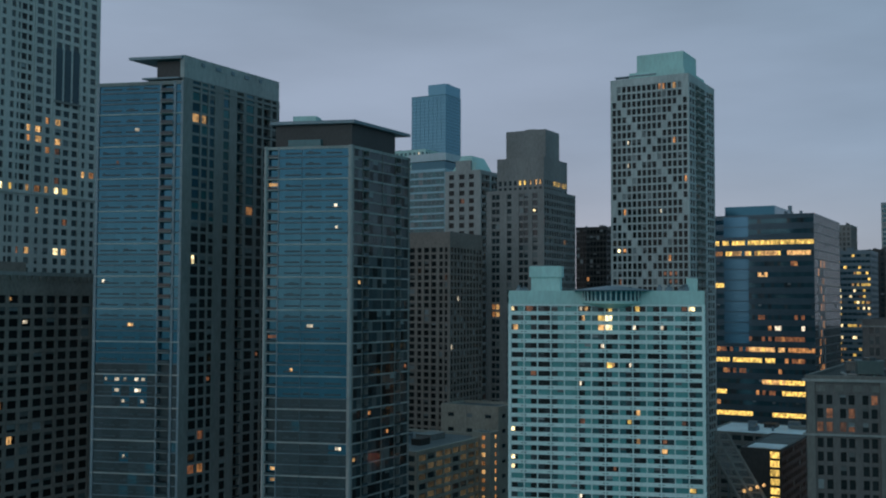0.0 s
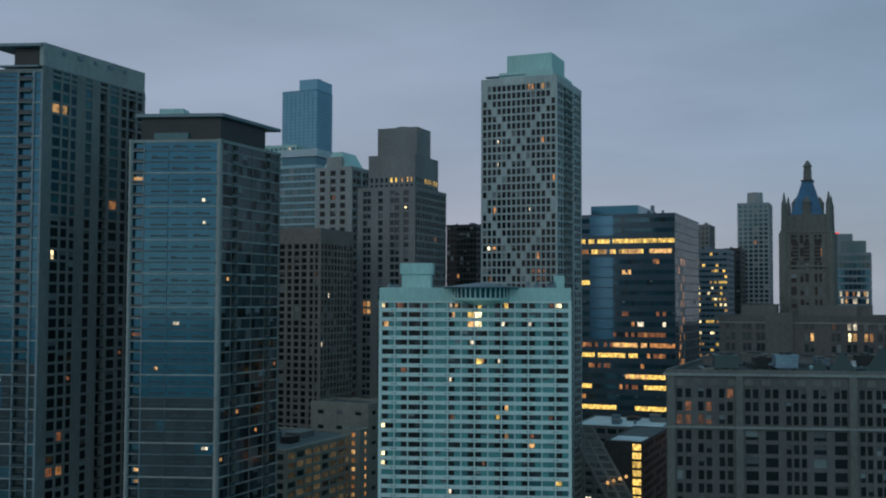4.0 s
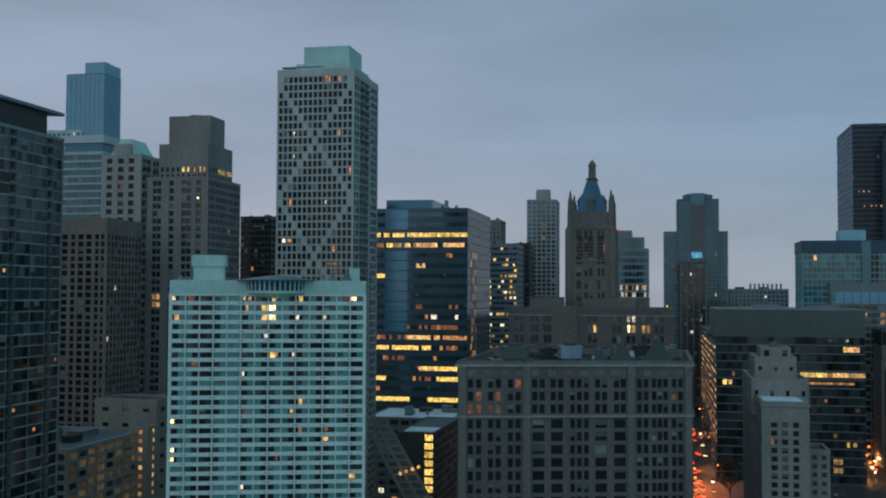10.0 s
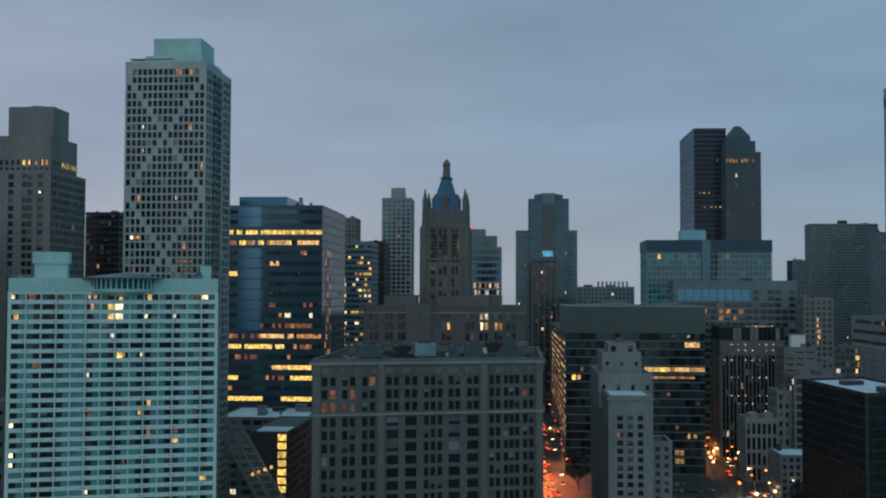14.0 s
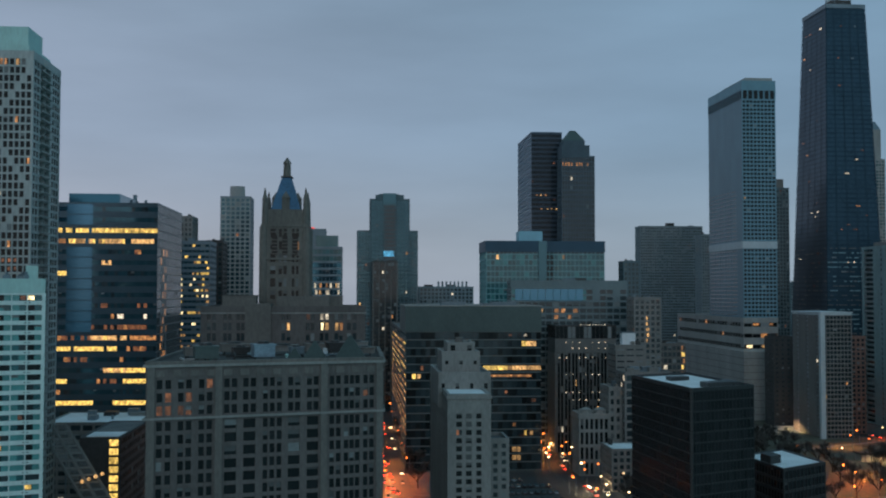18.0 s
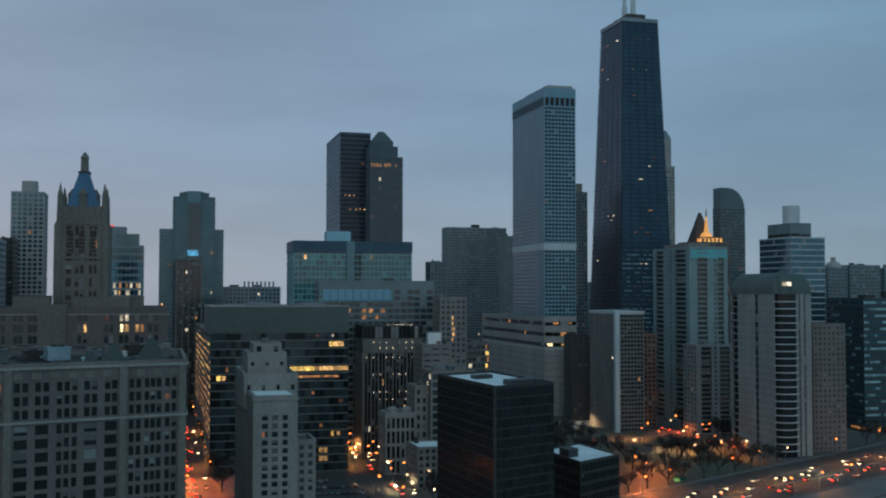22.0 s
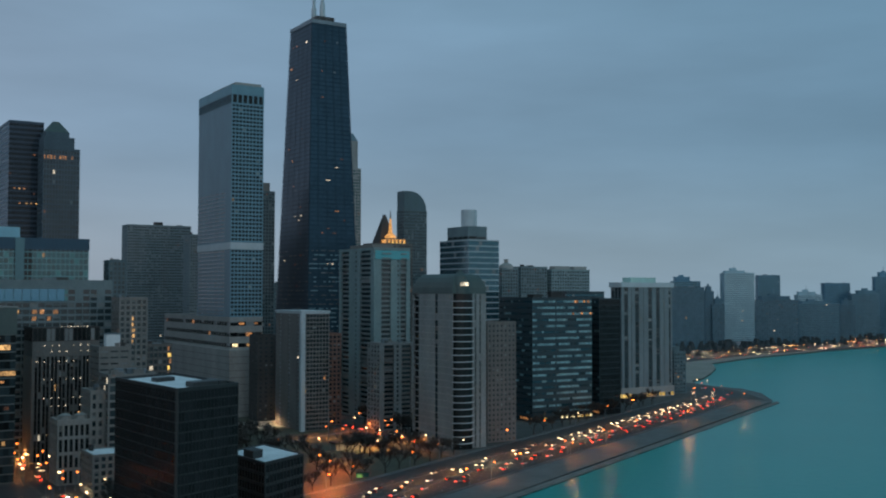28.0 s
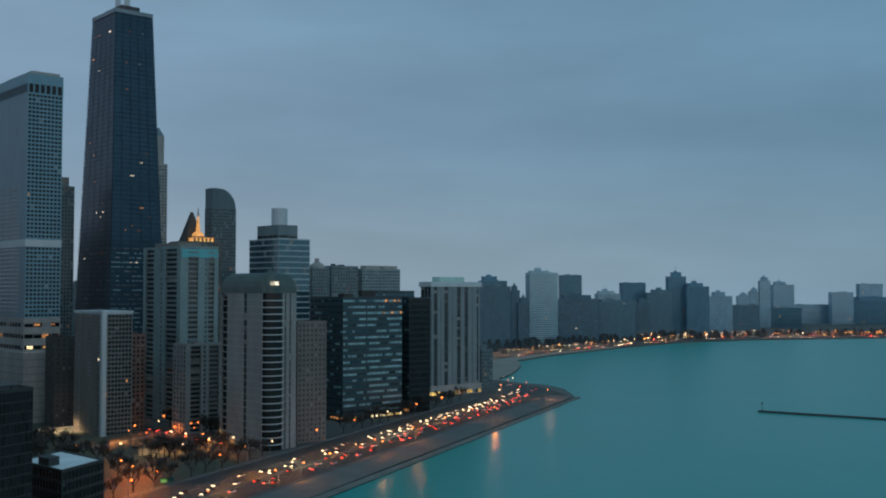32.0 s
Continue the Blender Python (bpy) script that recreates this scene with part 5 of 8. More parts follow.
TAN = material("tan_precast_concrete", (0.400, 0.350, 0.290), 0.85, streak=0.6)
DECK = glow("dimly_glowing_garage_deck", (1.0, 0.72, 0.36), 0.06, 0.5, True)
gs = dict(wall=TAN, glass=GLASS_DARK, floor=3.3, span=1.2, deep=0.5, left=dict(bay=5), right=dict(cols=north, pick=garage_pick))
garage = tower("parking_garage", "concrete parking garage with dimly lit decks", "garage", poly, 0, z, gs, 60, seed=17, parapet=1.0)
plant(garage, poly, z + 0.1, rng, 4)
gp, gz = GARAGE_STAIR
tower("parking_garage", "", "", gp, 0, gz, dict(wall=TAN, glass=LIT_AMBER, floor=3.3, span=1.6, cols=[("s", 3.6), ("w", 1.5), ("s", 1.8)], partial=False, lit=1.0, lit_mats=(LIT_WARM, LIT_AMBER)), 24, seed=18, root=garage, parapet=0.5)
poly, z = GARAGE_BACK
tower("plain_block", "blank concrete block behind the garage", "building", poly, 0, z, dict(wall=TAN, glass=GLASS_DARK, floor=6, span=4.6, bay=9, pier=6), 6, seed=19)
# ---- further buildings ----
STEP_STONE = material("warm_grey_concrete", (0.285, 0.268, 0.254), 0.85, streak=0.7)
# the next three stones are bluer by the haze mixed into them
TEAL_PALE = material("pale_teal_grey_concrete", (0.190, 0.255, 0.272), 0.8, streak=0.7)
TEAL_STONE = material("teal_grey_precast", (0.122, 0.182, 0.202), 0.75, streak=0.7)
DUSK_BROWN = material("hazed_brown_granite", (0.062, 0.098, 0.138), 0.6, vary=0.2, streak=0.6)
PLAIN = dict(wall=CONCRETE, glass=GLASS_DARK, pier=1.2, span=1.2, deep=0.35, floor=3.3, bay=3.2, lit=0.008)


def simple(name, label, plot_z, wall, glass, category="tower", seed=1, singles=18, parapet=1.2, plant_count=3, z0=0.0, **more):
    st = dict(PLAIN, wall=wall, glass=glass)
    st.update(more)
    ob = tower(name, label, category, plot_z[0], z0, plot_z[1], st, singles, seed=seed, parapet=parapet)
    if plant_count:
        plant(ob, plot_z[0], plot_z[1] + 0.1, random.Random(seed), plant_count)
    return ob


# south-west: stone tower, brick block, far skyscraper
STONE_COLS = spaced([2.2, 5.9, 9.6, 14.5, 18.5, 21.0, 23.3, 25.9, 30.4, 34.5, 39.2, 43.0, 47.2, 51.5, 55.6], [1.7, 1.7, 1.7, 1.5, 1.6, 1.0, 2.2, 1.5, 3.0, 2.0, 2.6, 2.7, 2.7, 1.5, 2.6], 58.4)
STONE_LOW_COLS = spaced([2.2, 5.9, 9.6, 13.2, 16.9, 19.0, 22.0, 26.0, 30.3, 34.5, 39.2, 43.1, 47.8, 52.1, 56.3], [1.7, 1.7, 1.7, 1.5, 1.3, 1.7, 1.1, 2.3, 1.6, 2.4, 2.4, 2.7, 2.7, 1.9, 2.0], 58.4)


def stone_pick(i, j, n, floors, r):
    q = r.random()
    if i in (6, 7):
        return GLASS_BLACK
    return GLASS_GREY if q < 0.8 else None


STONE_LIGHTS = [(26.1, 159.6, LIT_WARM, 0.9), (30.1, 159.8, LIT_WARM, 0.8), (34.2, 160.0, LIT_AMBER, 0.8), (39.4, 160.2, LIT_WARM, 0.9), (26.2, 152.8, LIT_AMBER, 0.9), (30.6, 153.2, LIT_WARM, 0.8), (39.3, 153.4, LIT_WARM, 0.8), (34.7, 150.0, LIT_AMBER, 0.9), (39.0, 149.8, LIT_EMBER, 0.8),
                (51.6, 143.3, LIT_WARM, 0.9), (55.7, 143.5, LIT_AMBER, 0.9), (39.2, 140.4, LIT_EMBER, 0.7), (14.5, 137.6, LIT_BRIGHT, 0.9), (18.8, 137.4, LIT_YELLOW, 0.7), (25.9, 137.5, LIT_WARM, 0.9), (30.4, 137.5, LIT_AMBER, 0.7), (34.4, 137.5, LIT_WARM, 0.9), (38.9, 137.5, LIT_BRIGHT, 0.9), (43.3, 137.5, LIT_YELLOW, 0.9)]
LIME_PALE = material("pale_weathered_limestone", (0.54, 0.515, 0.475), 0.85, vary=0.2, streak=0.7)
poly, z = LIMESTONE_T
TSTYLE = dict(PLAIN, wall=LIME_PALE, glass=GLASS_GREY, floor=3.74, span=1.35, deep=0.5, pier_deep=0.42, lit=0.004)
lime = tower("stone_tower", "tall pale limestone apartment tower with rows of lit windows", "tower", poly, 0, 133.6, dict(TSTYLE, right=dict(cols=STONE_LOW_COLS, lights=[(39.3, 112.3, LIT_BRIGHT, 0.9), (42.9, 112.0, LIT_WARM, 0.9)])), 60, seed=21, parapet=0)
tower("stone_tower", "", "", poly, 134.2, z, dict(TSTYLE, right=dict(cols=STONE_COLS, pick=stone_pick, lights=STONE_LIGHTS)), 60, seed=121, root=lime, parapet=1.2)
slab_on(lime, "string_course", shrink(poly, -0.9), 133.6, 134.2, LIME_PALE)
ledge = poly[0].lerp(poly[1], 43.2 / 58.4)
part("ledge", Geo().block(ledge.x + 0.7, ledge.y, 169.2, 0.7, 12.6, 0.8), CONCRETE, lime, "dark stone ledge under the tall louvres")
for k in (39.2, 43.2, 47.2):
    p = poly[0].lerp(poly[1], k / 58.4)
    part("tall_louvre", Geo().block(p.x + 0.52, p.y, 170.2, 0.2, 3.0, 19.8), SLOT, lime, "tall dark louvred panel")
for k in (28.2, 37.0, 49.6):
    p = poly[0].lerp(poly[1], k / 58.4)
    part("pilaster", Geo().block(p.x + 0.5, p.y, 134.2, 0.5, 0.9, z - 134.2), LIME_PALE, lime)
poly, z = BRICK_DARK
bk = tower("brick_block", "dark brick apartment block with small windows", "building", poly, 0, z - 6.8, dict(PLAIN, wall=BRICK_WARM, glass=GLASS_BLACK, floor=3.55, bay=4.9, pier=1.3, span=1.15, deep=0.6, pier_deep=0.45, lit=0.02, lit_mats=(LIT_AMBER, LIT_EMBER, LIT_EMBER, LIT_WARM), right=dict(lights=[(15.0, 94.0, LIT_WARM, 0.3, 0.4), (21.0, 88.0, LIT_WHITE, 0.5, 0.4)])), 60, seed=22, parapet=0)
slab_on(bk, "blank_frieze", shrink(poly, -0.5), z - 6.8, z - 1.2, BRICK_WARM, "plain brick frieze under the roof")
rim(bk, "parapet_cap", shrink(poly, -0.9), shrink(poly, 0.6), z - 1.2, z, STONE_GREY, "grey stone parapet cap")
for k in range(17):
    q = poly[0].lerp(poly[1], (k + 0.5) / 17)
    part("dentil", Geo().block(q.x + 0.7, q.y, z - 2.6, 0.5, 1.1, 1.4), BRICK_WARM, bk)
slab_on(bk, "roof_house", inset_plot(poly, 0.2, 0.55, 0.15, 0.6), z - 1.0, z + 3.2, BRICK_WARM)
# haze before the far skyscraper is painted into its panel and glass
SPIRE_BLUE = material("hazed_blue_panel", (0.135, 0.285, 0.360), 0.5, 0.3, 0.15, streak=0.6)
SPIRE_GLASS = pane_glass("hazy_blue_curtain_glass", (0.150, 0.325, 0.405), 0.12, 0.5, 0.08, 0.6)
sk = simple("skyscraper", "far blue glass skyscraper with rounded setbacks", FAR_SPIRE, SPIRE_BLUE, SPIRE_GLASS, "skyscraper", 23, 20, plant_count=0, bay=6, pier=0.3, span=0.5, floor=4.2, lit=0.0, blinds=0.0, shade=0.0)
tp, tz = FAR_SPIRE_TOP
c = centre(tp)
slab_on(sk, "upper_setback", tp, FAR_SPIRE[1], tz, SPIRE_GLASS)
part("crown", Geo().ring(c.x, c.y, tz, tz + 3, 9, 8, 20), GREY_METAL, sk)
crown_cols = [("p", 0.5)] + [("w", 2.7), ("p", 0.06)] * 8 + [("p", 0.5)]
CROWN_WHITE = material("pale_blue_white_panel", (0.400, 0.580, 0.640), 0.6, vary=0.12, streak=0.6)
tc_ = simple("apartment_tower", "teal glass tower with pale floor bands and a white crown", (TEAL_CROWN[0], 169.0), CROWN_WHITE, GLASS_TEAL, seed=24, singles=27, plant_count=0, floor=4.0, span=1.05, deep=0.5, pier_deep=0.12, lit=0.006, left=dict(cols=crown_cols))
slab_on(tc_, "crown_glass", shrink(TEAL_CROWN[0], 0.8), 169.1, TEAL_CROWN[1] - 2.4, GLASS_NAVY, "recessed dark glass under the crown")
slab_on(tc_, "crown", shrink(TEAL_CROWN[0], -0.6), TEAL_CROWN[1] - 2.4, TEAL_CROWN[1] + 1.8, WHITE, "white crown band")
simple("apartment_tower", "teal roofed glass tower", TEAL_BACK, AQUA, GLASS_TEAL, seed=25, singles=8)
bl_cols = spaced([3.1, 7.0, 10.6, 14.3, 18.0, 20.6], [2.8, 2.0, 2.5, 2.5, 1.7, 1.4], 22.1)
bsl = simple("brick_slab", "brown brick apartment slab with small windows and a blank top", (BROWN_LOW[0], BROWN_LOW[1] - 6), BRICK_WARM, GLASS_BLACK, "building", 26, 40, parapet=0, plant_count=0, floor=3.05, span=0.95, deep=0.5, lit=0.006, left=dict(cols=bl_cols), right=dict(bay=3.0))
slab_on(bsl, "blank_top", shrink(BROWN_LOW[0], -0.5), BROWN_LOW[1] - 6, BROWN_LOW[1] + 0.4, BRICK_WARM, "blank brick top wall")

# white gridded tower with a gabled crown
cols = [("s", 1.8), ("w", 3.1), ("s", 3.1), ("w", 3.2), ("s", 2.7), ("w", 3.0), ("s", 3.5)]
wg = simple("apartment_tower", "pale gridded apartment tower with a gabled teal crown", WHITE_GRID, PALE, GLASS_BLACK, seed=27, singles=54, plant_count=0, floor=4.3, span=1.7, deep=0.5, left=dict(cols=cols, lights=[(10.0, 148.0, LIT_EMBER, 0.6), (10.5, 124.5, LIT_WHITE, 0.3, 0.4)]), right=dict(floor=4.3, cols=[("s", 1), ("d", 4.4), ("p", 0.3), ("d", 4.4), ("s", 2.2), ("d", 4.4), ("p", 0.3), ("d", 4.4), ("s", 0.6)], balcony=dict(on="d", out=0.9, mat=PALE, rail=0.5)))
p, z = WHITE_GRID
a, b, cc, d = inset_plot(p, 0.05, 0.95, 0.12, 0.88)
e, f_, gg, h = inset_plot(p, 0.15, 0.85, 0.36, 0.64)
part("gabled_crown", Geo().taper([a, b, cc, d], z + 0.12, [e, f_, gg, h], z + 9.5), AQUA, wg, "sloped teal crown")
slab_on(wg, "crown_wall", inset_plot(p, -0.01, 0.06, 0.28, 0.72), z, z + 6.5, PALE)

# taupe stepped tower
cols = [("s", 2.3), ("w", 2.0), ("p", 0.2), ("w", 2.0), ("s", 3.9), ("w", 2.4), ("s", 3.9), ("w", 2.2), ("p", 0.3), ("w", 2.2), ("s", 2.3), ("w", 2.6), ("s", 2.8)]
bs = simple("apartment_tower", "taupe concrete tower with stepped blank upper stages", BROWN_STEP, STEP_STONE, GLASS_DARK, seed=28, singles=67, plant_count=0, floor=3.5, span=1.15, deep=0.5, left=dict(cols=cols, lights=[(3.5, 92.8, LIT_AMBER, 0.9), (5.4, 92.8, LIT_WARM, 0.9), (3.5, 89.3, LIT_AMBER, 0.9), (5.4, 89.3, LIT_WARM, 0.9), (24.5, 139.5, LIT_BRIGHT, 0.4, 0.4)]), right=dict(bay=2.8, pier=0.8))


def lit_top(i, j, n, floors, r):
    if j < 2:
        return r.choice((LIT_YELLOW, LIT_YELLOW, LIT_WARM)) if j == 1 and i > n * 0.35 else GLASS_DARK
    return "wall"


mp_, mz = BROWN_MID
tower("apartment_tower", "", "", mp_, BROWN_STEP[1], mz, dict(PLAIN, wall=STEP_STONE, floor=3.6, span=1.0, bay=2.6, left=dict(pick=lit_top), right=dict(pick=lit_top)), 40, root=bs, seed=29, parapet=0.4)
slab_on(bs, "blank_stage", BROWN_TOP[0], mz, BROWN_TOP[1], STEP_STONE, "blank taupe top stage")
c = centre(BROWN_TOP[0])
part("roof_drum", Geo().ring(c.x, c.y, BROWN_TOP[1], BROWN_TOP[1] + 1.2, 4, 4, 16), STEP_STONE, bs)
simple("office_block", "black glass office block with a few lit rooms", BLACK_BLOCK, DARK_METAL, GLASS_BLACK, "building", 30, 24, floor=3.6, bay=2.2, pier=0.3, lit=0.012, lit_mats=(LIT_AMBER, LIT_WARM), plant_count=4)

# around the spire
def lit_office_pick(i, j, n, floors, r):
    row, x = floors - j, (i + 0.5) / n
    share = {3: 0.5, 4: 0.3, 6: 0.9, 7: 0.5, 9: 0.85, 10: 0.5, 13: 0.8, 14: 0.3, 17: 0.6, 18: 0.7, 19: 0.6, 21: 0.6, 22: 0.6}.get(row, 0.3)
    return r.choice((LIT_YELLOW, LIT_YELLOW, LIT_WARM, LIT_BRIGHT)) if r.random() < share * (1.1 if x < 0.3 or x > 0.55 else 0.5) else None


simple("office_block", "dark office block with bright lit floors", LIT_OFFICE, GREY_METAL, GLASS_NAVY, "building", 31, 60, floor=3.5, bay=2.6, pier=0.15, span=1.9, left=dict(pick=lit_office_pick))
simple("office_block", "dim grey office block behind the lit one", DARK_BEHIND, CONCRETE, GLASS_DARK, "building", 32, 8)
simple("office_block", "dark stepped office block", DARK_LOW, DARK_METAL, GLASS_DARK, "building", 33, 12, lit=0.04, lit_mats=(LIT_WHITE, LIT_WARM))
th = simple("apartment_tower", "slim pale tower with balconies and a drum on top", THIN, GREY_METAL, GLASS_NAVY, seed=34, singles=27, plant_count=0, floor=3.2, bay=3.4, pier=1.0, span=1.0, lit=0.003, left=dict(wall=PALE))
c = centre(THIN[0])
part("roof_drum", Geo().ring(c.x, c.y, THIN[1], THIN[1] + 9.5, 5.8, 5.4, 18), PALE, th)
bl = simple("office_block", "blue glass stepped office block with lit floors", BLUE_STEP, GREY_METAL, GLASS_BLUE, "building", 35, 24, floor=4.4, bay=2.6, pier=0.2, span=1.4, left=dict(pick=lambda i, j, n, f, r: r.choice((LIT_AMBER, LIT_WARM, GLASS_BLUE, GLASS_BLUE, LIT_WHITE)) if f - j in (6, 7) else (GLASS_TEAL if f - j in (1, 2) else GLASS_BLUE)))
z = BLUE_STEP[1]
slab_on(bl, "upper_step", inset_plot(BLUE_STEP[0], 0.05, 0.8, 0.10, 0.72), z, z + 8.5, GLASS_TEAL)
slab_on(bl, "top_step", inset_plot(BLUE_STEP[0], 0.1, 0.7, 0.45, 0.9), z, z + 13, GREY_METAL)
p = inset_plot(BLUE_STEP[0], 0.1, 0.7, 0.5, 0.9)[2]
part("crane_beacon", Geo().block(p.x, p.y, z + 13, 4.5, 1.0, 2.0), glow("red_beacon", (1.0, 0.08, 0.06), 1.0), bl, "red lit roof sign frame")

gt = simple("apartment_tower", "grey stepped tower with a glazed centre bay", GREY_TOWER, TEAL_PALE, GLASS_NAVY, seed=36, singles=45, plant_count=0, floor=3.2, bay=2.4, pier=0.8, span=1.2, lit=0.006, left=dict(cols=[("s", 1.2), ("w", 1.6), ("s", 0.8), ("w", 1.6), ("s", 1.2), ("w", 1.3), ("s", 0.8), ("w", 1.3), ("s", 0.8), ("w", 1.3)], repeat=True))
mp_, mz = GREY_MID
bay_ = [("s", 1.0), ("w", 1.7), ("p", 0.7), ("w", 1.7), ("p", 0.7), ("w", 1.7), ("s", 0.9), ("w", 2.4), ("p", 0.25), ("w", 2.4), ("p", 0.25), ("w", 2.4), ("s", 0.9), ("w", 1.7), ("p", 0.7), ("w", 1.7), ("p", 0.7), ("w", 1.7), ("s", 1.0)]
tower("apartment_tower", "", "", mp_, 0, mz - 4, dict(PLAIN, wall=TEAL_STONE, floor=3.2, bay=2.6, glass=GLASS_NAVY, span=1.0, left=dict(cols=bay_)), 60, root=gt, seed=37)
bay_front = inset_plot(mp_, -0.06, 0.0, 0.36, 0.64)
slab_on(gt, "glazed_bay", bay_front, 0, mz - 6, GLASS_DARK, "dark glazed projecting centre bay")
for k in range(34):
    slab_on(gt, "bay_band", shrink(bay_front, -0.12), 60 + 3.2 * k, 60.9 + 3.2 * k, TEAL_STONE)
simple("apartment_tower", "slim dark tower with pale vertical piers", FRONT_DARK, DARK_METAL, GLASS_DARK, seed=84, singles=30, plant_count=2, floor=3.2, bay=3.0, pier=0.6, span=0.7, lit=0.02, lit_mats=(LIT_WARM, LIT_WHITE, LIT_AMBER), left=dict(cols=[("p", 0.7), ("w", 2.0), ("w", 2.0)], repeat=True, wall=CONCRETE, pier_deep=0.7, span_mat=DARK_METAL))
slab_on(gt, "crown", inset_plot(mp_, 0.0, 0.9, 0.14, 0.86), mz - 4, mz + 0.5, TEAL_STONE)
slab_on(gt, "crown_step", inset_plot(mp_, 0.0, 0.9, 0.26, 0.78), mz + 0.5, mz + 1.2, TEAL_STONE)
slab_on(gt, "crown_glass", inset_plot(mp_, -0.08, 0.9, 0.34, 0.68), mz - 8, mz + 1.6, GLASS_NAVY, "dark glazed crown bay")
p = inset_plot(mp_, -0.12, -0.07, 0.40, 0.66)
slab_on(gt, "lit_sign", p, 123.6, 128.2, glow("blue_lit_sign", (0.12, 0.55, 0.9), 0.8, 0.1), "blue glowing sign panel")
# paled cladding stands in for haze over the distant stacks
FAR_STACK = material("hazed_stack_cladding", (0.300, 0.370, 0.400), 0.8, streak=0.6)
ch = simple("low_block", "distant low block with a row of stacks", CHIMNEY_LOW, FAR_STACK, GLASS_GREY, "building", 38, 8, plant_count=2)
p = CHIMNEY_LOW[0]
for k in range(8):
    q = p[0].lerp(p[1], 0.36 + 0.075 * k)
    part("stack", Geo().ring(q.x, q.y + 4, CHIMNEY_LOW[1], CHIMNEY_LOW[1] + 5.5, 0.8, 0.8, 10), FAR_STACK, ch)
TWIN_SIDE = material("blue_grey_granite", (0.120, 0.215, 0.300), 0.5, vary=0.15, streak=0.6)
TWIN_LIGHTS = [(4.5, 174.5, LIT_AMBER, 0.9, 0.45), (7.9, 174.6, LIT_WARM, 0.9, 0.45), (11.9, 174.7, LIT_AMBER, 0.9, 0.45), (19.3, 174.2, LIT_EMBER, 0.9, 0.45), (8.5, 163.4, LIT_AMBER, 0.9, 0.45), (13.6, 163.5, LIT_WARM, 0.9, 0.45), (17.0, 163.5, LIT_WARM, 0.9, 0.45), (21.0, 163.6, LIT_WARM, 0.9, 0.45), (22.7, 163.6, LIT_AMBER, 0.9, 0.45), (5.0, 205.4, LIT_EMBER, 0.9, 0.45), (19.2, 205.2, LIT_EMBER, 0.9, 0.45), (0.8, 187.9, LIT_EMBER, 0.9, 0.45)]
td = simple("office_tower", "dark brown office tower with a few lit floors", TWIN_DARK, DUSK_BROWN, GLASS_BLACK, seed=39, singles=45, floor=3.9, bay=1.8, pier=0.35, span=1.3, plant_count=0, shade=0.0, blinds=0.0, lit=0.002, lit_mats=(LIT_EMBER,), left=dict(wall=TWIN_SIDE, bay=6.0, pier=0.5, glass=GLASS_NAVY, lit=0.0), right=dict(lights=TWIN_LIGHTS))
slab_on(td, "roof_step", inset_plot(TWIN_DARK[0], 0.1, 0.8, 0.1, 0.6), TWIN_DARK[1], TWIN_DARK[1] + 2.5, DUSK_BROWN)


def ring_floor(i, j, n, floors, r):
    return LIT_AMBER if floors - j == 2 and r.random() < 0.8 else (LIT_WARM if r.random() < 0.01 else None)


# taupe shifted towards blue to carry the haze
TWIN_STONE = material("hazed_taupe_stone", (0.098, 0.138, 0.165), 0.85, streak=0.7)
tl = simple("office_tower", "taupe stone tower with a pointed green roof and lit cornice floor", TWIN_LIGHT, TWIN_STONE, GLASS_DARK, seed=40, singles=45, shade=0.0, blinds=0.02, floor=3.9, bay=2.2, pier=0.7, span=1.0, plant_count=0, right=dict(pick=ring_floor))
p, z = TWIN_LIGHT
slab_on(tl, "upper_stage", inset_plot(p, 0.0, 0.86, 0.0, 0.9), z, z + 10, TWIN_STONE)
c0 = inset_plot(p, 0.05, 0.72, 0.05, 0.85)
slab_on(tl, "top_stage", c0, z + 10, z + 14, TWIN_STONE)
part("pointed_roof", Geo().taper(c0, z + 14, [q.lerp(centre(c0), 0.75) for q in c0], z + 23), GREEN_METAL, tl, "pointed green metal roof")

# hospital group
def teal_pick(i, j, n, floors, r):
    if abs(i - n * 0.47) < 2.0:
        return GLASS_BLACK
    if floors - j <= 2:
        return GLASS_DARK
    return (LIT_WARM if r.random() < 0.012 else GLASS_AQUA if r.random() < 0.2 else GLASS_TEAL)


PLANT_BLUE = material("pale_blue_plant_cladding", (0.300, 0.560, 0.660), 0.6, vary=0.15, streak=0.6)
tw_ = simple("hospital_block", "teal glass hospital block with a dark roof band", TEAL_WIDE, material("pale_teal_mullion", (0.225, 0.430, 0.450), 0.6, streak=0.6), GLASS_TEAL, "building", 41, 60, floor=4.0, bay=3.0, pier=0.45, span=0.8, right=dict(pick=teal_pick), plant_count=0)
p, z = TEAL_WIDE
rim(tw_, "roof_band", shrink(p, -0.7), shrink(p, 0.5), z - 6.5, z + 1.4, material("dark_blue_green_metal", (0.035, 0.092, 0.140), 0.5, 0.1, 0.2), "dark blue-green roof band")
# no joint is cut: a proud dark strip paints the gap's shade
slab_on(tw_, "notch", [q + Vector((0, -1.0, 0)) for q in inset_plot(p, 0.44, 0.51, 0.0, 0.05)], z - 60, z + 1.2, GLASS_NAVY, "dark strip in place of the shaded joint between two wings")
slab_on(tw_, "plant_house", inset_plot(p, 0.30, 0.5, 0.3, 0.7), z, z + 9, PLANT_BLUE, "pale aqua plant house with steam")


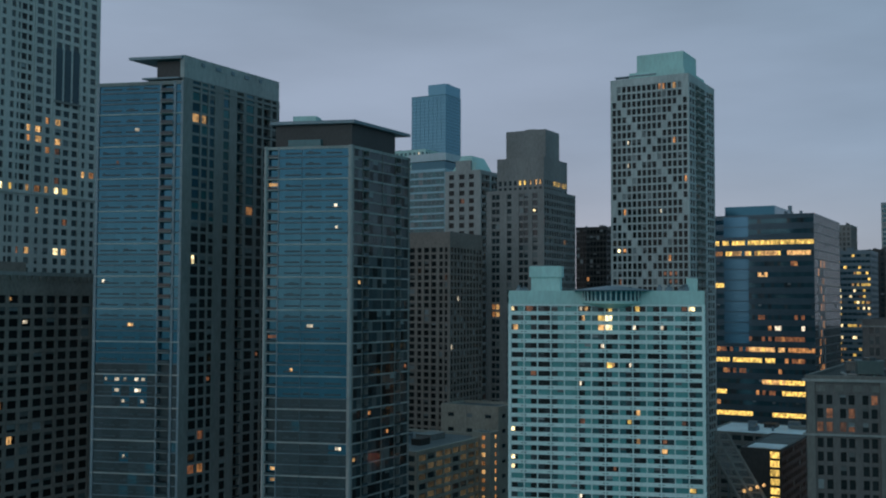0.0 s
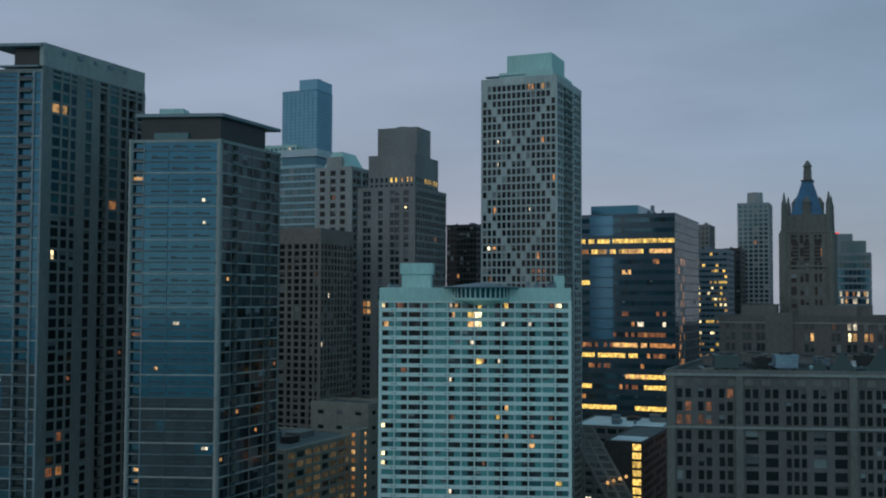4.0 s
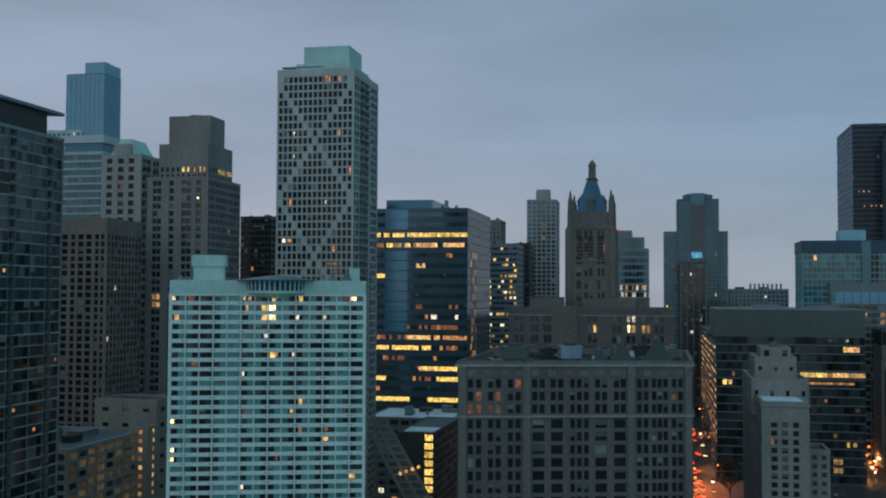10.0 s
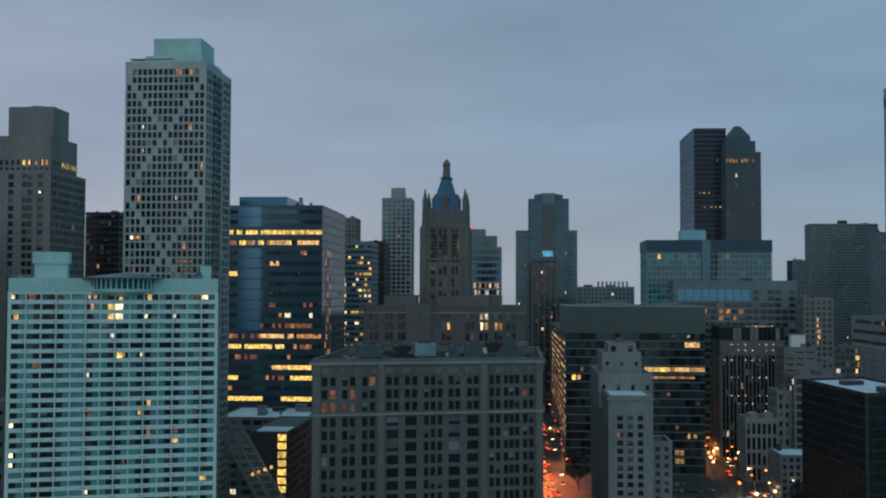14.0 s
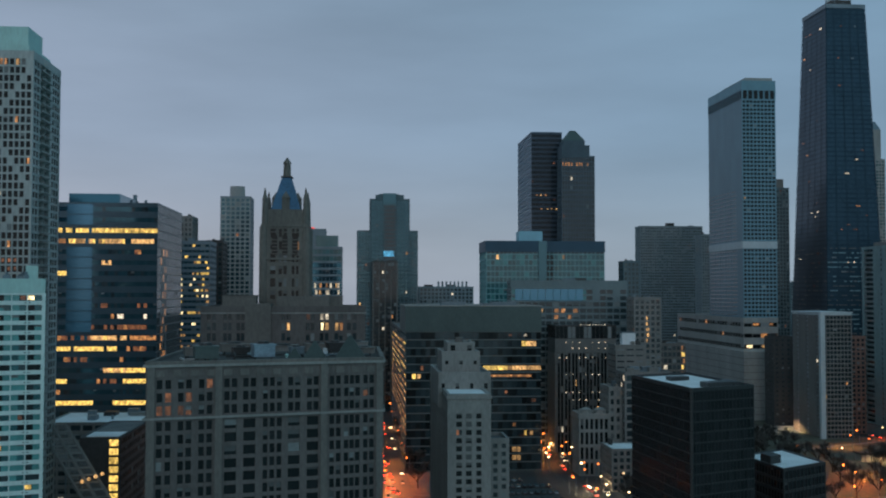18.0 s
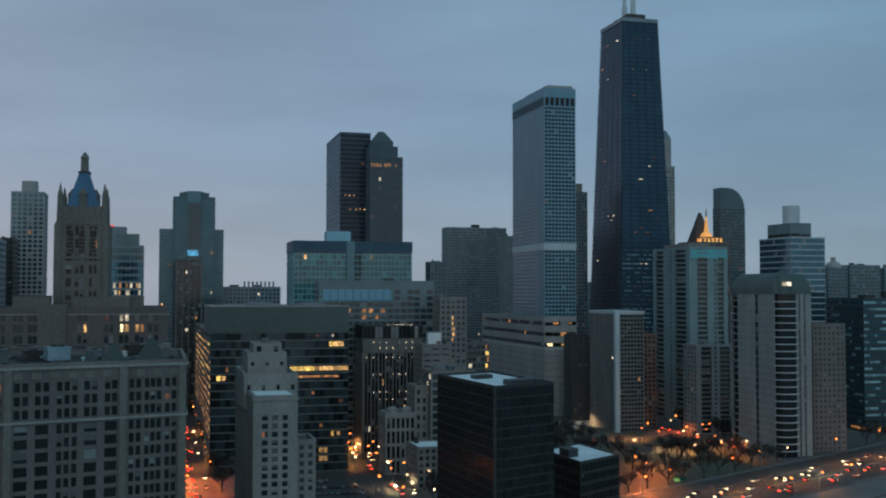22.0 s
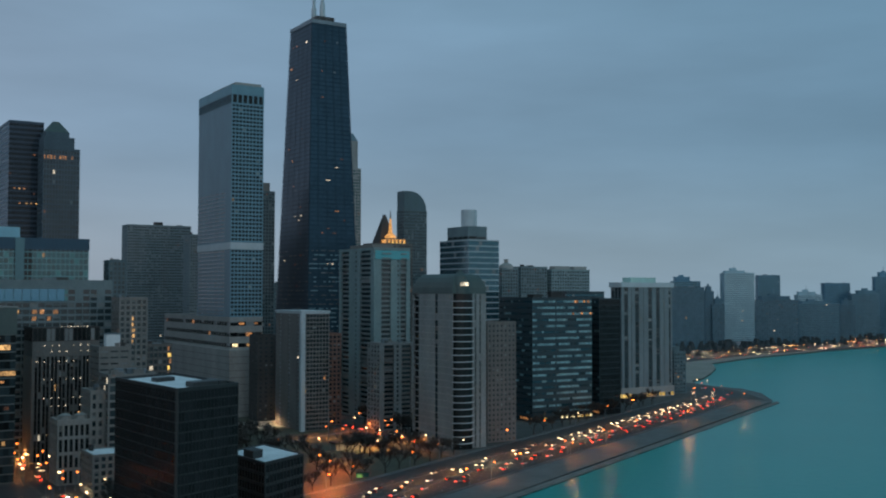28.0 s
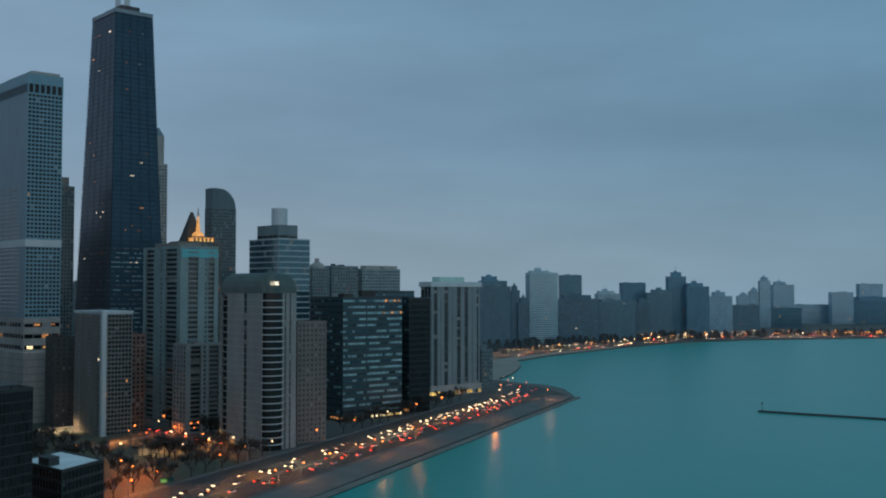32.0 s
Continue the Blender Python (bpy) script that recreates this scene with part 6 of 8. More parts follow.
def hosp_pick(i, j, n, floors, r):
    row = floors - j
    if row == 1:
        return "wall"
    if row in (2, 3):
        return GLASS_AQUA if i < n * 0.62 else (GLASS_DARK if i % 3 else "wall")
    if row in (5, 6) and n * 0.32 < i < n * 0.62 and r.random() < 0.45:
        return LIT_AMBER
    return LIT_WARM if r.random() < 0.012 else None


wh = simple("hospital_block", "grey hospital block with a blue glass upper band", WHITE_HOSP, material("teal_grey_panel", (0.195, 0.245, 0.255), 0.7, streak=0.6), GLASS_DARK, "building", 42, 60, floor=3.9, bay=4.2, pier=0.5, span=1.3, right=dict(pick=hosp_pick), plant_count=4)
p, z = WHITE_HOSP
for k in range(9):
    a, b = p[0].lerp(p[1], 0.03 + 0.066 * k), p[0].lerp(p[1], 0.03 + 0.066 * k + 0.061)
    part("glass_band_pane", Geo().box(a + Vector((0, -0.75, z - 11.2)), b - a, (0, 0.3, 0), (0, 0, 7.0)), PANEL_BLUE, wh, "blue glass upper band pane")
simple("office_block", "grey mid-rise block with a lit stair", MID_GREY, CONCRETE, GLASS_DARK, "building", 43, 16, left=dict(bay=3), right=dict(pick=lambda i, j, n, f, r: LIT_WARM if i == 2 and 3 < f - j < 9 else None))
lb = simple("low_block", "low grey flat-roofed block crowded with plant", LOW_B, CONCRETE, GLASS_DARK, "building", 85, 8, plant_count=6, bay=5, span=2.4, lit=0.0)
q = centre(LOW_B[0])
part("roof_tank", Geo().block(q.x, q.y - 4, LOW_B[1], 7.5, 5, 7.5), ROOF_WHITE, lb, "white boxed roof tank")
part("tank_rim", Geo().block(q.x, q.y - 4, LOW_B[1] + 7.5, 8.0, 5.5, 0.5), GREY_METAL, lb)


# concrete lightened and blued: the haze is in the colour
SLAB_GREY = material("hazed_grey_concrete", (0.250, 0.305, 0.325), 0.8, streak=0.7)


def shop_pick(i, j, n, floors, r):
    row, x = floors - j, (i + 0.5) / n
    if x > 0.9 and row < 6:
        return LIT_AMBER if row % 2 else LIT_YELLOW
    return r.choice((LIT_WARM, LIT_WHITE, LIT_AMBER)) if r.random() < 0.10 else None


simple("shop_block", "low shop and office block with an orange lit corner", LIT_LOW, TAUPE, GLASS_DARK, "building", 86, 40, plant_count=5, floor=4.0, bay=3.0, pier=0.6, span=1.4, right=dict(pick=shop_pick))
simple("low_block", "low grey block with roof plant beside the black cube", LOW_C, CONCRETE, GLASS_DARK, "building", 87, 8, plant_count=6, floor=4.0, bay=4, lit=0.04)
simple("office_block", "small grey tower with pale roof box", SMALL_DARK, TEAL_STONE, GLASS_GREY, "building", 44, 8)
simple("apartment_slab", "narrow grey slab beside the larger one", SLAB_MATE, SLAB_GREY, GLASS_GREY, "building", 91, 10, plant_count=1, floor=2.9, bay=2.6)
gsl = simple("apartment_slab", "grey concrete apartment slab with plant on the roof", GREY_SLAB, SLAB_GREY, GLASS_GREY, "building", 45, 48, blinds=0.12, floor=2.9, bay=2.4, pier=0.7, span=1.3, lit=0.007, lit_mats=(LIT_AMBER, LIT_EMBER, LIT_WHITE), plant_count=0)
for s, w, h in ((0.5, 8, 4.5), (0.12, 4, 1.5), (0.84, 5, 2.0)):
    q = GREY_SLAB[0][0].lerp(GREY_SLAB[0][1], s)
    part("plant_box", Geo().block(q.x, q.y + 6, GREY_SLAB[1], w, 6, h), DARK_METAL, gsl)


# banded office block with a blank metal crown
GREEN_SPAN = material("grey_green_spandrel", (0.150, 0.170, 0.165), 0.6, 0.1, 0.2)
GREEN_LIGHTS = [(64.0 + 2.6 * k, 68.6, LIT_WARM if k else LIT_YELLOW, 2.2, 0.7) for k in range(3)] + [(42.0 + 2.6 * k, 55.6, LIT_YELLOW if k < 5 else LIT_WARM, 2.2, 0.6) for k in range(12)] + [(46.5 + 2.6 * k, 51.2, LIT_AMBER, 2.2, 0.3) for k in range(8)]
GREEN_LIGHTS += [(4.5, 51.2, LIT_YELLOW, 1.0, 0.7), (7.0, 51.2, LIT_WARM, 0.8, 0.6), (8.0, 55.1, LIT_EMBER, 0.9, 0.6), (64.8, 17.7, LIT_YELLOW, 1.0, 0.7), (67.4, 17.7, LIT_WARM, 0.6, 0.6), (58.0, 25.7, LIT_AMBER, 0.6, 0.5), (57.8, 8.6, LIT_WARM, 1.0, 0.7), (60.4, 8.6, LIT_WARM, 0.8, 0.7), (68.5, 38.3, LIT_EMBER, 0.9, 0.5), (53.6, 42.9, LIT_EMBER, 0.6, 0.4), (64.5, 72.4, LIT_WHITE, 0.8, 0.3), (56.0, 72.4, LIT_EMBER, 0.6, 0.3)]


def green_pick(i, j, n, floors, r):
    return GLASS_BLACK if r.random() < 0.3 else GLASS_DARK


def canyon_pick(i, j, n, floors, r):
    row = floors - j
    if 2 <= row <= 13 and r.random() < 0.8:
        return r.choice((LIT_AMBER, LIT_AMBER, LIT_WARM, LIT_YELLOW) if row < 8 else (LIT_AMBER, LIT_EMBER, LIT_AMBER, LIT_WARM))
    return GLASS_DARK


p, z = GREEN_BAND
gb = tower("office_block", "office block with banded windows and a blank metal crown", "building", p, 0, z - 13.5, dict(wall=GREEN_METAL, glass=GLASS_DARK, floor=4.3, span=0.62, span_mat=GREEN_SPAN, deep=0.3, bay=2.6, pier=0.05, pier_deep=0.06, right=dict(pick=green_pick, lights=GREEN_LIGHTS, shade=0.0), left=dict(bay=9.0, pier=0.2, deep=0.12, pier_deep=0.12, span=2.7, partial=False, pick=canyon_pick)), 140, seed=46, parapet=0)
slab_on(gb, "blank_crown", shrink(p, -0.4), z - 13.5, z, GREEN_METAL, "tall blank metal crown")
rim(gb, "roof_edge", shrink(p, -0.7), shrink(p, 0.4), z, z + 0.5, PALE)
plant(gb, p, z, rng, 3)

simple("office_block", "deep office block with orange lit rows along the street", (plot(28, 645, 0, 170, 90, 40), 71), TAUPE, GLASS_DARK, "building", 88, 60, floor=4.0, bay=3.4, pier=0.5, span=1.5, plant_count=2, left=dict(pick=canyon_pick, bay=11.0, pier=0.2, span=2.5, partial=False, deep=0.12, pier_deep=0.12))
simple("office_block", "pale stone block with a white roof closing the street", CANYON_BACK, STONE_GREY, GLASS_DARK, "building", 89, 12, roof=ROOF_WHITE, floor=3.8)

# stone hall with setbacks
cols = [("s", 2.4), ("w", 1.9), ("s", 1.3), ("w", 1.9), ("s", 1.5), ("w", 1.7), ("s", 2.7)]


def hall_pick(i, j, n, floors, r):
    if j >= floors - 2:
        return "wall"
    q = r.random()
    return LIT_EMBER if q < 0.05 else LIT_WARM if q < 0.07 else SHADE_GREY if i == 1 and q < 0.5 else GLASS_BLACK


def stage_pick(i, j, n, floors, r):
    return GLASS_BLACK if j == floors // 2 and i % 2 == 0 else "wall"


p, z = STONE_STEP
SH = dict(wall=STONE_GREY, glass=GLASS_DARK, floor=2.63, span=1.0, deep=0.4, blinds=0.12, right=dict(cols=cols, pick=hall_pick), left=dict(bay=3.0, pier=1.6))
sh = tower("stone_hall", "pale stone residence hall with stepped top and white roof", "building", p, 0, z, SH, 120, seed=47, parapet=0.6, roof_mat=ROOF_WHITE)
slab_on(sh, "cornice", shrink(p, -0.8), z - 1.0, z - 0.3, STONE_GREY)
for plot_z, low_z, nm in ((STONE_REAR, z - 6, "rear_stage"), (STONE_MID, STONE_REAR[1], "middle_stage"), (STONE_TOP, STONE_MID[1], "top_stage")):
    q, zz = plot_z
    tower("stone_hall", "", "", q, low_z, zz, dict(SH, right=dict(bay=2.6, pier=1.3, pick=stage_pick), left=dict(bay=5, pier=3.6, pick=stage_pick)), 10, seed=48, root=sh, parapet=0.5)
q = centre(STONE_TOP[0])
part("roof_tank", Geo().ring(q.x, q.y, STONE_TOP[1], STONE_TOP[1] + 2.0, 1.6, 1.4, 12), LIMESTONE, sh)
simple("stone_wing", "low stone wing of the residence hall", STONE_WING, STONE_GREY, GLASS_DARK, "building", 49, 12, floor=2.75, bay=2.6, pier=1.4, plant_count=0)

# vertical-finned office block
fins = [("p", 1.1), ("w", 1.5), ("p", 0.6), ("w", 1.5)]
FIN_WARM = material("brown_grey_precast", (0.205, 0.200, 0.190), 0.85, streak=0.8)
p, z = STRIPE_LOW
sl = tower("office_block", "office block with pale vertical fins and dark crown", "building", p, 0, z - 16, dict(wall=FIN_WARM, glass=GLASS_BLACK, floor=3.9, span=0.5, span_mat=DARK_METAL, deep=0.25, pier_deep=0.7, right=dict(cols=fins, repeat=True, lit=0.03, lit_mats=(LIT_WARM, LIT_WHITE)), left=dict(bay=5, pier=3.4, wall=STONE_GREY)), 70, seed=50, parapet=0)
slab_on(sl, "plain_band", shrink(p, -0.5), z - 16, z - 7.5, FIN_WARM)
tower("office_block", "", "", shrink(p, -0.2), z - 7.5, z, dict(wall=DARK_METAL, glass=GLASS_BLACK, floor=7.5, span=0.6, bay=2.4, pier=0.3), 10, root=sl, seed=51, parapet=0.5)
for k in range(9):
    q = p[0].lerp(p[1], 0.42 + 0.05 * k)
    part("roof_lamp", Geo().ring(q.x, q.y - 0.4, z + 0.5, z + 1.0, 0.3, 0.3, 8), LIT_WHITE, sl)
for row, drop in enumerate((10.0, 13.4, 19.0, 29.0, 39.5, 44.0)):
    for k in range(row % 2, 9):
        q = p[0].lerp(p[1], 0.06 + 0.11 * k)
        if (k * 5 + row * 3) % 4:
            part("facade_lamp", Geo().ring(q.x, q.y - 0.95, z - drop, z - drop + 0.5, 0.28, 0.28, 8), LIT_WHITE, sl)
st_ = simple("stone_building", "low pale stone building with tall windows", STONE_LOW, STONE_GREY, GLASS_BLACK, "building", 52, 24, floor=7, bay=2.6, pier=1.0, span=1.6, lit=0.0, plant_count=1)
p, z = STONE_LOW
slab_on(st_, "cornice", shrink(p, -0.9), z - 1.6, z - 0.6, STONE_GREY)
for s in (0.25, 0.75):
    q = p[0].lerp(p[1], s)
    part("roof_turret", Geo().ring(q.x, q.y + 3, z, z + 3.0, 3.2, 3.0, 14).ring(q.x, q.y + 3, z + 3.0, z + 4.2, 3.4, 0.6, 14), STONE_GREY, st_)
simple("stone_building", "taller grey stone annex with plain upper wall", STONE_HIGH, STONE_GREY, GLASS_DARK, "building", 83, 18, floor=4.6, bay=3.4, pier=1.5, span=1.8, plant_count=4)

# black cube with a pale roof
p, z = BLACK_CUBE
bc = tower("office_cube", "black glass office cube with a pale membrane roof", "building", p, 0, z, dict(wall=CUBE_BLACK, glass=CUBE_GLASS, core=CUBE_BLACK, floor=3.5, span=0.5, deep=0.12, pier_deep=0.2, bay=1.7, pier=0.15, lit=0.002, lit_mats=(LIT_EMBER, LIT_AMBER), shade=0.0, blinds=0.0), 80, seed=153, parapet=1.0, roof_mat=ROOF_WHITE)
part("corner_post", Geo().block(p[0].x, p[0].y, 0, 0.9, 0.9, z + 1.0, 30), DARK_METAL, bc)
for r0, r1, l0, l1, h in ((0.35, 0.75, 0.08, 0.2, 1.8), (0.3, 0.6, 0.6, 0.7, 1.4), (0.8, 0.92, 0.1, 0.3, 1.5)):
    slab_on(bc, "plant_box", inset_plot(p, r0, r1, l0, l1), z + 0.12, z + 0.12 + h, DARK_METAL)
sn = simple("low_annex", "low dark annex with a pale membrane roof", SNOW_LOW, CUBE_BLACK, CUBE_GLASS, "building", 54, 24, parapet=0.6, plant_count=0, floor=4, bay=2.5, pier=0.3, roof=ROOF_WHITE, lit=0.006, blinds=0.0)
slab_on(sn, "plant_box", inset_plot(SNOW_LOW[0], 0.05, 0.3, 0.35, 0.6), SNOW_LOW[1] + 0.1, SNOW_LOW[1] + 3.2, DARK_METAL)
simple("low_annex", "low block with white roof beside the black cube", SNOW_A, CONCRETE, GLASS_DARK, "building", 55, 8, parapet=0.6, plant_count=1, roof=ROOF_WHITE)

# marble tower on its podium
def marble_pick(i, j, n, floors, r):
    return r.choice((LIT_WARM, LIT_AMBER, LIT_WHITE)) if r.random() < 0.006 else None


def slot_pick(i, j, n, floors, r):
    return "wall" if j > floors * 0.62 or i >= n - 1 else None


# haze tints both marbles; the south wall's copy is darker to paint its shade
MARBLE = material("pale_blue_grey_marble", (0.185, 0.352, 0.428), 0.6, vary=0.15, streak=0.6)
MARBLE_SHADE = material("shaded_blue_grey_marble", (0.104, 0.228, 0.290), 0.45, vary=0.15, streak=0.6)
p, z = WTP
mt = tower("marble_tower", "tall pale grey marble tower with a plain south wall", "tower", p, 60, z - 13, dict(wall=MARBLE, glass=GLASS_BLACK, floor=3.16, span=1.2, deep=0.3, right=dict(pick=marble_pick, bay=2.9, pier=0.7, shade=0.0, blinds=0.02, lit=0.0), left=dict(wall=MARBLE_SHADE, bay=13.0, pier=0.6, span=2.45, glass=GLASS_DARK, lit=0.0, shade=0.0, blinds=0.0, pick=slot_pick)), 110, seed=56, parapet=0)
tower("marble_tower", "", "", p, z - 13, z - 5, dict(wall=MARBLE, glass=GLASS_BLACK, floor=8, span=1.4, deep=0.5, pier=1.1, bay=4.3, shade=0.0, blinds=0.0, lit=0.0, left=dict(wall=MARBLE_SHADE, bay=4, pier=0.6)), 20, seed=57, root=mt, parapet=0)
slab_on(mt, "attic_band", shrink(p, -0.5), z - 5, z + 2.0, MARBLE)
slab_on(mt, "roof_step", inset_plot(p, 0.12, 0.95, 0.02, 0.7), z + 2.0, z + 4.5, PALE)
rim(mt, "sky_band", shrink(p, -0.75), shrink(p, 0.3), 129.0, 134.5, WHITE, "plain pale band round the tower")
p, z = WTP_POD
pod = tower("mall_podium", "pale stone shopping podium with dark strip windows", "building", p, 0, z, dict(wall=PALE, glass=GLASS_BLACK, floor=8.2, span=5.2, deep=0.5, bay=6, pier=0.2, pier_deep=0.4, lit=0.06, lit_mats=(LIT_AMBER, LIT_EMBER), right=dict(lights=[(4.5, 54.0, LIT_BRIGHT, 0.7, 0.7), (15.2, 54.5, LIT_WARM, 0.4, 0.6), (20.6, 70.5, LIT_AMBER, 0.7, 0.5), (9.4, 70.5, LIT_AMBER, 0.7, 0.5)])), 40, seed=58, parapet=1.0)
slab_on(pod, "lower_mass", WTP_LOW[0], 0, WTP_LOW[1], PALE, "blank pale stone lower mass")
for k in range(9):
    rim(pod, "joint_band", shrink(WTP_LOW[0], -0.12), shrink(WTP_LOW[0], 0.3), 4 + 5.2 * k, 4.5 + 5.2 * k, CONCRETE)
simple("brick_block", "dark brick block beside the podium", WTP_DARK, BRICK_BROWN, GLASS_GREY, "building", 59, 8, bay=4.5, pier=2.6, span=1.9, shade=0.0)
simple("apartment_block", "distant grey apartment block between two towers", (plot(572, 1383, 0, 30, 90, 40), 107), TEAL_STONE, GLASS_GREY, "building", 92, 10)
bh = simple("apartment_tower", "grey stepped tower behind the marble tower", BEHIND_WTP, TEAL_STONE, GLASS_DARK, seed=60, singles=8, plant_count=0)
slab_on(bh, "upper_step", inset_plot(BEHIND_WTP[0], 0.0, 0.6, 0.0, 1.0), BEHIND_WTP[1], BEHIND_WTP[1] + 9, CONCRETE)

# ---- tapered black skyscraper with antennas ----
c = centre(HANCOCK[0]) + Vector((2.2, 0, 0))
RECT = ((-1, -1), (1, -1), (1, 1), (-1, 1))


def ring_at(zz, grow=0.0):
    t = zz / 350.0
    return [c + Vector((sx * (27.6 + (17.4 - 27.6) * t + grow), sy * (40.4 + (24.4 - 40.4) * t + grow), 0)) for sx, sy in RECT]


hk = thing("tapered_skyscraper", c, "black tapered steel skyscraper with twin antennas", "skyscraper")
# blue of the haze is mixed into the black tower's glass and steel
part("core", Geo().taper(ring_at(0, -0.1), 0, ring_at(349, -0.1), 349), material("dark_blue_tower_glass", (0.036, 0.072, 0.100), 0.38, 0.85, 0.3, 0.1, 0.0), hk)
STEEL = material("dark_blue_black_steel", (0.030, 0.060, 0.084), 0.42, 0.85, 0.25)
hr = random.Random(70)
for side in (3, 0):
    g, panes = Geo(), {}
    for fl in range(85):
        z0, z1 = fl * 4.1, fl * 4.1 + 1.6
        a0, b0, a1, b1 = ring_at(z0)[side], ring_at(z0)[(side + 1) % 4], ring_at(z1)[side], ring_at(z1)[(side + 1) % 4]
        g.poly([(a0.x, a0.y, z0), (b0.x, b0.y, z0), (b1.x, b1.y, z1), (a1.x, a1.y, z1)])
    for k in range(6):
        t = k / 5
        z1 = 349
        a, b = ring_at(0, 0.25), ring_at(z1, 0.25)
        p0, p1 = a[side].lerp(a[(side + 1) % 4], t), b[side].lerp(b[(side + 1) % 4], t)
        u = (a[(side + 1) % 4] - a[side]).normalized()
        g.poly([(p0.x - u.x * 0.5, p0.y - u.y * 0.5, 0), (p0.x + u.x * 0.5, p0.y + u.y * 0.5, 0), (p1.x + u.x * 0.4, p1.y + u.y * 0.4, z1), (p1.x - u.x * 0.4, p1.y - u.y * 0.4, z1)])
    zs = [0, 74, 138, 192, 240, 282, 318]
    for z0, z1 in zip(zs, zs[1:]):
        a, b = ring_at(z0, 0.35), ring_at(z1, 0.35)
        for s0, s1 in ((0, 1), (1, 0)):
            p0 = a[side].lerp(a[(side + 1) % 4], s0)
            p1 = b[side].lerp(b[(side + 1) % 4], s1)
            w = Vector((0, 0, 0.16))
            g.poly([p0 + Vector((0, 0, z0)) - w, p1 + Vector((0, 0, z1)) - w, p1 + Vector((0, 0, z1)) + w, p0 + Vector((0, 0, z0)) + w])
    skin = part("steel_frame", g, STEEL, hk, "cross-braced steel frame")
    for k in range(26):
        fl = hr.choice((80, 80, 53, 29, 30, 31, 32, 36, 37, 25, 24)) if k < 12 else hr.randint(6, 78)
        z0 = fl * 4.1 + 1.7
        r = ring_at(z0, 0.12)
        u = (r[(side + 1) % 4] - r[side])
        p0 = r[side] + u * hr.uniform(0.06, 0.9)
        wd = hr.choice((1.2, 1.2, 2.4, 4.0))
        u = u.normalized() * wd
        n_ = Vector((u.y, -u.x, 0)).normalized() * 0.15
        q = Geo().box(p0 + n_ + Vector((0, 0, z0)), u, -n_, (0, 0, 1.1))
        part("window", q, hr.choice((LIT_WHITE, LIT_AMBER, LIT_EMBER, LIT_EMBER, BLIND)), hk)
    for fl in range(8, 33):
        z0 = fl * 4.1 + 1.7
        r = ring_at(z0, 0.1)
        u = (r[(side + 1) % 4] - r[side])
        n_ = Vector((u.y, -u.x, 0)).normalized() * 0.1
        q = Geo()
        for k in range(20):
            if hr.random() < (0.62 if side == 0 else 0.16) + 0.3 * noise.noise(Vector((k * 0.3, fl * 1.7, side))):
                q.box(r[side] + u * ((k + 0.1) / 20) + n_ + Vector((0, 0, z0)), u / 21, -n_, (0, 0, 0.9))
        if q.v:
            part("window_strip", q, BLIND_TEAL if side == 0 and hr.random() < 0.45 else SHADE_GREY, hk, kind="stuff")
rim(hk, "crown_band", ring_at(344, 0.5), ring_at(344, -1), 346.5, 350, GREY_METAL, "paler band at the roof edge")
slab_on(hk, "roof_deck", ring_at(346, -0.9), 346, 349.5, DARK_METAL)
r = [c + Vector((sx * 9, sy * 17, 0)) for sx, sy in RECT]
slab_on(hk, "roof_house", r, 349.5, 356, DARK_METAL)
for k in range(10):
    q = c + Vector((hr.uniform(-13, 13), hr.uniform(-21, 21), 0))
    part("roof_mast", Geo().ring(q.x, q.y, 349.5, 352 + hr.uniform(1, 6), 0.3, 0.15, 6), GREY_METAL, hk)
for sy in (-9.5, 9.5):
    g = Geo().ring(c.x, c.y + sy, 356, 370, 2.6, 2.4, 14).ring(c.x, c.y + sy, 370, 400, 1.6, 1.3, 12).ring(c.x, c.y + sy, 400, 457, 0.9, 0.3, 10)
    part("antenna", g, WHITE, hk, "tall white broadcast antenna")

# ---- lakefront apartments north of the park ----
ws = simple("apartment_slab", "white concrete slab with dark gridded north wall", WHITE_SLAB, WHITE, GLASS_DARK, "building", 71, 48, floor=2.9, plant_count=2, left=dict(cols=[("s", 2), ("w", 0.9), ("s", 4), ("w", 0.9), ("s", 4), ("w", 0.9), ("s", 2)], wall=TAUPE, glass=BLIND), right=dict(bay=2.4, pier=0.35, span=0.8, wall=CONCRETE, shade=0.03, blinds=0.02))
q = WHITE_SLAB[0][0]
part("corner_shaft", Geo().block(q.x - 0.8, q.y - 0.8, 0, 3.0, 3.0, WHITE_SLAB[1] + 1.5, 0), WHITE, ws, "white concrete corner shaft")
slab_on(ws, "roof_edge", shrink(WHITE_SLAB[0], -1.0), WHITE_SLAB[1] + 1.2, WHITE_SLAB[1] + 2.2, WHITE)
simple("brick_apartments", "reddish brick apartment block with balconies", RED_BLOCK, BRICK_RED, GLASS_DARK, "building", 72, 24, floor=3, bay=3, lit=0.02, left=dict(wall=TAUPE))
bal_left = [("s", 4.0), ("d", 13.0), ("s", 11.0), ("w", 2.0), ("s", 6.0), ("d", 17.0), ("s", 5.3)]
bal_right = [("s", 6.0), ("d", 8.0), ("s", 5.6), ("w", 1.6), ("s", 1.2), ("d", 5.0), ("s", 3.0)]
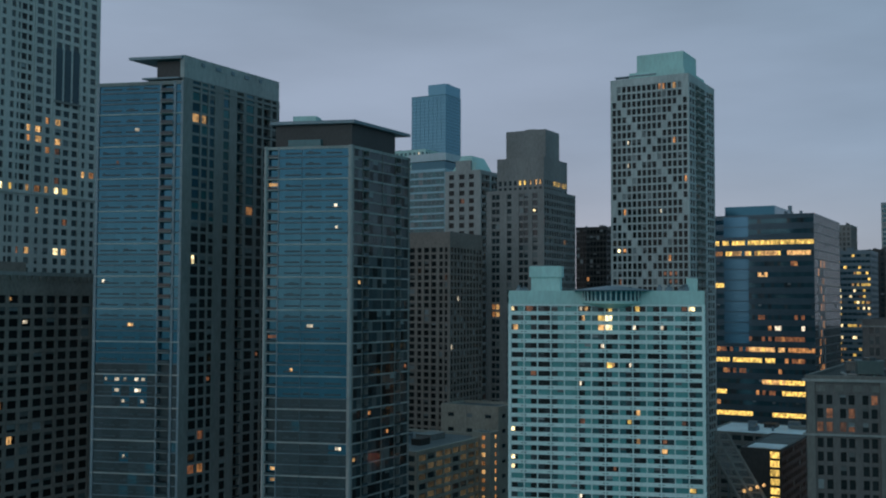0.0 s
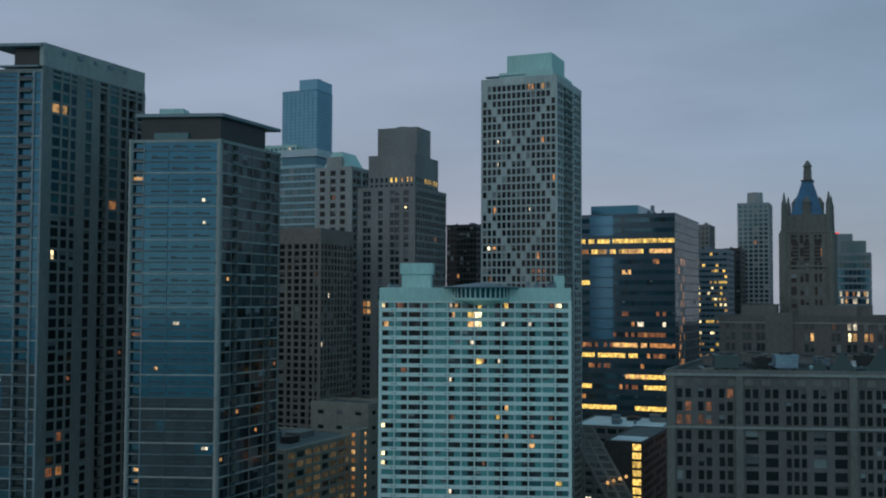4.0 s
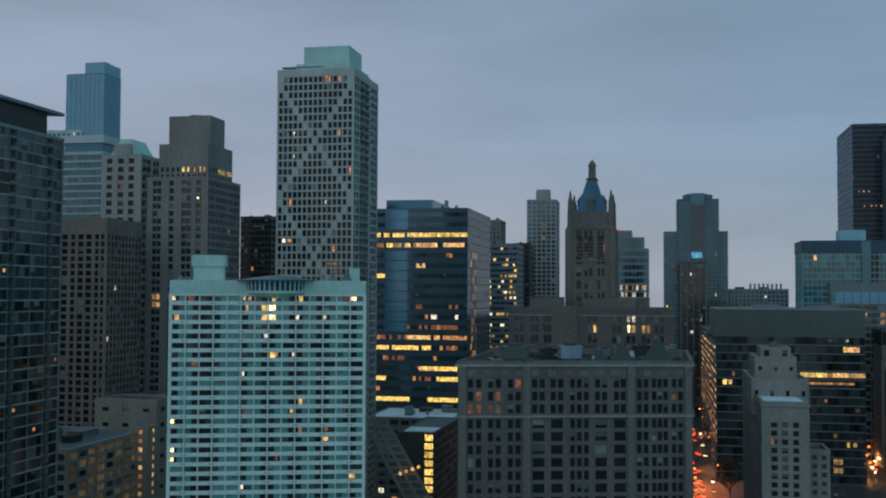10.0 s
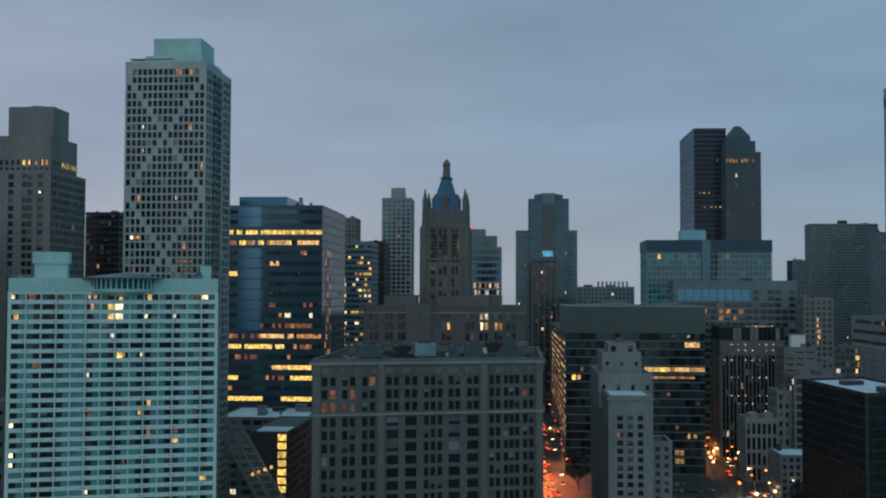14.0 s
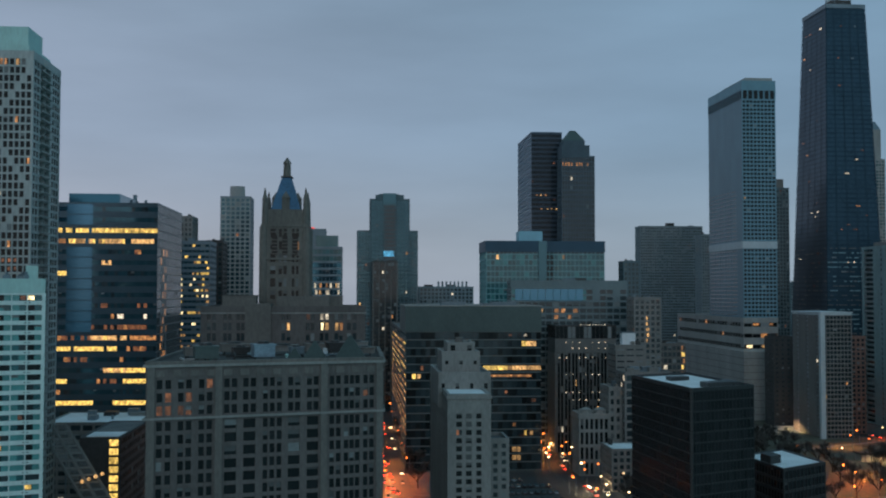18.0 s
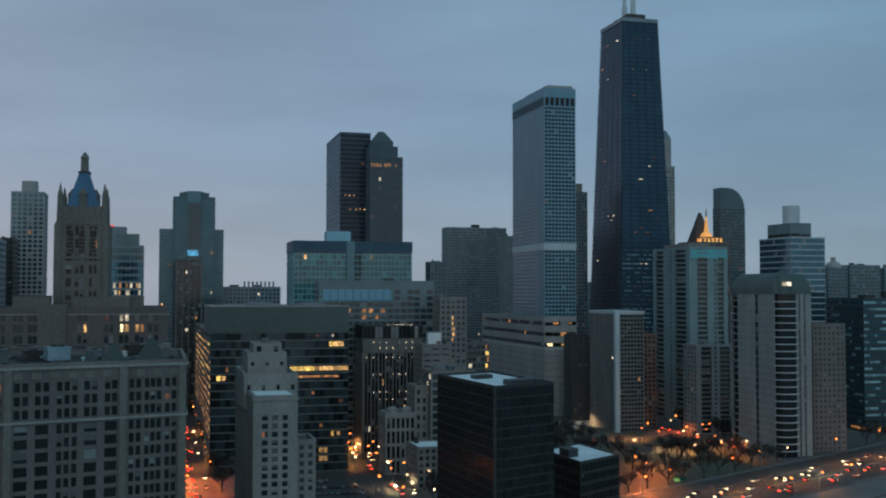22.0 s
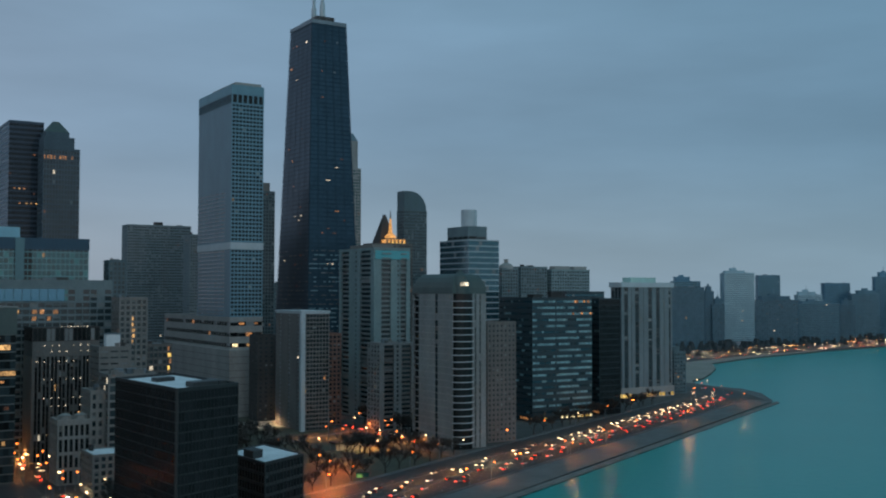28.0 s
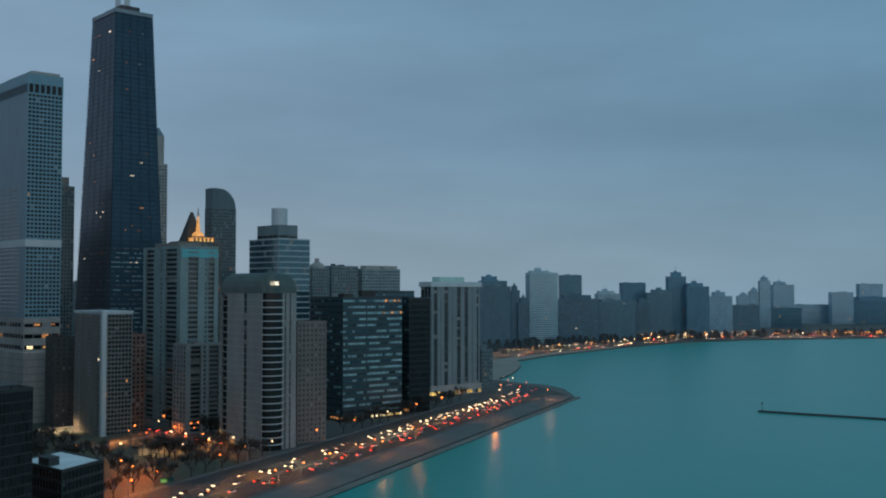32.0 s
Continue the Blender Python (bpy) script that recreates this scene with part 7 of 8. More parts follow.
bcy = simple("apartment_tower", "pale balconied apartment tower with a turquoise top band", BALCONY_CYAN, material("pale_green_grey_concrete", (0.235, 0.320, 0.325), 0.8, streak=0.7), GLASS_GREY, "tower", 73, 120, recess_glass=GLASS_DARK, floor=3.55, plant_count=3, span=1.5, lit=0.004, lit_mats=(LIT_AMBER, LIT_WARM), left=dict(cols=bal_left, balcony=dict(on="d", out=0.7, mat=GREY_CONC, rail=0.6)), right=dict(cols=bal_right, balcony=dict(on="d", out=0.9, mat=GREY_CONC, rail=0.6)))
p, z = BALCONY_CYAN
slab_on(bcy, "top_band", [q + Vector((0, -0.7, 0)) for q in inset_plot(p, 0.02, 0.98, 0.0, 0.05)], z - 7.5, z - 1.0, pane_glass("turquoise_band_glass", (0.10, 0.46, 0.50), 0.2, 0.5, 0.1), "turquoise glass top band")
slab_on(bcy, "roof_house", inset_plot(p, 0.1, 0.7, 0.15, 0.8), z, z + 4, CONCRETE)
simple("apartment_block", "grey mid-rise apartments with dark recessed balconies", BALCONY_LOW, GREY_CONC, GLASS_DARK, "building", 74, 32, recess_glass=GLASS_DARK, floor=3.1, span=1.2, lit=0.0, left=dict(bay=4.5, pier=2.4, lit=0.03), right=dict(cols=[("s", 3.0), ("d", 7.5), ("s", 2.0), ("w", 1.6), ("s", 2.4), ("d", 7.5), ("s", 3.0)], balcony=dict(on="d", out=0.5, mat=TAUPE, rail=0.5)))

p, z = ROUND_BAL
left_cols = [("s", 1.0), ("d", 6.8), ("s", 19.7), ("w", 3.4), ("s", 16.9)]
right_cols = [("d", 13.8), ("s", 2.0), ("w", 1.0), ("s", 2.4), ("w", 1.0), ("s", 3.5)]
rb = tower("apartment_tower", "pale apartment tower with curved balconies and a rounded roof", "tower", p, 0, z, dict(wall=GREY_CONC, glass=GLASS_DARK, recess_glass=GLASS_BLACK, floor=4.1, span=0.45, deep=0.4, lit=0.004, blinds=0.03, left=dict(cols=left_cols, balcony=dict(on="d", out=0.3, mat=GREY_CONC, rail=0.4)), right=dict(cols=right_cols)), 80, seed=75, parapet=0)
q = p[0].lerp(p[1], 0.29)
shared = None
for j in range(1, int(z / 4.1) + 1):
    if shared is None:
        g = Geo()
        pts = [Vector((7.3 * math.cos(a), 5.6 * math.sin(a), 0)) for a in [math.pi + math.pi * k / 12 for k in range(13)]]
        g.poly([(v.x, v.y, 0.3) for v in pts])
        g.poly([(v.x, v.y, 0) for v in reversed(pts)])
        for a, b in zip(pts, pts[1:]):
            g.poly([(a.x, a.y, 0), (b.x, b.y, 0), (b.x, b.y, 0.5), (a.x, a.y, 0.5)])
        shared = g.mesh("curved_balcony", [WHITE])
    ob = new("curved_balcony", shared)
    ob.parent = rb
    ob.location = Vector((q.x, q.y - 0.3, j * z / round(z / 4.1) - 0.6)) - rb.location
part("round_bay", Geo().prism([Vector((q.x + 6.9 * math.cos(a), q.y - 0.1 + 4.2 * math.sin(a), 0)) for a in [math.pi + math.pi * k / 12 for k in range(13)]], 0, z), GLASS_BLACK, rb, "dark glazed round bay behind the balconies")
for j in range(1, round(z / 4.1)):
    zz = j * z / round(z / 4.1)
    g = Geo()
    for s0, s1 in ((1.5, 16.5), (20.2, 39.5)):
        g.box(p[0] + (p[-1] - p[0]).normalized() * s0 + Vector((-0.46, 0, zz)), Vector((0, s1 - s0, 0)), (0.1, 0, 0), (0, 0, 0.28))
    part("floor_joint", g, PALE, rb, "thin ledge at a floor line")
base = shrink(p, -0.6)
g = Geo()
prev, pz = base, z
for k in range(1, 6):
    a = k / 5 * math.pi / 2
    nxt, nz = shrink(base, 6.5 * (1 - math.cos(a))), z + 12.3 * math.sin(a)
    g.taper(prev, pz, nxt, nz)
    prev, pz = nxt, nz
part("barrel_roof", g, GREEN_METAL, rb, "rounded dark metal mansard roof")
q = p[0].lerp(p[1], 0.3)
part("roof_dome", Geo().ring(q.x, q.y + 3, z - 1, z + 5.5, 6.2, 6.0, 22).ring(q.x, q.y + 3, z + 5.5, z + 10.5, 6.0, 4.6, 22).ring(q.x, q.y + 3, z + 10.5, z + 13.5, 4.6, 1.6, 22).ring(q.x, q.y + 3, z + 13.5, z + 15.2, 1.2, 0.8, 10), GREEN_METAL, rb)
for dx in (-2.0, 1.0):
    part("dome_window", Geo().block(q.x + dx, q.y - 2.9, z + 4.8, 2.4, 0.8, 2.2), LIT_WHITE, rb, "lit window in the roof dome")
simple("brick_annex", "plain grey brick annex", ANNEX, TAUPE, GLASS_GREY, "building", 76, 24, floor=3.1, bay=3.0, pier=1.6, span=1.6, plant_count=1)


PALE_TEAL = pane_glass("window_with_pale_teal_curtain", (0.300, 0.520, 0.560), 0.3, 0.5, 0.35)


def mies_pick(i, j, n, floors, r):
    share = i / n
    if j == 0:
        return r.choice((LIT_BRIGHT, LIT_YELLOW, LIT_YELLOW)) if r.random() < (0.75 if share > 0.45 else 0.15) else GLASS_DARK
    if floors - j in (1, 3) and share > 0.62 and r.random() < 0.4:
        return LIT_AMBER
    s = noise.noise(Vector((i * 0.21, j * 3.7, 3.0))) + r.uniform(-0.06, 0.06)
    line = -0.2 if share > 0.4 else -0.08
    return PALE_TEAL if s > line + 0.16 else BLIND_TEAL if s > line else GLASS_NAVY if s > line - 0.18 else GLASS_DARK


def mies_dim(i, j, n, floors, r):
    s = noise.noise(Vector((i * 0.3, j * 2.9, 8.0)))
    return LIT_AMBER if j == 0 and i > n * 0.6 else BLIND_TEAL if s > 0.3 else GLASS_NAVY if s > 0.0 else GLASS_DARK


MIES_BAYS = [("w", 1.95), ("p", 0.15)] * 10 + [("s", 1.0)] + [("p", 0.15), ("w", 1.95)] * 16
MI = dict(wall=SLOT, glass=GLASS_TEAL, floor=4.6, span=2.9, deep=0.12, pier_deep=0.2, bay=1.9, pier=0.14, partial=False, right=dict(pick=mies_pick), left=dict(glass=GLASS_NAVY, lit=0.006, pick=mies_dim))
p, z = MIES
mi = tower("glass_slab", "black steel and teal glass apartment slab", "building", p, 0, z, dict(MI, right=dict(pick=mies_pick, cols=MIES_BAYS)), 150, seed=77, parapet=0.8)
plant(mi, p, z + 0.1, rng, 2, DARK_METAL, 5)
p, z = MIES_BACK
tower("glass_slab", "black steel and dark glass apartment slab behind its twin", "building", p, 0, z, dict(MI, right=dict(glass=GLASS_NAVY)), 20, seed=78, parapet=0.8)
p, z = MIES_RIGHT
tower("glass_slab", "black glass apartment slab end", "building", p, 0, z, dict(MI, right=dict(glass=GLASS_BLACK, span=0.4, floor=4.6, lit=0.001, shade=0.0, blinds=0.0)), 20, seed=79, parapet=0.8)

# tower with white vertical fins on a lit base
p, z = STRIPE
FIN_GREY = material("grey_precast_fin", (0.225, 0.270, 0.285), 0.75, streak=0.8)
sc = [("p", 2.6), ("w", 4.4), ("p", 4.0), ("w", 0.4), ("p", 4.0), ("w", 4.6), ("p", 5.2), ("w", 0.4), ("p", 5.6), ("w", 4.4), ("p", 5.0), ("w", 4.4), ("p", 5.4), ("w", 0.4), ("p", 5.4), ("w", 2.2), ("p", 1.6)]
sl_ = [("p", 0.9), ("w", 4.0)]
st_ = tower("apartment_tower", "dark apartment tower with tall white vertical fins", "tower", p, 9, z - 4.5, dict(wall=FIN_GREY, glass=GLASS_DARK, floor=3.1, span=0.5, span_mat=DARK_METAL, deep=0.2, pier_deep=0.5, right=dict(cols=sc), left=dict(cols=sl_, repeat=True), lit=0.004), 70, seed=80, parapet=0)
slab_on(st_, "cap", shrink(p, -1.6), z - 4.5, z, WHITE, "white overhanging cap")
slab_on(st_, "roof_house", inset_plot(p, 0.2, 0.7, 0.1, 0.9), z, z + 4.5, AQUA)
tower("apartment_tower", "", "", shrink(p, -1.0), 0, 9, dict(wall=PALE, glass=GLASS_DARK, floor=9, span=6.0, sill=0.12, bay=3.6, pier=0.5, lit=0.72, partial=False, lit_mats=(LIT_YELLOW, LIT_YELLOW, LIT_WARM)), 40, seed=81, root=st_, parapet=0.3)
cb = simple("stone_building", "small grey-green stone building on the corner", STRIPE_LOW_B, TEAL_STONE, GLASS_GREY, "building", 82, 8, floor=3.4, bay=3.4, pier=1.6, span=1.7, plant_count=1)
slab_on(cb, "upper_stage", inset_plot(STRIPE_LOW_B[0], 0.0, 0.6, 0.1, 0.9), STRIPE_LOW_B[1], STRIPE_LOW_B[1] + 6, TEAL_STONE)

# banded tower with a drum
p, z = BANDED
bd = tower("banded_tower", "dark glass tower with pale floor bands and stepped top", "tower", p, 0, z, dict(wall=WHITE, glass=GLASS_NAVY, floor=4.8, span=0.85, deep=0.3, bay=3.4, pier=0.08, pier_deep=0.1, lit=0.0), 40, seed=83, parapet=0.6)
mid_ = inset_plot(p, 0.08, 0.68, 0.1, 0.8)
tower("banded_tower", "", "", mid_, z, BANDED_MID[1], dict(wall=TEAL_PALE, glass=GLASS_BLACK, floor=11.8, span=9.6, sill=0.15, bay=8, pier=0.4), 10, seed=84, root=bd, parapet=0.4)
q = centre(inset_plot(p, 0.2, 0.6, 0.2, 0.6))
part("roof_drum", Geo().ring(q.x, q.y, BANDED_MID[1], BANDED_CAP[1], 6.8, 6.8, 24), WHITE, bd, "pale round drum")

# tower with a quarter-round top
p, z = CURVED
cv = tower("curved_tower", "blue-grey stone tower with a quarter-round top", "tower", p, 0, z - 22, dict(PLAIN, wall=TEAL_STONE, glass=GLASS_DARK, floor=3.6, bay=2.4, pier=0.8), 60, seed=85, parapet=0)
g = Geo()
a, b, cc, d = p
prev = None
arc = [(0.0, 22.0)] + [(0.30 + 0.70 * math.sin(k / 8 * math.pi / 2), 22.0 * math.cos(k / 8 * math.pi / 2)) for k in range(9)]
for (s0, h0), (s1, h1) in zip(arc, arc[1:]):
    p0, p1, q0, q1 = a.lerp(b, s0), a.lerp(b, s1), d.lerp(cc, s0), d.lerp(cc, s1)
    zb_ = z - 22
    up = lambda v, h: (v.x, v.y, zb_ + h)
    g.poly([up(p0, 0), up(p1, 0), up(p1, h1), up(p0, h0)])
    g.poly([up(q1, 0), up(q0, 0), up(q0, h0), up(q1, h1)])
    g.poly([up(p0, h0), up(p1, h1), up(q1, h1), up(q0, h0)])
g.poly([(d.x, d.y, z - 22), (a.x, a.y, z - 22), (a.x, a.y, z), (d.x, d.y, z)])
part("round_top", g, TEAL_STONE, cv)

# old tower with a floodlit crown
p, z = PALM_BASE
simple("stone_tower", "old stone tower with setbacks", PALM_BASE, LIMESTONE, GLASS_DARK, "tower", 86, 40, plant_count=2)
pm, pz = PALM
cr = thing("crowned_tower", Vector((pm[0].x, pm[0].y, 0)), "stone tower with a floodlit golden crown and spire", "tower")
# no floodlights stand here: crown stone and arches glow themselves instead
GOLD = glow("floodlit_stone", (1.0, 0.46, 0.12), 1.0, 0.2)
slab_on(cr, "shaft", pm, 0, pz, LIMESTONE)
t1 = inset_plot(pm, 0.02, 0.90, 0.1, 0.9)
slab_on(cr, "lit_tier", t1, pz - 2, pz + 10, GOLD, "floodlit golden tier")
slab_on(cr, "tier_cap", shrink(t1, -0.8), pz + 10, pz + 11.2, LIMESTONE)
for k in range(6):
    pk = t1[0].lerp(t1[1], k / 5)
    part("buttress", Geo().block(pk.x, pk.y - 0.6, pz - 2, 1.5, 1.6, 11.5), LIMESTONE, cr)
for k in range(5):
    pk = t1[0].lerp(t1[1], (k + 0.5) / 5)
    part("lit_arch", Geo().block(pk.x, pk.y - 0.3, pz, 1.9, 0.5, 7.0), LIT_YELLOW, cr, "brightly lit arched opening")
slab_on(cr, "corner_turret", [Vector((t1[1].x + dx, t1[1].y + dy, 0)) for dx, dy in ((0.2, -1), (2.6, -1), (2.6, 2), (0.2, 2))], pz - 3, pz + 7, STEP_STONE, "pale lit corner turret")
q = centre(t1) + Vector((-4.0, 0, 0))
part("lit_lantern", Geo().ring(q.x, q.y, pz + 11.2, pz + 14, 6.2, 6.0, 16).ring(q.x, q.y, pz + 14, pz + 16.5, 5.6, 3.2, 16), GOLD, cr, "floodlit round lantern")
part("spire", Geo().ring(q.x, q.y, pz + 16.5, pz + 25, 2.4, 1.6, 12).ring(q.x, q.y, pz + 25, pz + 33, 1.6, 0.8, 12), GOLD, cr, "floodlit spire")
part("spire_tip", Geo().ring(q.x, q.y, pz + 33, pz + 42, 1.0, 0.2, 10), STEP_STONE, cr, "slender pale spire tip")
w = [q + Vector((sx * 11.5, sy * 9 + 14, 0)) for sx, sy in RECT]
part("dark_gable", Geo().taper(w, pz + 4, [v.lerp(centre(w), 0.9) for v in w], pz + 38), BRICK_BROWN, cr, "dark pointed roof behind the crown")
part("gable_base", Geo().prism(w, 0, pz + 4), BRICK_BROWN, cr)

db = simple("apartment_block", "grey apartment block with a small pale dome", DOME_BLOCK, TEAL_PALE, GLASS_GREY, "building", 87, 12, plant_count=0)
q = centre(DOME_BLOCK[0])
part("dome", Geo().ring(q.x, q.y, DOME_BLOCK[1], DOME_BLOCK[1] + 4, 8, 6.5, 16).ring(q.x, q.y, DOME_BLOCK[1] + 4, DOME_BLOCK[1] + 6.5, 6.5, 2.5, 16).ring(q.x, q.y, DOME_BLOCK[1] + 6.5, DOME_BLOCK[1] + 10, 2.2, 2.2, 12), PALE, db)
simple("apartment_block", "grey-green flat-roofed apartment block", FLAT_BLOCK, TEAL_PALE, GLASS_GREY, "building", 88, 12)
# lighter teal than the wall itself, for the haze in front of it
FAR_PALE_TEAL = material("hazed_teal_concrete", (0.270, 0.360, 0.375), 0.8, streak=0.7)
hb = simple("apartment_block", "pale apartment block with two raised roof stages", HUMP_BLOCK, FAR_PALE_TEAL, GLASS_GREY, "building", 89, 20, plant_count=0)
for r0, r1 in ((0.1, 0.5), (0.62, 0.95)):
    slab_on(hb, "roof_stage", inset_plot(HUMP_BLOCK[0], r0, r1, 0.1, 0.8), HUMP_BLOCK[1], HUMP_BLOCK[1] + 4.5, PALE)
nm = simple("office_tower", "tall pale tower with a stepped pointed crown", NMICH, PALE, GLASS_TEAL, "tower", 90, 40, plant_count=0)
slab_on(nm, "upper_stage", NMICH_TOP[0], NMICH[1], NMICH_TOP[1], PALE)
q = NMICH_TOP[0]
part("pointed_crown", Geo().taper(q, NMICH_TOP[1], [v.lerp(centre(q), 0.8) for v in q], NMICH_TOP[1] + 9), GREY_METAL, nm)

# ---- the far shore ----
# distance haze is mixed into these bluish wall and glass colours
FAR_GLASS = pane_glass("far_hazed_glass", (0.098, 0.190, 0.240), 0.15, 0.5, 0.25)
FAR_BROWN = material("far_hazed_concrete", (0.112, 0.198, 0.248), 0.85, streak=0.7)
FAR_BLUE = material("far_hazed_blue_panel", (0.128, 0.272, 0.370), 0.7, streak=0.5)
FAR_TEAL = material("far_hazed_teal_panel", (0.138, 0.256, 0.315), 0.8, streak=0.7)
FAR_PALE = material("far_hazed_pale_concrete", (0.400, 0.560, 0.620), 0.8, streak=0.7)
FAR_HAZE = material("far_deep_haze_panel", (0.290, 0.455, 0.550), 0.8, streak=0.4)
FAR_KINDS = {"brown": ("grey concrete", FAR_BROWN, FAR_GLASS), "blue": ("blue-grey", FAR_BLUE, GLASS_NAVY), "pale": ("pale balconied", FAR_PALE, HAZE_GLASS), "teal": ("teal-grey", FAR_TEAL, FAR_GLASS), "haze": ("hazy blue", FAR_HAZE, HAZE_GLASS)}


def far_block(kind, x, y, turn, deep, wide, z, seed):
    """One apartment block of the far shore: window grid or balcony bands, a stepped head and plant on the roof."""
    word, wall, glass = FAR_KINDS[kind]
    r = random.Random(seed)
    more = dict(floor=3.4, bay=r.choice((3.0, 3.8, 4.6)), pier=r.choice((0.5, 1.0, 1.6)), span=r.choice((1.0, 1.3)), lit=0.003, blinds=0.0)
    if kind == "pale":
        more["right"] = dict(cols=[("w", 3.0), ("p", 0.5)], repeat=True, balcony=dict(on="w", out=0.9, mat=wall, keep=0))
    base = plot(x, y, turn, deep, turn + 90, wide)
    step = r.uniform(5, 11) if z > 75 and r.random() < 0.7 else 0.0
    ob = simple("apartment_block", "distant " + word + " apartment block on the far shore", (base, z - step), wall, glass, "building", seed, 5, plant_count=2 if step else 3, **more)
    if step:
        lo = r.uniform(0.02, 0.3)
        stage = inset_plot(base, lo, lo + r.uniform(0.5, 0.68), 0.1, 0.8)
        slab_on(ob, "upper_stage", stage, z - step, z, wall)
        slab_on(ob, "lift_house", inset_plot(stage, 0.3, 0.6, 0.2, 0.7), z, z + r.uniform(2.5, 5), wall)
        if r.random() < 0.5:
            q = centre(stage)
            part("mast", Geo().ring(q.x, q.y, z, z + r.uniform(9, 16), 0.5, 0.2, 6), GREY_METAL, ob)
    return ob


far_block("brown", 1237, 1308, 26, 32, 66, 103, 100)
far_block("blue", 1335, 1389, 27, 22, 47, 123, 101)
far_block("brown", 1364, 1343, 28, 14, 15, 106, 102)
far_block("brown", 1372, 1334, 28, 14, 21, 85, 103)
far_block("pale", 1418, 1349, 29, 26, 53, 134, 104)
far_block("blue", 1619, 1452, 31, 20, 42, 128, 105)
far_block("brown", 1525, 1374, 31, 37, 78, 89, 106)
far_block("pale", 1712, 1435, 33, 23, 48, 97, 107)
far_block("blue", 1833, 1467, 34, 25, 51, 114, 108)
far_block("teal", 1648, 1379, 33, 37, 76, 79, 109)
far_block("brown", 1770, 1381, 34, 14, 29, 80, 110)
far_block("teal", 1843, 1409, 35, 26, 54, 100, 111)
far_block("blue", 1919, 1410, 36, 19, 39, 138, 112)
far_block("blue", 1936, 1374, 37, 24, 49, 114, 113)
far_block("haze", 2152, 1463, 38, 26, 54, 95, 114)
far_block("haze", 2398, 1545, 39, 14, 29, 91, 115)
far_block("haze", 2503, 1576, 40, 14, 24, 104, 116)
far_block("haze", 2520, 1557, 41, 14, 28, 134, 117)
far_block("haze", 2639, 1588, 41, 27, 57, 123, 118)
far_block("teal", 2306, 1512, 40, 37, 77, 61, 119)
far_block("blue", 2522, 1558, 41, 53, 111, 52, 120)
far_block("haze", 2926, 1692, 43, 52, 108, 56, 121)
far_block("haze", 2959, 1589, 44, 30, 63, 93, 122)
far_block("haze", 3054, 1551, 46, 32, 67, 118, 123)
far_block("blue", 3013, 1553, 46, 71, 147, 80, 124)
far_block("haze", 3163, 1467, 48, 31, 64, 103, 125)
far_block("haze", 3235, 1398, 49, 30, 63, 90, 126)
# ---- streets, park, lamps, traffic ----
def flat(name, label, pts, z, mat, category):
    g = Geo()
    poly_ = [Vector((x, y, 0)) for x, y in pts]
    g.prism(poly_, 0.0, z)
    return tagged(new(name, g.mesh(name, [mat])), label, category, kind="structure")


flat("road_west_1", "narrow city street running inland between tall walls", [(11, 300), (27, 300), (28, 965), (12, 965)], 0.05, ASPHALT, "road")
flat("road_west_2", "city street running inland past the black cube", [(105, 430), (122, 430), (126, 1500), (109, 1500)], 0.05, ASPHALT, "road")
flat("road_west_3", "city street running inland along the park", [(334, 560), (352, 560), (356, 1200), (338, 1200)], 0.05, ASPHALT, "road")
flat("park_lawn", "dull winter lawn of the park", [(180, 520), (206, 458), (330, 529), (330, 830), (180, 830)], 0.10, GRASS, "lawn")
flat("park_path", "pale curving park path", [(215, 600), (330, 655), (330, 660), (213, 606)], 0.14, PAVING, "path")
flat("ball_court", "floodlit sandy court in the park", [(272, 704), (318, 704), (318, 742), (272, 742)], 0.16, SAND, "court")
flat("parking_lot", "asphalt parking lot behind the stone hall", [(66, 440), (104, 440), (104, 562), (66, 562)], 0.06, ASPHALT, "parking")
g = Geo()
beach = [(815, 820), (838, 845), (868, 860), (930, 908), (998, 966), (1066, 1038), (1189, 1090), (1240, 1106), (1450, 1165), (1460, 1185), (1230, 1132), (1041, 1068), (940, 992), (850, 925), (790, 862)]
g.poly([(x, y, 0.12) for x, y in beach])
tagged(new("beach", g.mesh("beach", [SAND])), "pale strip of sandy beach at the curve of the shore", "beach", kind="structure")
# curve of the drive round the point and on along the far shore
CURVE = [(640, 655), (705, 686), (752, 718), (770, 762), (748, 805), (735, 860), (790, 945), (890, 1022), (1020, 1090), (1230, 1150), (1460, 1205), (1700, 1250), (1950, 1215), (2200, 1085), (2550, 965), (3000, 910)]
g = Geo()
prev = None
for i, (x, y) in enumerate(CURVE):
    p = Vector((x, y, 0))
    d = (Vector((*CURVE[min(i + 1, len(CURVE) - 1)], 0)) - Vector((*CURVE[max(i - 1, 0)], 0))).normalized()
    s = Vector((d.y, -d.x, 0)) * 16
    cur = (p - s + Vector((0, 0, 0.09)), p + s + Vector((0, 0, 0.09)))
    if prev:
        g.poly([prev[0], prev[1], cur[1], cur[0]])
    prev = cur
tagged(new("road_curve", g.mesh("road_curve", [ASPHALT])), "wide drive curving round the point and along the far shore", "road", kind="structure")

flat("pavement_point", "grey paved point of the seawall", [(738, 655), (745, 655), (788, 706), (808, 748), (805, 784), (796, 784), (795, 748), (776, 712)], 0.15, PAVING, "pavement")
# lane lines, kerbs and a median rail on the drive
LINE = material("worn_white_lane_paint", (0.45, 0.45, 0.43), 0.7, vary=0.3)
for off in (45.2, 47.4, 61.8, 78.4):
    strip("lane_line", "worn white lane line", -300, 470, off, off + 0.18, 0.075, LINE, "road marking")
g = Geo()
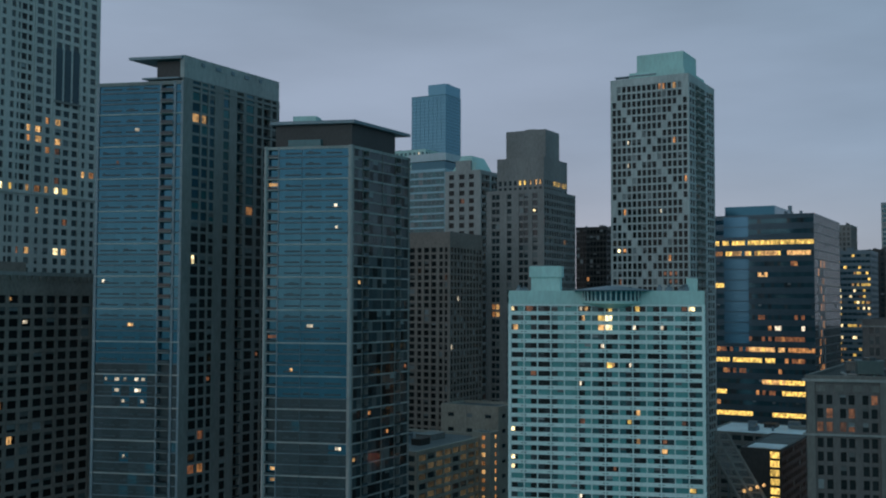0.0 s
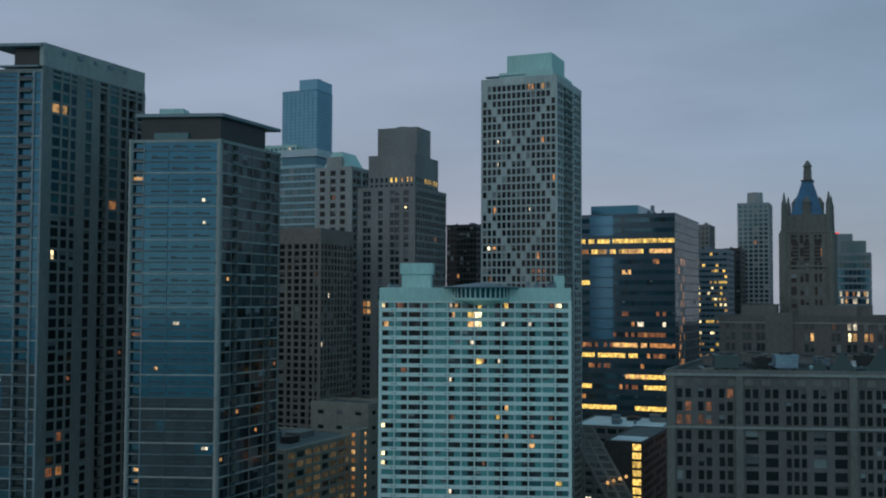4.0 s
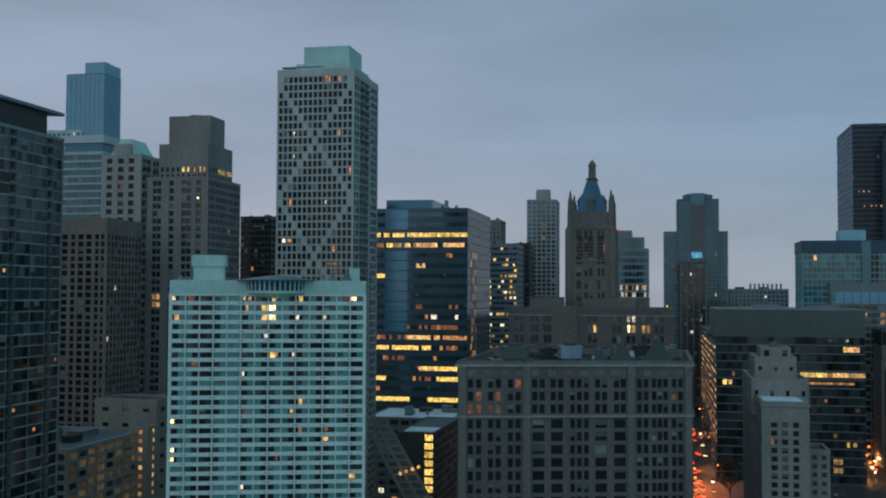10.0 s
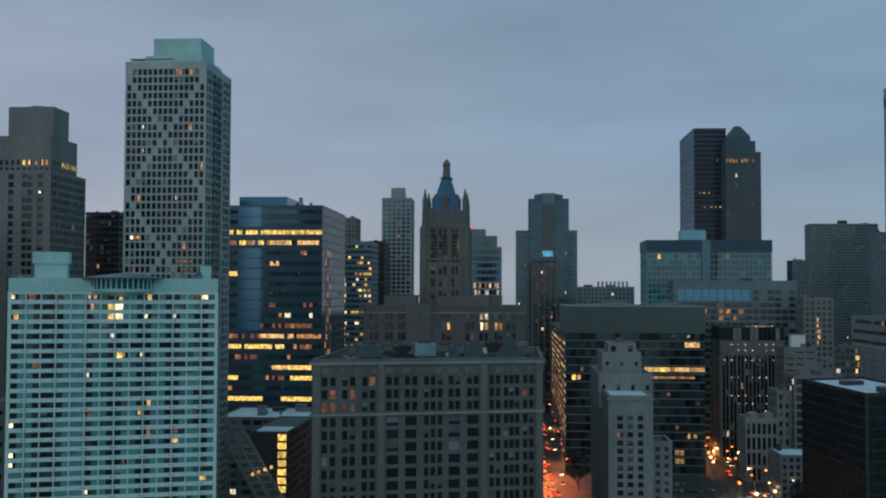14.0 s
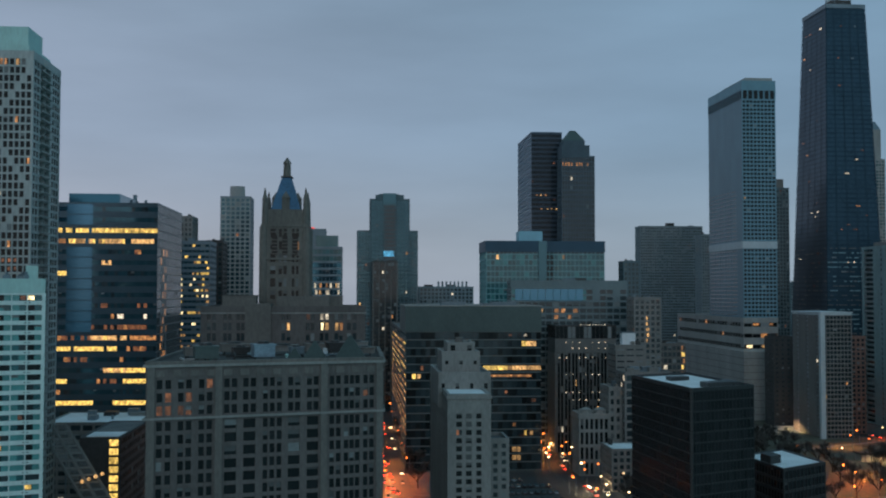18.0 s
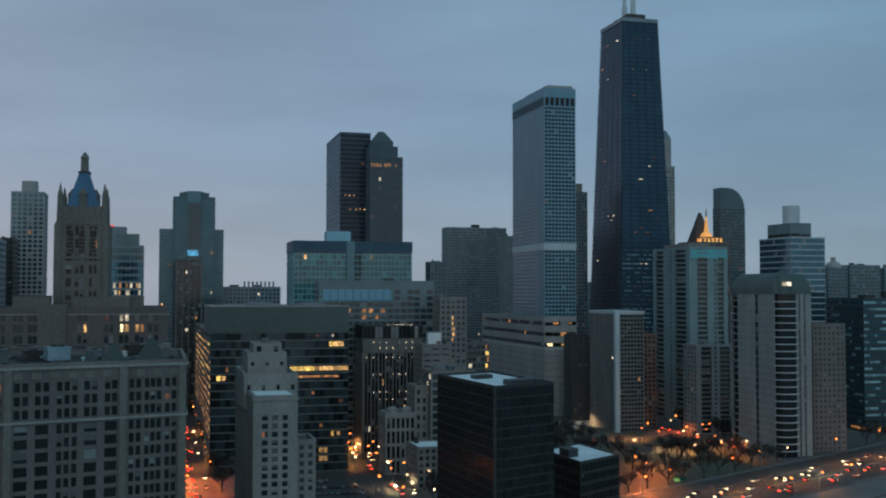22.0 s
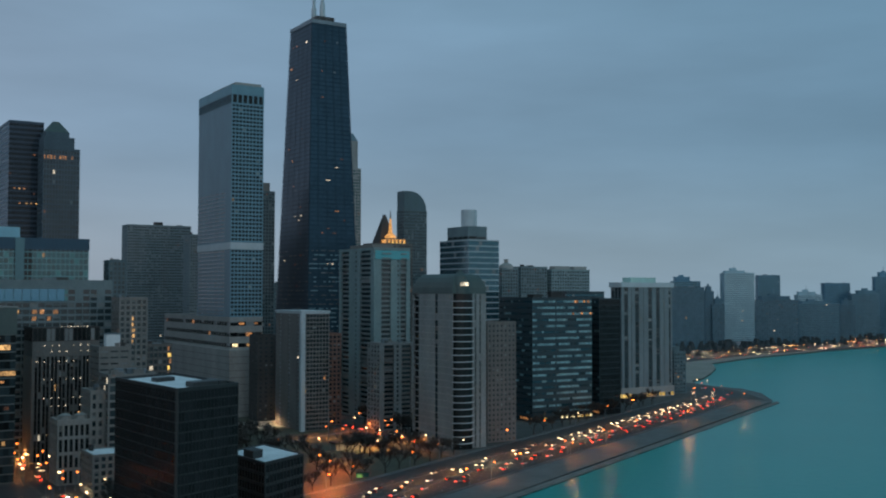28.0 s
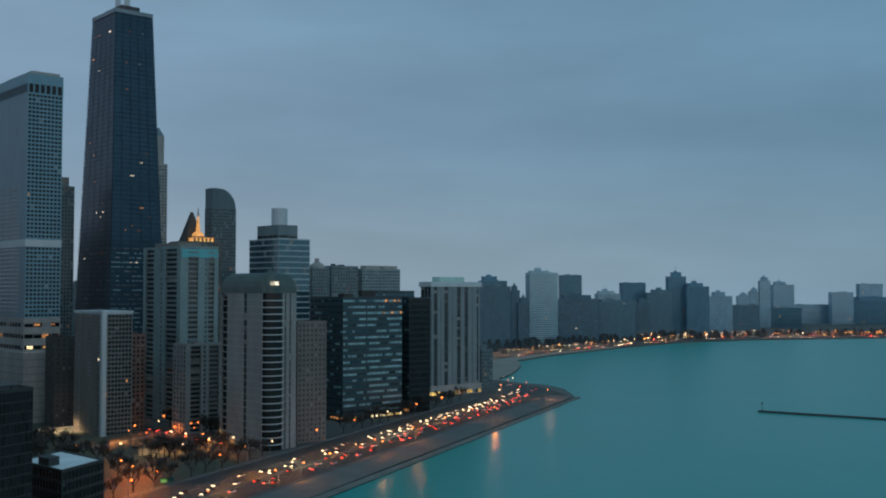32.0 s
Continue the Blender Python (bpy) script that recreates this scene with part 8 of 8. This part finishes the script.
for lane in (31.6, 35.2, 38.7, 42.2, 51.2, 54.7, 58.2, 66.0):
    for k in range(-25, 60):
        p = on_drive(k * 9.0, lane)
        g.box(p + Vector((0, 0, 0.07)), ALONG * 3.0, ACROSS * 0.15, (0, 0, 0.01), 0, "t")
tagged(new("lane_dashes", g.mesh("lane_dashes", [LINE])), "broken white lane lines on the drive", "road marking", kind="stuff")
g = Geo().box(on_drive(-300, 46.0), ALONG * 770, ACROSS * 0.5, (0, 0, 0.8))
tagged(new("median_barrier", g.mesh("median_barrier", [PAVING])), "low concrete median barrier between the carriageways", "barrier", kind="structure")
g = Geo().box(on_drive(-700, 24.6), ALONG * 1180, ACROSS * 0.6, (0, 0, 0.9))
tagged(new("lake_barrier", g.mesh("lake_barrier", [PAVING])), "low concrete barrier between path and drive", "barrier", kind="structure")
g = Geo()
for k in range(3):
    g.box(on_drive(-700, -0.2 - 1.4 * k) + Vector((0, 0, -2.4)), ALONG * (1218 + k), ACROSS * -1.5, (0, 0, 2.0 - 0.6 * k))
tagged(new("seawall_steps", g.mesh("seawall_steps", [CONCRETE])), "stepped dark concrete seawall", "seawall", kind="structure")

# breakwater with a light post
bw = thing("breakwater", Vector((765, 475, -1.6)), "low dark stone breakwater with a small light post", "breakwater")
u = (Vector((789, 381, 0)) - Vector((765, 475, 0))).normalized()
v = Vector((u.y, -u.x, 0))
g = Geo()
o = Vector((765, 475, -2.2))
g.box(o - v * -1.8, u * 330, v * -3.6, (0, 0, 2.0))
part("wall", g, WET_STONE, bw)
for k in range(60):
    p = o + u * (k * 5.4 + rng.uniform(0, 3)) + v * rng.choice((-2.2, 2.2))
    q = Geo().block(p.x, p.y, -2.0, rng.uniform(1.4, 2.6), rng.uniform(1.2, 2.2), rng.uniform(0.8, 1.5), rng.uniform(0, 90))
    part("boulder", q, WET_STONE, bw)
part("light_post", Geo().ring(o.x + u.x * 3, o.y + u.y * 3, -0.3, 5.0, 0.35, 0.25, 8).block(o.x + u.x * 3, o.y + u.y * 3, 5.0, 1.2, 1.2, 1.3), GREY_METAL, bw)

# ---- street lamps ----
LAMP_ORANGE = glow("sodium_lamp", (1.0, 0.20, 0.03), 7.0, 0.75)
LAMP_WHITE = glow("white_street_lamp", (1.0, 0.66, 0.34), 8.0, 0.75)


def street_lamp(kind, mat, label):
    ob = thing("street_lamp", Vector((0, 0, 0)), label, "street lamp", group="street lamps")
    part("pole", Geo().ring(0, 0, 0, 9.0, 0.14, 0.09, 8), GREY_METAL, ob)
    part("arm", Geo().box((0, -0.05, 8.9), (1.6, 0, 0), (0, 0.1, 0), (0, 0, 0.1)), GREY_METAL, ob)
    r = kind
    part("lamp_head", Geo().ring(1.6, 0, 8.4, 8.75, r * 0.6, r, 10).ring(1.6, 0, 8.75, 9.05, r, r * 0.4, 10), mat, ob)
    return ob


ORANGE = street_lamp(0.52, LAMP_ORANGE, "grey street lamp with an orange sodium head")
PALE_LAMP = street_lamp(0.52, LAMP_WHITE, "grey street lamp with a warm white head")
ORANGE.matrix_basis = pose(345, 635, 0, 0, 0, 40)
PALE_LAMP.matrix_basis = pose(335, 861, 0, 0, 0, 10)
lamp_rng = random.Random(8)
spots = [(351, 820), (369, 840), (325, 749), (312, 714), (312, 689), (324, 702), (300, 627), (315, 649), (302, 613), (317, 607), (313, 581), (294, 552), (315, 559), (324, 583), (333, 557), (319, 521), (249, 584), (245, 519), (307, 789),
         (103, 586), (112, 603), (115, 596), (115, 569), (118, 565), (115, 536), (113, 517), (116, 495), (128, 520), (127, 565), (135, 581), (118, 458), (357, 851), (328, 627), (239, 499), (272, 578), (137, 663), (116, 649), (141, 601)]
for k in range(26):
    spots.append((lamp_rng.uniform(100, 132), lamp_rng.uniform(455, 620)))
for x, y in spots:
    copy_thing(ORANGE if lamp_rng.random() < 0.6 else PALE_LAMP, pose(x, y, 0, 0, 0, lamp_rng.uniform(0, 360)))
for k in range(22):
    y = 520 + k * 27
    copy_thing(ORANGE, pose(13 + 0.5 * (k % 2), y, 0, 0, 0, 0))
    if k % 2:
        copy_thing(ORANGE, pose(28.5, y + 12, 0, 0, 0, 180))
for k in range(16):
    copy_thing(PALE_LAMP if k % 3 else ORANGE, pose(119 if k % 2 else 141, 560 + k * 30, 0, 0, 0, 180 * (1 - k % 2)))
    copy_thing(ORANGE if k % 3 else PALE_LAMP, pose(335 if k % 2 else 354, 590 + k * 24, 0, 0, 0, 180 * (1 - k % 2)))
for k in range(10):
    p = on_drive(-60 + k * 55, 80.6)
    copy_thing(ORANGE if k % 3 else PALE_LAMP, pose(p.x, p.y, 0, 0, 0, -60))
for k in range(9):
    p = on_drive(-40 + k * 58, 25.6)
    copy_thing(ORANGE, pose(p.x, p.y, 0, 0, 0, 120))
for i, ((ax, ay), (bx, by)) in enumerate(zip(CURVE[:6], CURVE[1:7])):
    steps = max(2, int(math.hypot(bx - ax, by - ay) / 42))
    for k in range(steps):
        t = (k + lamp_rng.random() * 0.5) / steps
        copy_thing(ORANGE if lamp_rng.random() < 0.55 else PALE_LAMP, pose(ax + (bx - ax) * t + lamp_rng.uniform(-14, 14), ay + (by - ay) * t + lamp_rng.uniform(0, 16), 0, 0, 0, lamp_rng.uniform(0, 360)))


# the string of lamps and headlights along the far shore, too many and too far to tell apart
far_mats = [glow("far_sodium_lamp", (1.0, 0.36, 0.08), 17.0, 0.7, True), glow("far_white_lamp", (1.0, 0.76, 0.45), 17.0, 0.7, True), glow("far_red_light", (1.0, 0.06, 0.03), 22.0, 0.7, True), GREY_METAL]
g = Geo()
for i, ((ax, ay), (bx, by)) in enumerate(zip(CURVE[6:], CURVE[7:])):
    length = math.hypot(bx - ax, by - ay)
    for k in range(int(length / (4.2 if i < 5 else 2.6))):
        t = lamp_rng.random()
        x, y = ax + (bx - ax) * t, ay + (by - ay) * t + lamp_rng.uniform(-14, 20 if i < 5 else 170)
        tall = lamp_rng.random() < 0.5
        h = lamp_rng.uniform(7, 10) if tall else 0.7
        r = lamp_rng.uniform(0.2, 0.42) * (1.0 + 0.12 * i)
        mk = lamp_rng.choice((0, 0, 1)) if tall else lamp_rng.choice((1, 1, 2, 2, 0))
        g.ring(x, y, h - r * 0.4, h + r * 0.4, r, r * 0.6, 6, mk)
        if tall:
            g.ring(x, y, 0, h - r * 0.4, 0.15, 0.1, 4, 3, False)
tagged(new("far_lights", g.mesh("far_lights", far_mats)), "string of orange and white lamps along the far shore road", "street lights", kind="stuff")


def lamp_light(x, y, z, watts, color, shaded=True):
    """Street lamp light or added glow, hooded downwards or, from a globe, all round."""
    d = bpy.data.lights.new("street_light", "SPOT" if shaded else "POINT")
    d.energy, d.color, d.shadow_soft_size = watts, color, 0.6
    if shaded:
        d.spot_size, d.spot_blend = radians(150), 0.4
    new("street_light", d).location = (x, y, z)


SODIUM, WARM, EMBER = (1.0, 0.34, 0.08), (1.0, 0.68, 0.36), (1.0, 0.2, 0.05)
# EMBER lights are added for the red tail-light glow on the streets
for x, y, w, col in ((20, 470, 9000, EMBER), (17, 515, 16000, EMBER), (17, 550, 16000, EMBER), (25, 600, 3200, SODIUM), (15, 670, 3200, SODIUM), (26, 750, 3200, SODIUM), (17, 860, 3600, SODIUM), (104, 585, 3000, SODIUM), (114, 510, 3200, WARM), (112, 640, 8000, SODIUM), (341, 600, 5000, SODIUM), (342, 660, 6000, EMBER), (342, 740, 8000, EMBER), (300, 640, 5000, SODIUM), (225, 470, 6000, EMBER), (246, 512, 6500, EMBER), (250, 585, 3500, SODIUM), (312, 580, 6000, SODIUM), (318, 610, 4000, EMBER), (325, 550, 4500, SODIUM), (320, 705, 5000, EMBER), (338, 790, 4000, EMBER), (340, 850, 3500, WARM), (296, 718, 4000, WARM), (292, 578, 2500, WARM), (262, 540, 6000, SODIUM), (235, 480, 5000, SODIUM)):
    lamp_light(x, y, 9.0, w * 2.9, col)
for s in range(10, 500, 40):
    p = on_drive(s, 52)
    lamp_light(p.x, p.y, 10.0, 11500, SODIUM if s % 3 else WARM)
for x, y in ((219, 461), (307, 451), (385, 485), (436, 513), (560, 571), (697, 643)):
    lamp_light(x + 1.5, y - 0.5, 6.0, 3000, SODIUM, False)
    copy_thing(ORANGE, pose(x + 2.0, y + 3.0, 0, 0, 0, -60))

# ---- cars ----
HEAD = glow("white_headlight", (1.0, 0.80, 0.46), 7.0, 0.6)
TAIL = glow("red_tail_light", (1.0, 0.05, 0.02), 6.5, 0.6)
TAIL_OFF = material("unlit_red_lens", (0.2, 0.01, 0.01), 0.2)
TYRE = material("black_tyre_rubber", (0.015, 0.015, 0.015), 0.9)
RIM = material("car_wheel_metal", (0.35, 0.35, 0.36), 0.35, 0.8)


def car(paint, label, lit=True):
    ob = thing("car", Vector((0, 0, 0)), label, "car", group="cars on the drive" if lit else "parked cars")
    g = Geo()
    prof = [(-2.2, 0.35), (2.2, 0.35), (2.25, 0.75), (1.2, 0.95), (0.5, 1.0), (-1.9, 1.0), (-2.25, 0.85)]
    for sy in (-0.9, 0.9):
        pts = [(x, sy, z) for x, z in prof]
        g.poly(pts if sy < 0 else pts[::-1])
    for (x0, z0), (x1, z1) in zip(prof, prof[1:] + prof[:1]):
        g.poly([(x1, -0.9, z1), (x0, -0.9, z0), (x0, 0.9, z0), (x1, 0.9, z1)])
    part("body", g, paint, ob)
    g = Geo()
    lo = [Vector((x, y, 0)) for x, y in ((-1.8, -0.82), (1.1, -0.82), (1.1, 0.82), (-1.8, 0.82))]
    hi = [Vector((x, y, 0)) for x, y in ((-1.2, -0.66), (0.35, -0.66), (0.35, 0.66), (-1.2, 0.66))]
    part("cabin", g.taper(lo, 0.99, hi, 1.45), GLASS_DARK, ob, "dark glazed cabin")
    part("headlight", Geo().box((2.2, -0.85, 0.55), (0.12, 0, 0), (0, 1.7, 0), (0, 0, 0.22)), HEAD if lit else RIM, ob, "lit headlight bar" if lit else "")
    part("tail_light", Geo().box((-2.34, -0.85, 0.65), (0.12, 0, 0), (0, 1.7, 0), (0, 0, 0.18)), TAIL if lit else TAIL_OFF, ob, "red tail light bar" if lit else "")
    g = Geo()
    g.box((-1.4, -0.1, 0.3), (2.8, 0, 0), (0, 0.2, 0), (0, 0, 0.1))
    for x in (-1.35, 1.35):
        n = 10
        for sy in (-1, 1):
            ring_ = [(x + 0.33 * math.cos(2 * math.pi * k / n), 0.33 + 0.33 * math.sin(2 * math.pi * k / n)) for k in range(n)]
            y0, y1 = (-0.92, -0.7) if sy < 0 else (0.92, 0.7)
            g.poly([(px, y0, pz) for px, pz in ring_])
            for k in range(n):
                (ax, az), (bx, bz) = ring_[k], ring_[(k + 1) % n]
                g.poly([(ax, y0, az), (bx, y0, bz), (bx, y1, bz), (ax, y1, az)])
        g.box((x - 0.06, -0.72, 0.28), (0.12, 0, 0), (0, 1.44, 0), (0, 0, 0.12))
    part("undercarriage", g, TYRE, ob)
    return ob


PAINTS = [("dark grey", (0.06, 0.065, 0.07)), ("silver", (0.42, 0.43, 0.44)), ("white", (0.70, 0.70, 0.70)), ("black", (0.02, 0.02, 0.022)), ("dark red", (0.22, 0.02, 0.02)), ("dark blue", (0.03, 0.05, 0.14))]
CARS = []
for k, (word, col) in enumerate(PAINTS):
    m = material("car_paint_" + word.replace(" ", "_"), col, 0.3, 0.3, 0.1, 1.0, 0.0)
    CARS.append(car(m, word + " car with its lights on, on the drive"))
north_turn = 90 - 62.6
car_rng = random.Random(12)
placed = 0


def park_car(p, turn):
    global placed
    src = CARS[car_rng.choice((0, 1, 1, 2, 2, 3, 3, 4, 5))] if placed >= len(CARS) else CARS[placed]
    m = pose(p.x, p.y, p.z, 0, 0, turn)
    if placed < len(CARS):
        src.matrix_basis = m
    else:
        copy_thing(src, m)
    placed += 1


for lane, away in ((33.5, True), (37.0, True), (40.5, True), (44.0, True), (49.5, False), (53.0, False), (56.5, False), (60.0, False)):
    s = -120 + car_rng.uniform(0, 20)
    while s < 455:
        p = on_drive(s, lane + car_rng.uniform(-0.3, 0.3)) + Vector((0, 0, 0.07))
        park_car(p, north_turn if away else north_turn + 180)
        s += car_rng.uniform(11, 33) if s > 170 else car_rng.uniform(16, 62)
for i, ((ax, ay), (bx, by)) in enumerate(zip(CURVE[:6], CURVE[1:7])):
    n_ = int(math.hypot(bx - ax, by - ay) / (6 if i < 2 else 16))
    for k in range(n_):
        t = (k + car_rng.random() * 0.6) / n_
        off = car_rng.choice((-9, -5, 5, 9))
        d = Vector((bx - ax, by - ay, 0)).normalized()
        p = Vector((ax, ay, 0.1)).lerp(Vector((bx, by, 0.1)), t) + Vector((d.y, -d.x, 0)) * off
        park_car(p, math.degrees(math.atan2(d.y, d.x)) + (0 if off > 0 else 180))
for x0, y0, y1, count in ((16, 440, 900, 12), (20, 440, 900, 11), (24, 440, 900, 7), (112, 470, 760, 8), (118, 470, 760, 8), (341, 560, 900, 18), (348, 600, 900, 9), (15, 490, 600, 9), (18, 490, 600, 9)):
    for k in range(count):
        away = x0 in (24, 118, 348)
        park_car(Vector((x0 + car_rng.uniform(-0.5, 0.5), car_rng.uniform(y0, y1), 0.06)), 90 if not away else -90)
PARKED = [car(material("parked_paint_" + w_, c_, 0.3, 0.3, 0.1, 1.0, 0.0), w_ + " car parked in the lot with its lights off", False) for w_, c_ in (("black", (0.02, 0.02, 0.02)), ("white", (0.65, 0.65, 0.65)), ("grey", (0.2, 0.2, 0.21)))]
for k in range(28):
    m = pose(73 + 3.0 * (k % 8) + (0.6 if k // 8 % 2 else 0), 484 + 17 * (k // 8), 0.07, 0, 0, 90 + car_rng.choice((0, 180)))
    if k < 3:
        PARKED[k].matrix_basis = m
    else:
        copy_thing(PARKED[car_rng.choice((0, 0, 1, 2, 2))], m)

# small park pavilion and a bus shelter by the drive
pv = thing("park_pavilion", Vector((292, 586, 0)), "low park pavilion with a pale lit wall and flat roof", "pavilion")
part("wall", Geo().block(292, 586, 0, 17, 8, 4.2, 0), SAND, pv)
part("roof", Geo().block(292, 586, 4.2, 19, 10, 0.5, 0), DARK_METAL, pv)
for k in range(5):
    part("post", Geo().block(285 + 3.5 * k, 580.6, 0, 0.3, 0.3, 4.2, 0), DARK_METAL, pv)
sh_ = thing("bus_shelter", Vector((255, 492, 0)), "small glazed shelter with a green lit panel beside the drive", "shelter")
part("roof", Geo().block(255, 492, 2.6, 7, 2.2, 0.2, 27), DARK_METAL, sh_)
part("glass_wall", Geo().block(255.4, 492.8, 0, 6.6, 0.1, 2.6, 27), GLASS_TEAL, sh_)
part("lit_panel", Geo().block(252.5, 490.6, 0.4, 3.0, 0.2, 1.8, 27), glow("green_lit_panel", (0.45, 1.0, 0.25), 0.4, 0.2), sh_, "green glowing poster panel")
for dx in (-3, 3):
    part("post", Geo().block(255 + dx * 0.89, 492 + dx * 0.45, 0, 0.15, 0.15, 2.6, 27), GREY_METAL, sh_)

# ---- bare winter trees ----
def tree(seed, tall):
    r = random.Random(seed)
    ob = thing("tree", Vector((0, 0, 0)), "bare dark winter tree with a ragged crown", "tree", group="bare trees")
    g = Geo().ring(0, 0, 0, tall * 0.35, 0.32, 0.22, 8)
    tw = Geo()

    def limb(p, d, length, rad, depth):
        q = p + d * length
        side = d.cross(Vector((0, 0, 1)))
        side = (side if side.length > 0.1 else Vector((1, 0, 0))).normalized()
        other = d.cross(side).normalized()
        target = g if depth < 2 else tw
        if depth < 2:
            a = [p + (side * math.cos(t) + other * math.sin(t)) * rad for t in (0, 2.1, 4.2)]
            b = [q + (side * math.cos(t) + other * math.sin(t)) * rad * 0.6 for t in (0, 2.1, 4.2)]
            for k in range(3):
                target.poly([a[k], a[(k + 1) % 3], b[(k + 1) % 3], b[k]])
        else:
            wide = max(rad, 0.11)
            target.poly([p - side * wide, p + side * wide, q + side * wide * 0.4, q - side * wide * 0.4])
        if depth == 4:
            return
        for k in range((4, 4, 4, 4)[depth]):
            nd = (d + Vector((r.uniform(-1, 1), r.uniform(-1, 1), r.uniform(-0.35, 0.6))) * 0.75).normalized()
            limb(p.lerp(q, r.uniform(0.45, 1.0)), nd, length * r.uniform(0.5, 0.8), rad * 0.55, depth + 1)

    for k in range(5):
        a = k * 1.26 + r.uniform(-0.3, 0.3)
        limb(Vector((0, 0, tall * (0.14 + 0.04 * k))), Vector((0.6 * math.cos(a), 0.6 * math.sin(a), 0.8)).normalized(), tall * 0.34, 0.16, 0)
    part("trunk", g, BARK, ob)
    part("crown", tw, BARE_TWIGS, ob)
    return ob


TREES = [tree(5, 13.0), tree(6, 10.5), tree(7, 15.0)]
tree_rng = random.Random(20)
homes = []
for k in range(52):
    homes.append((tree_rng.uniform(184, 262), tree_rng.uniform(500, 720)))
for k in range(12):
    homes.append((tree_rng.uniform(268, 330), tree_rng.uniform(546, 566)))
for k in range(14):
    homes.append((tree_rng.uniform(356, 392), tree_rng.uniform(606, 640)))
for k in range(22):
    homes.append((tree_rng.uniform(308, 330), 745 + k * 5))
for k in range(38):
    p = on_drive(-120 + k * 15, 83 + tree_rng.uniform(0, 3))
    if not 105 < -120 + k * 15 < 205:
        homes.append((p.x, p.y))
for k in range(16):
    homes.append((tree_rng.uniform(120, 190), tree_rng.uniform(440, 520)))
for k in range(8):
    homes.append((tree_rng.uniform(358, 372), tree_rng.uniform(655, 700)))
for k in range(12):
    homes.append((9.5 if k % 2 else 30.5, 520 + k * 22))
for i, (x, y) in enumerate(homes):
    m = pose(x, y, 0, 0, 0, tree_rng.uniform(0, 360))
    if i < 3:
        TREES[i].matrix_basis = m
    else:
        copy_thing(TREES[i % 3], m)
# woods and low houses behind the far shore
g = Geo()
for k in range(500):
    x = tree_rng.uniform(700, 3200)
    y = np.interp(x, [q[0] for q in CURVE[6:]], [q[1] for q in CURVE[6:]]) + tree_rng.uniform(24, 160)
    h, w = tree_rng.uniform(7, 15), tree_rng.uniform(4, 8)
    base = [Vector((x + w * math.cos(t) * tree_rng.uniform(0.6, 1.2), y + w * math.sin(t) * tree_rng.uniform(0.6, 1.2), 0)) for t in (0, 1.05, 2.1, 3.15, 4.2, 5.25)]
    top = [p.lerp(Vector((x, y, 0)), tree_rng.uniform(0.3, 0.8)) for p in base]
    g.taper(base, tree_rng.uniform(0, 2), top, h)
tagged(new("far_trees", g.mesh("far_trees", [material("far_grey_brush", (0.060, 0.078, 0.084), 0.95, vary=0.4)])), "dark ragged line of far shore trees", "trees", kind="stuff")
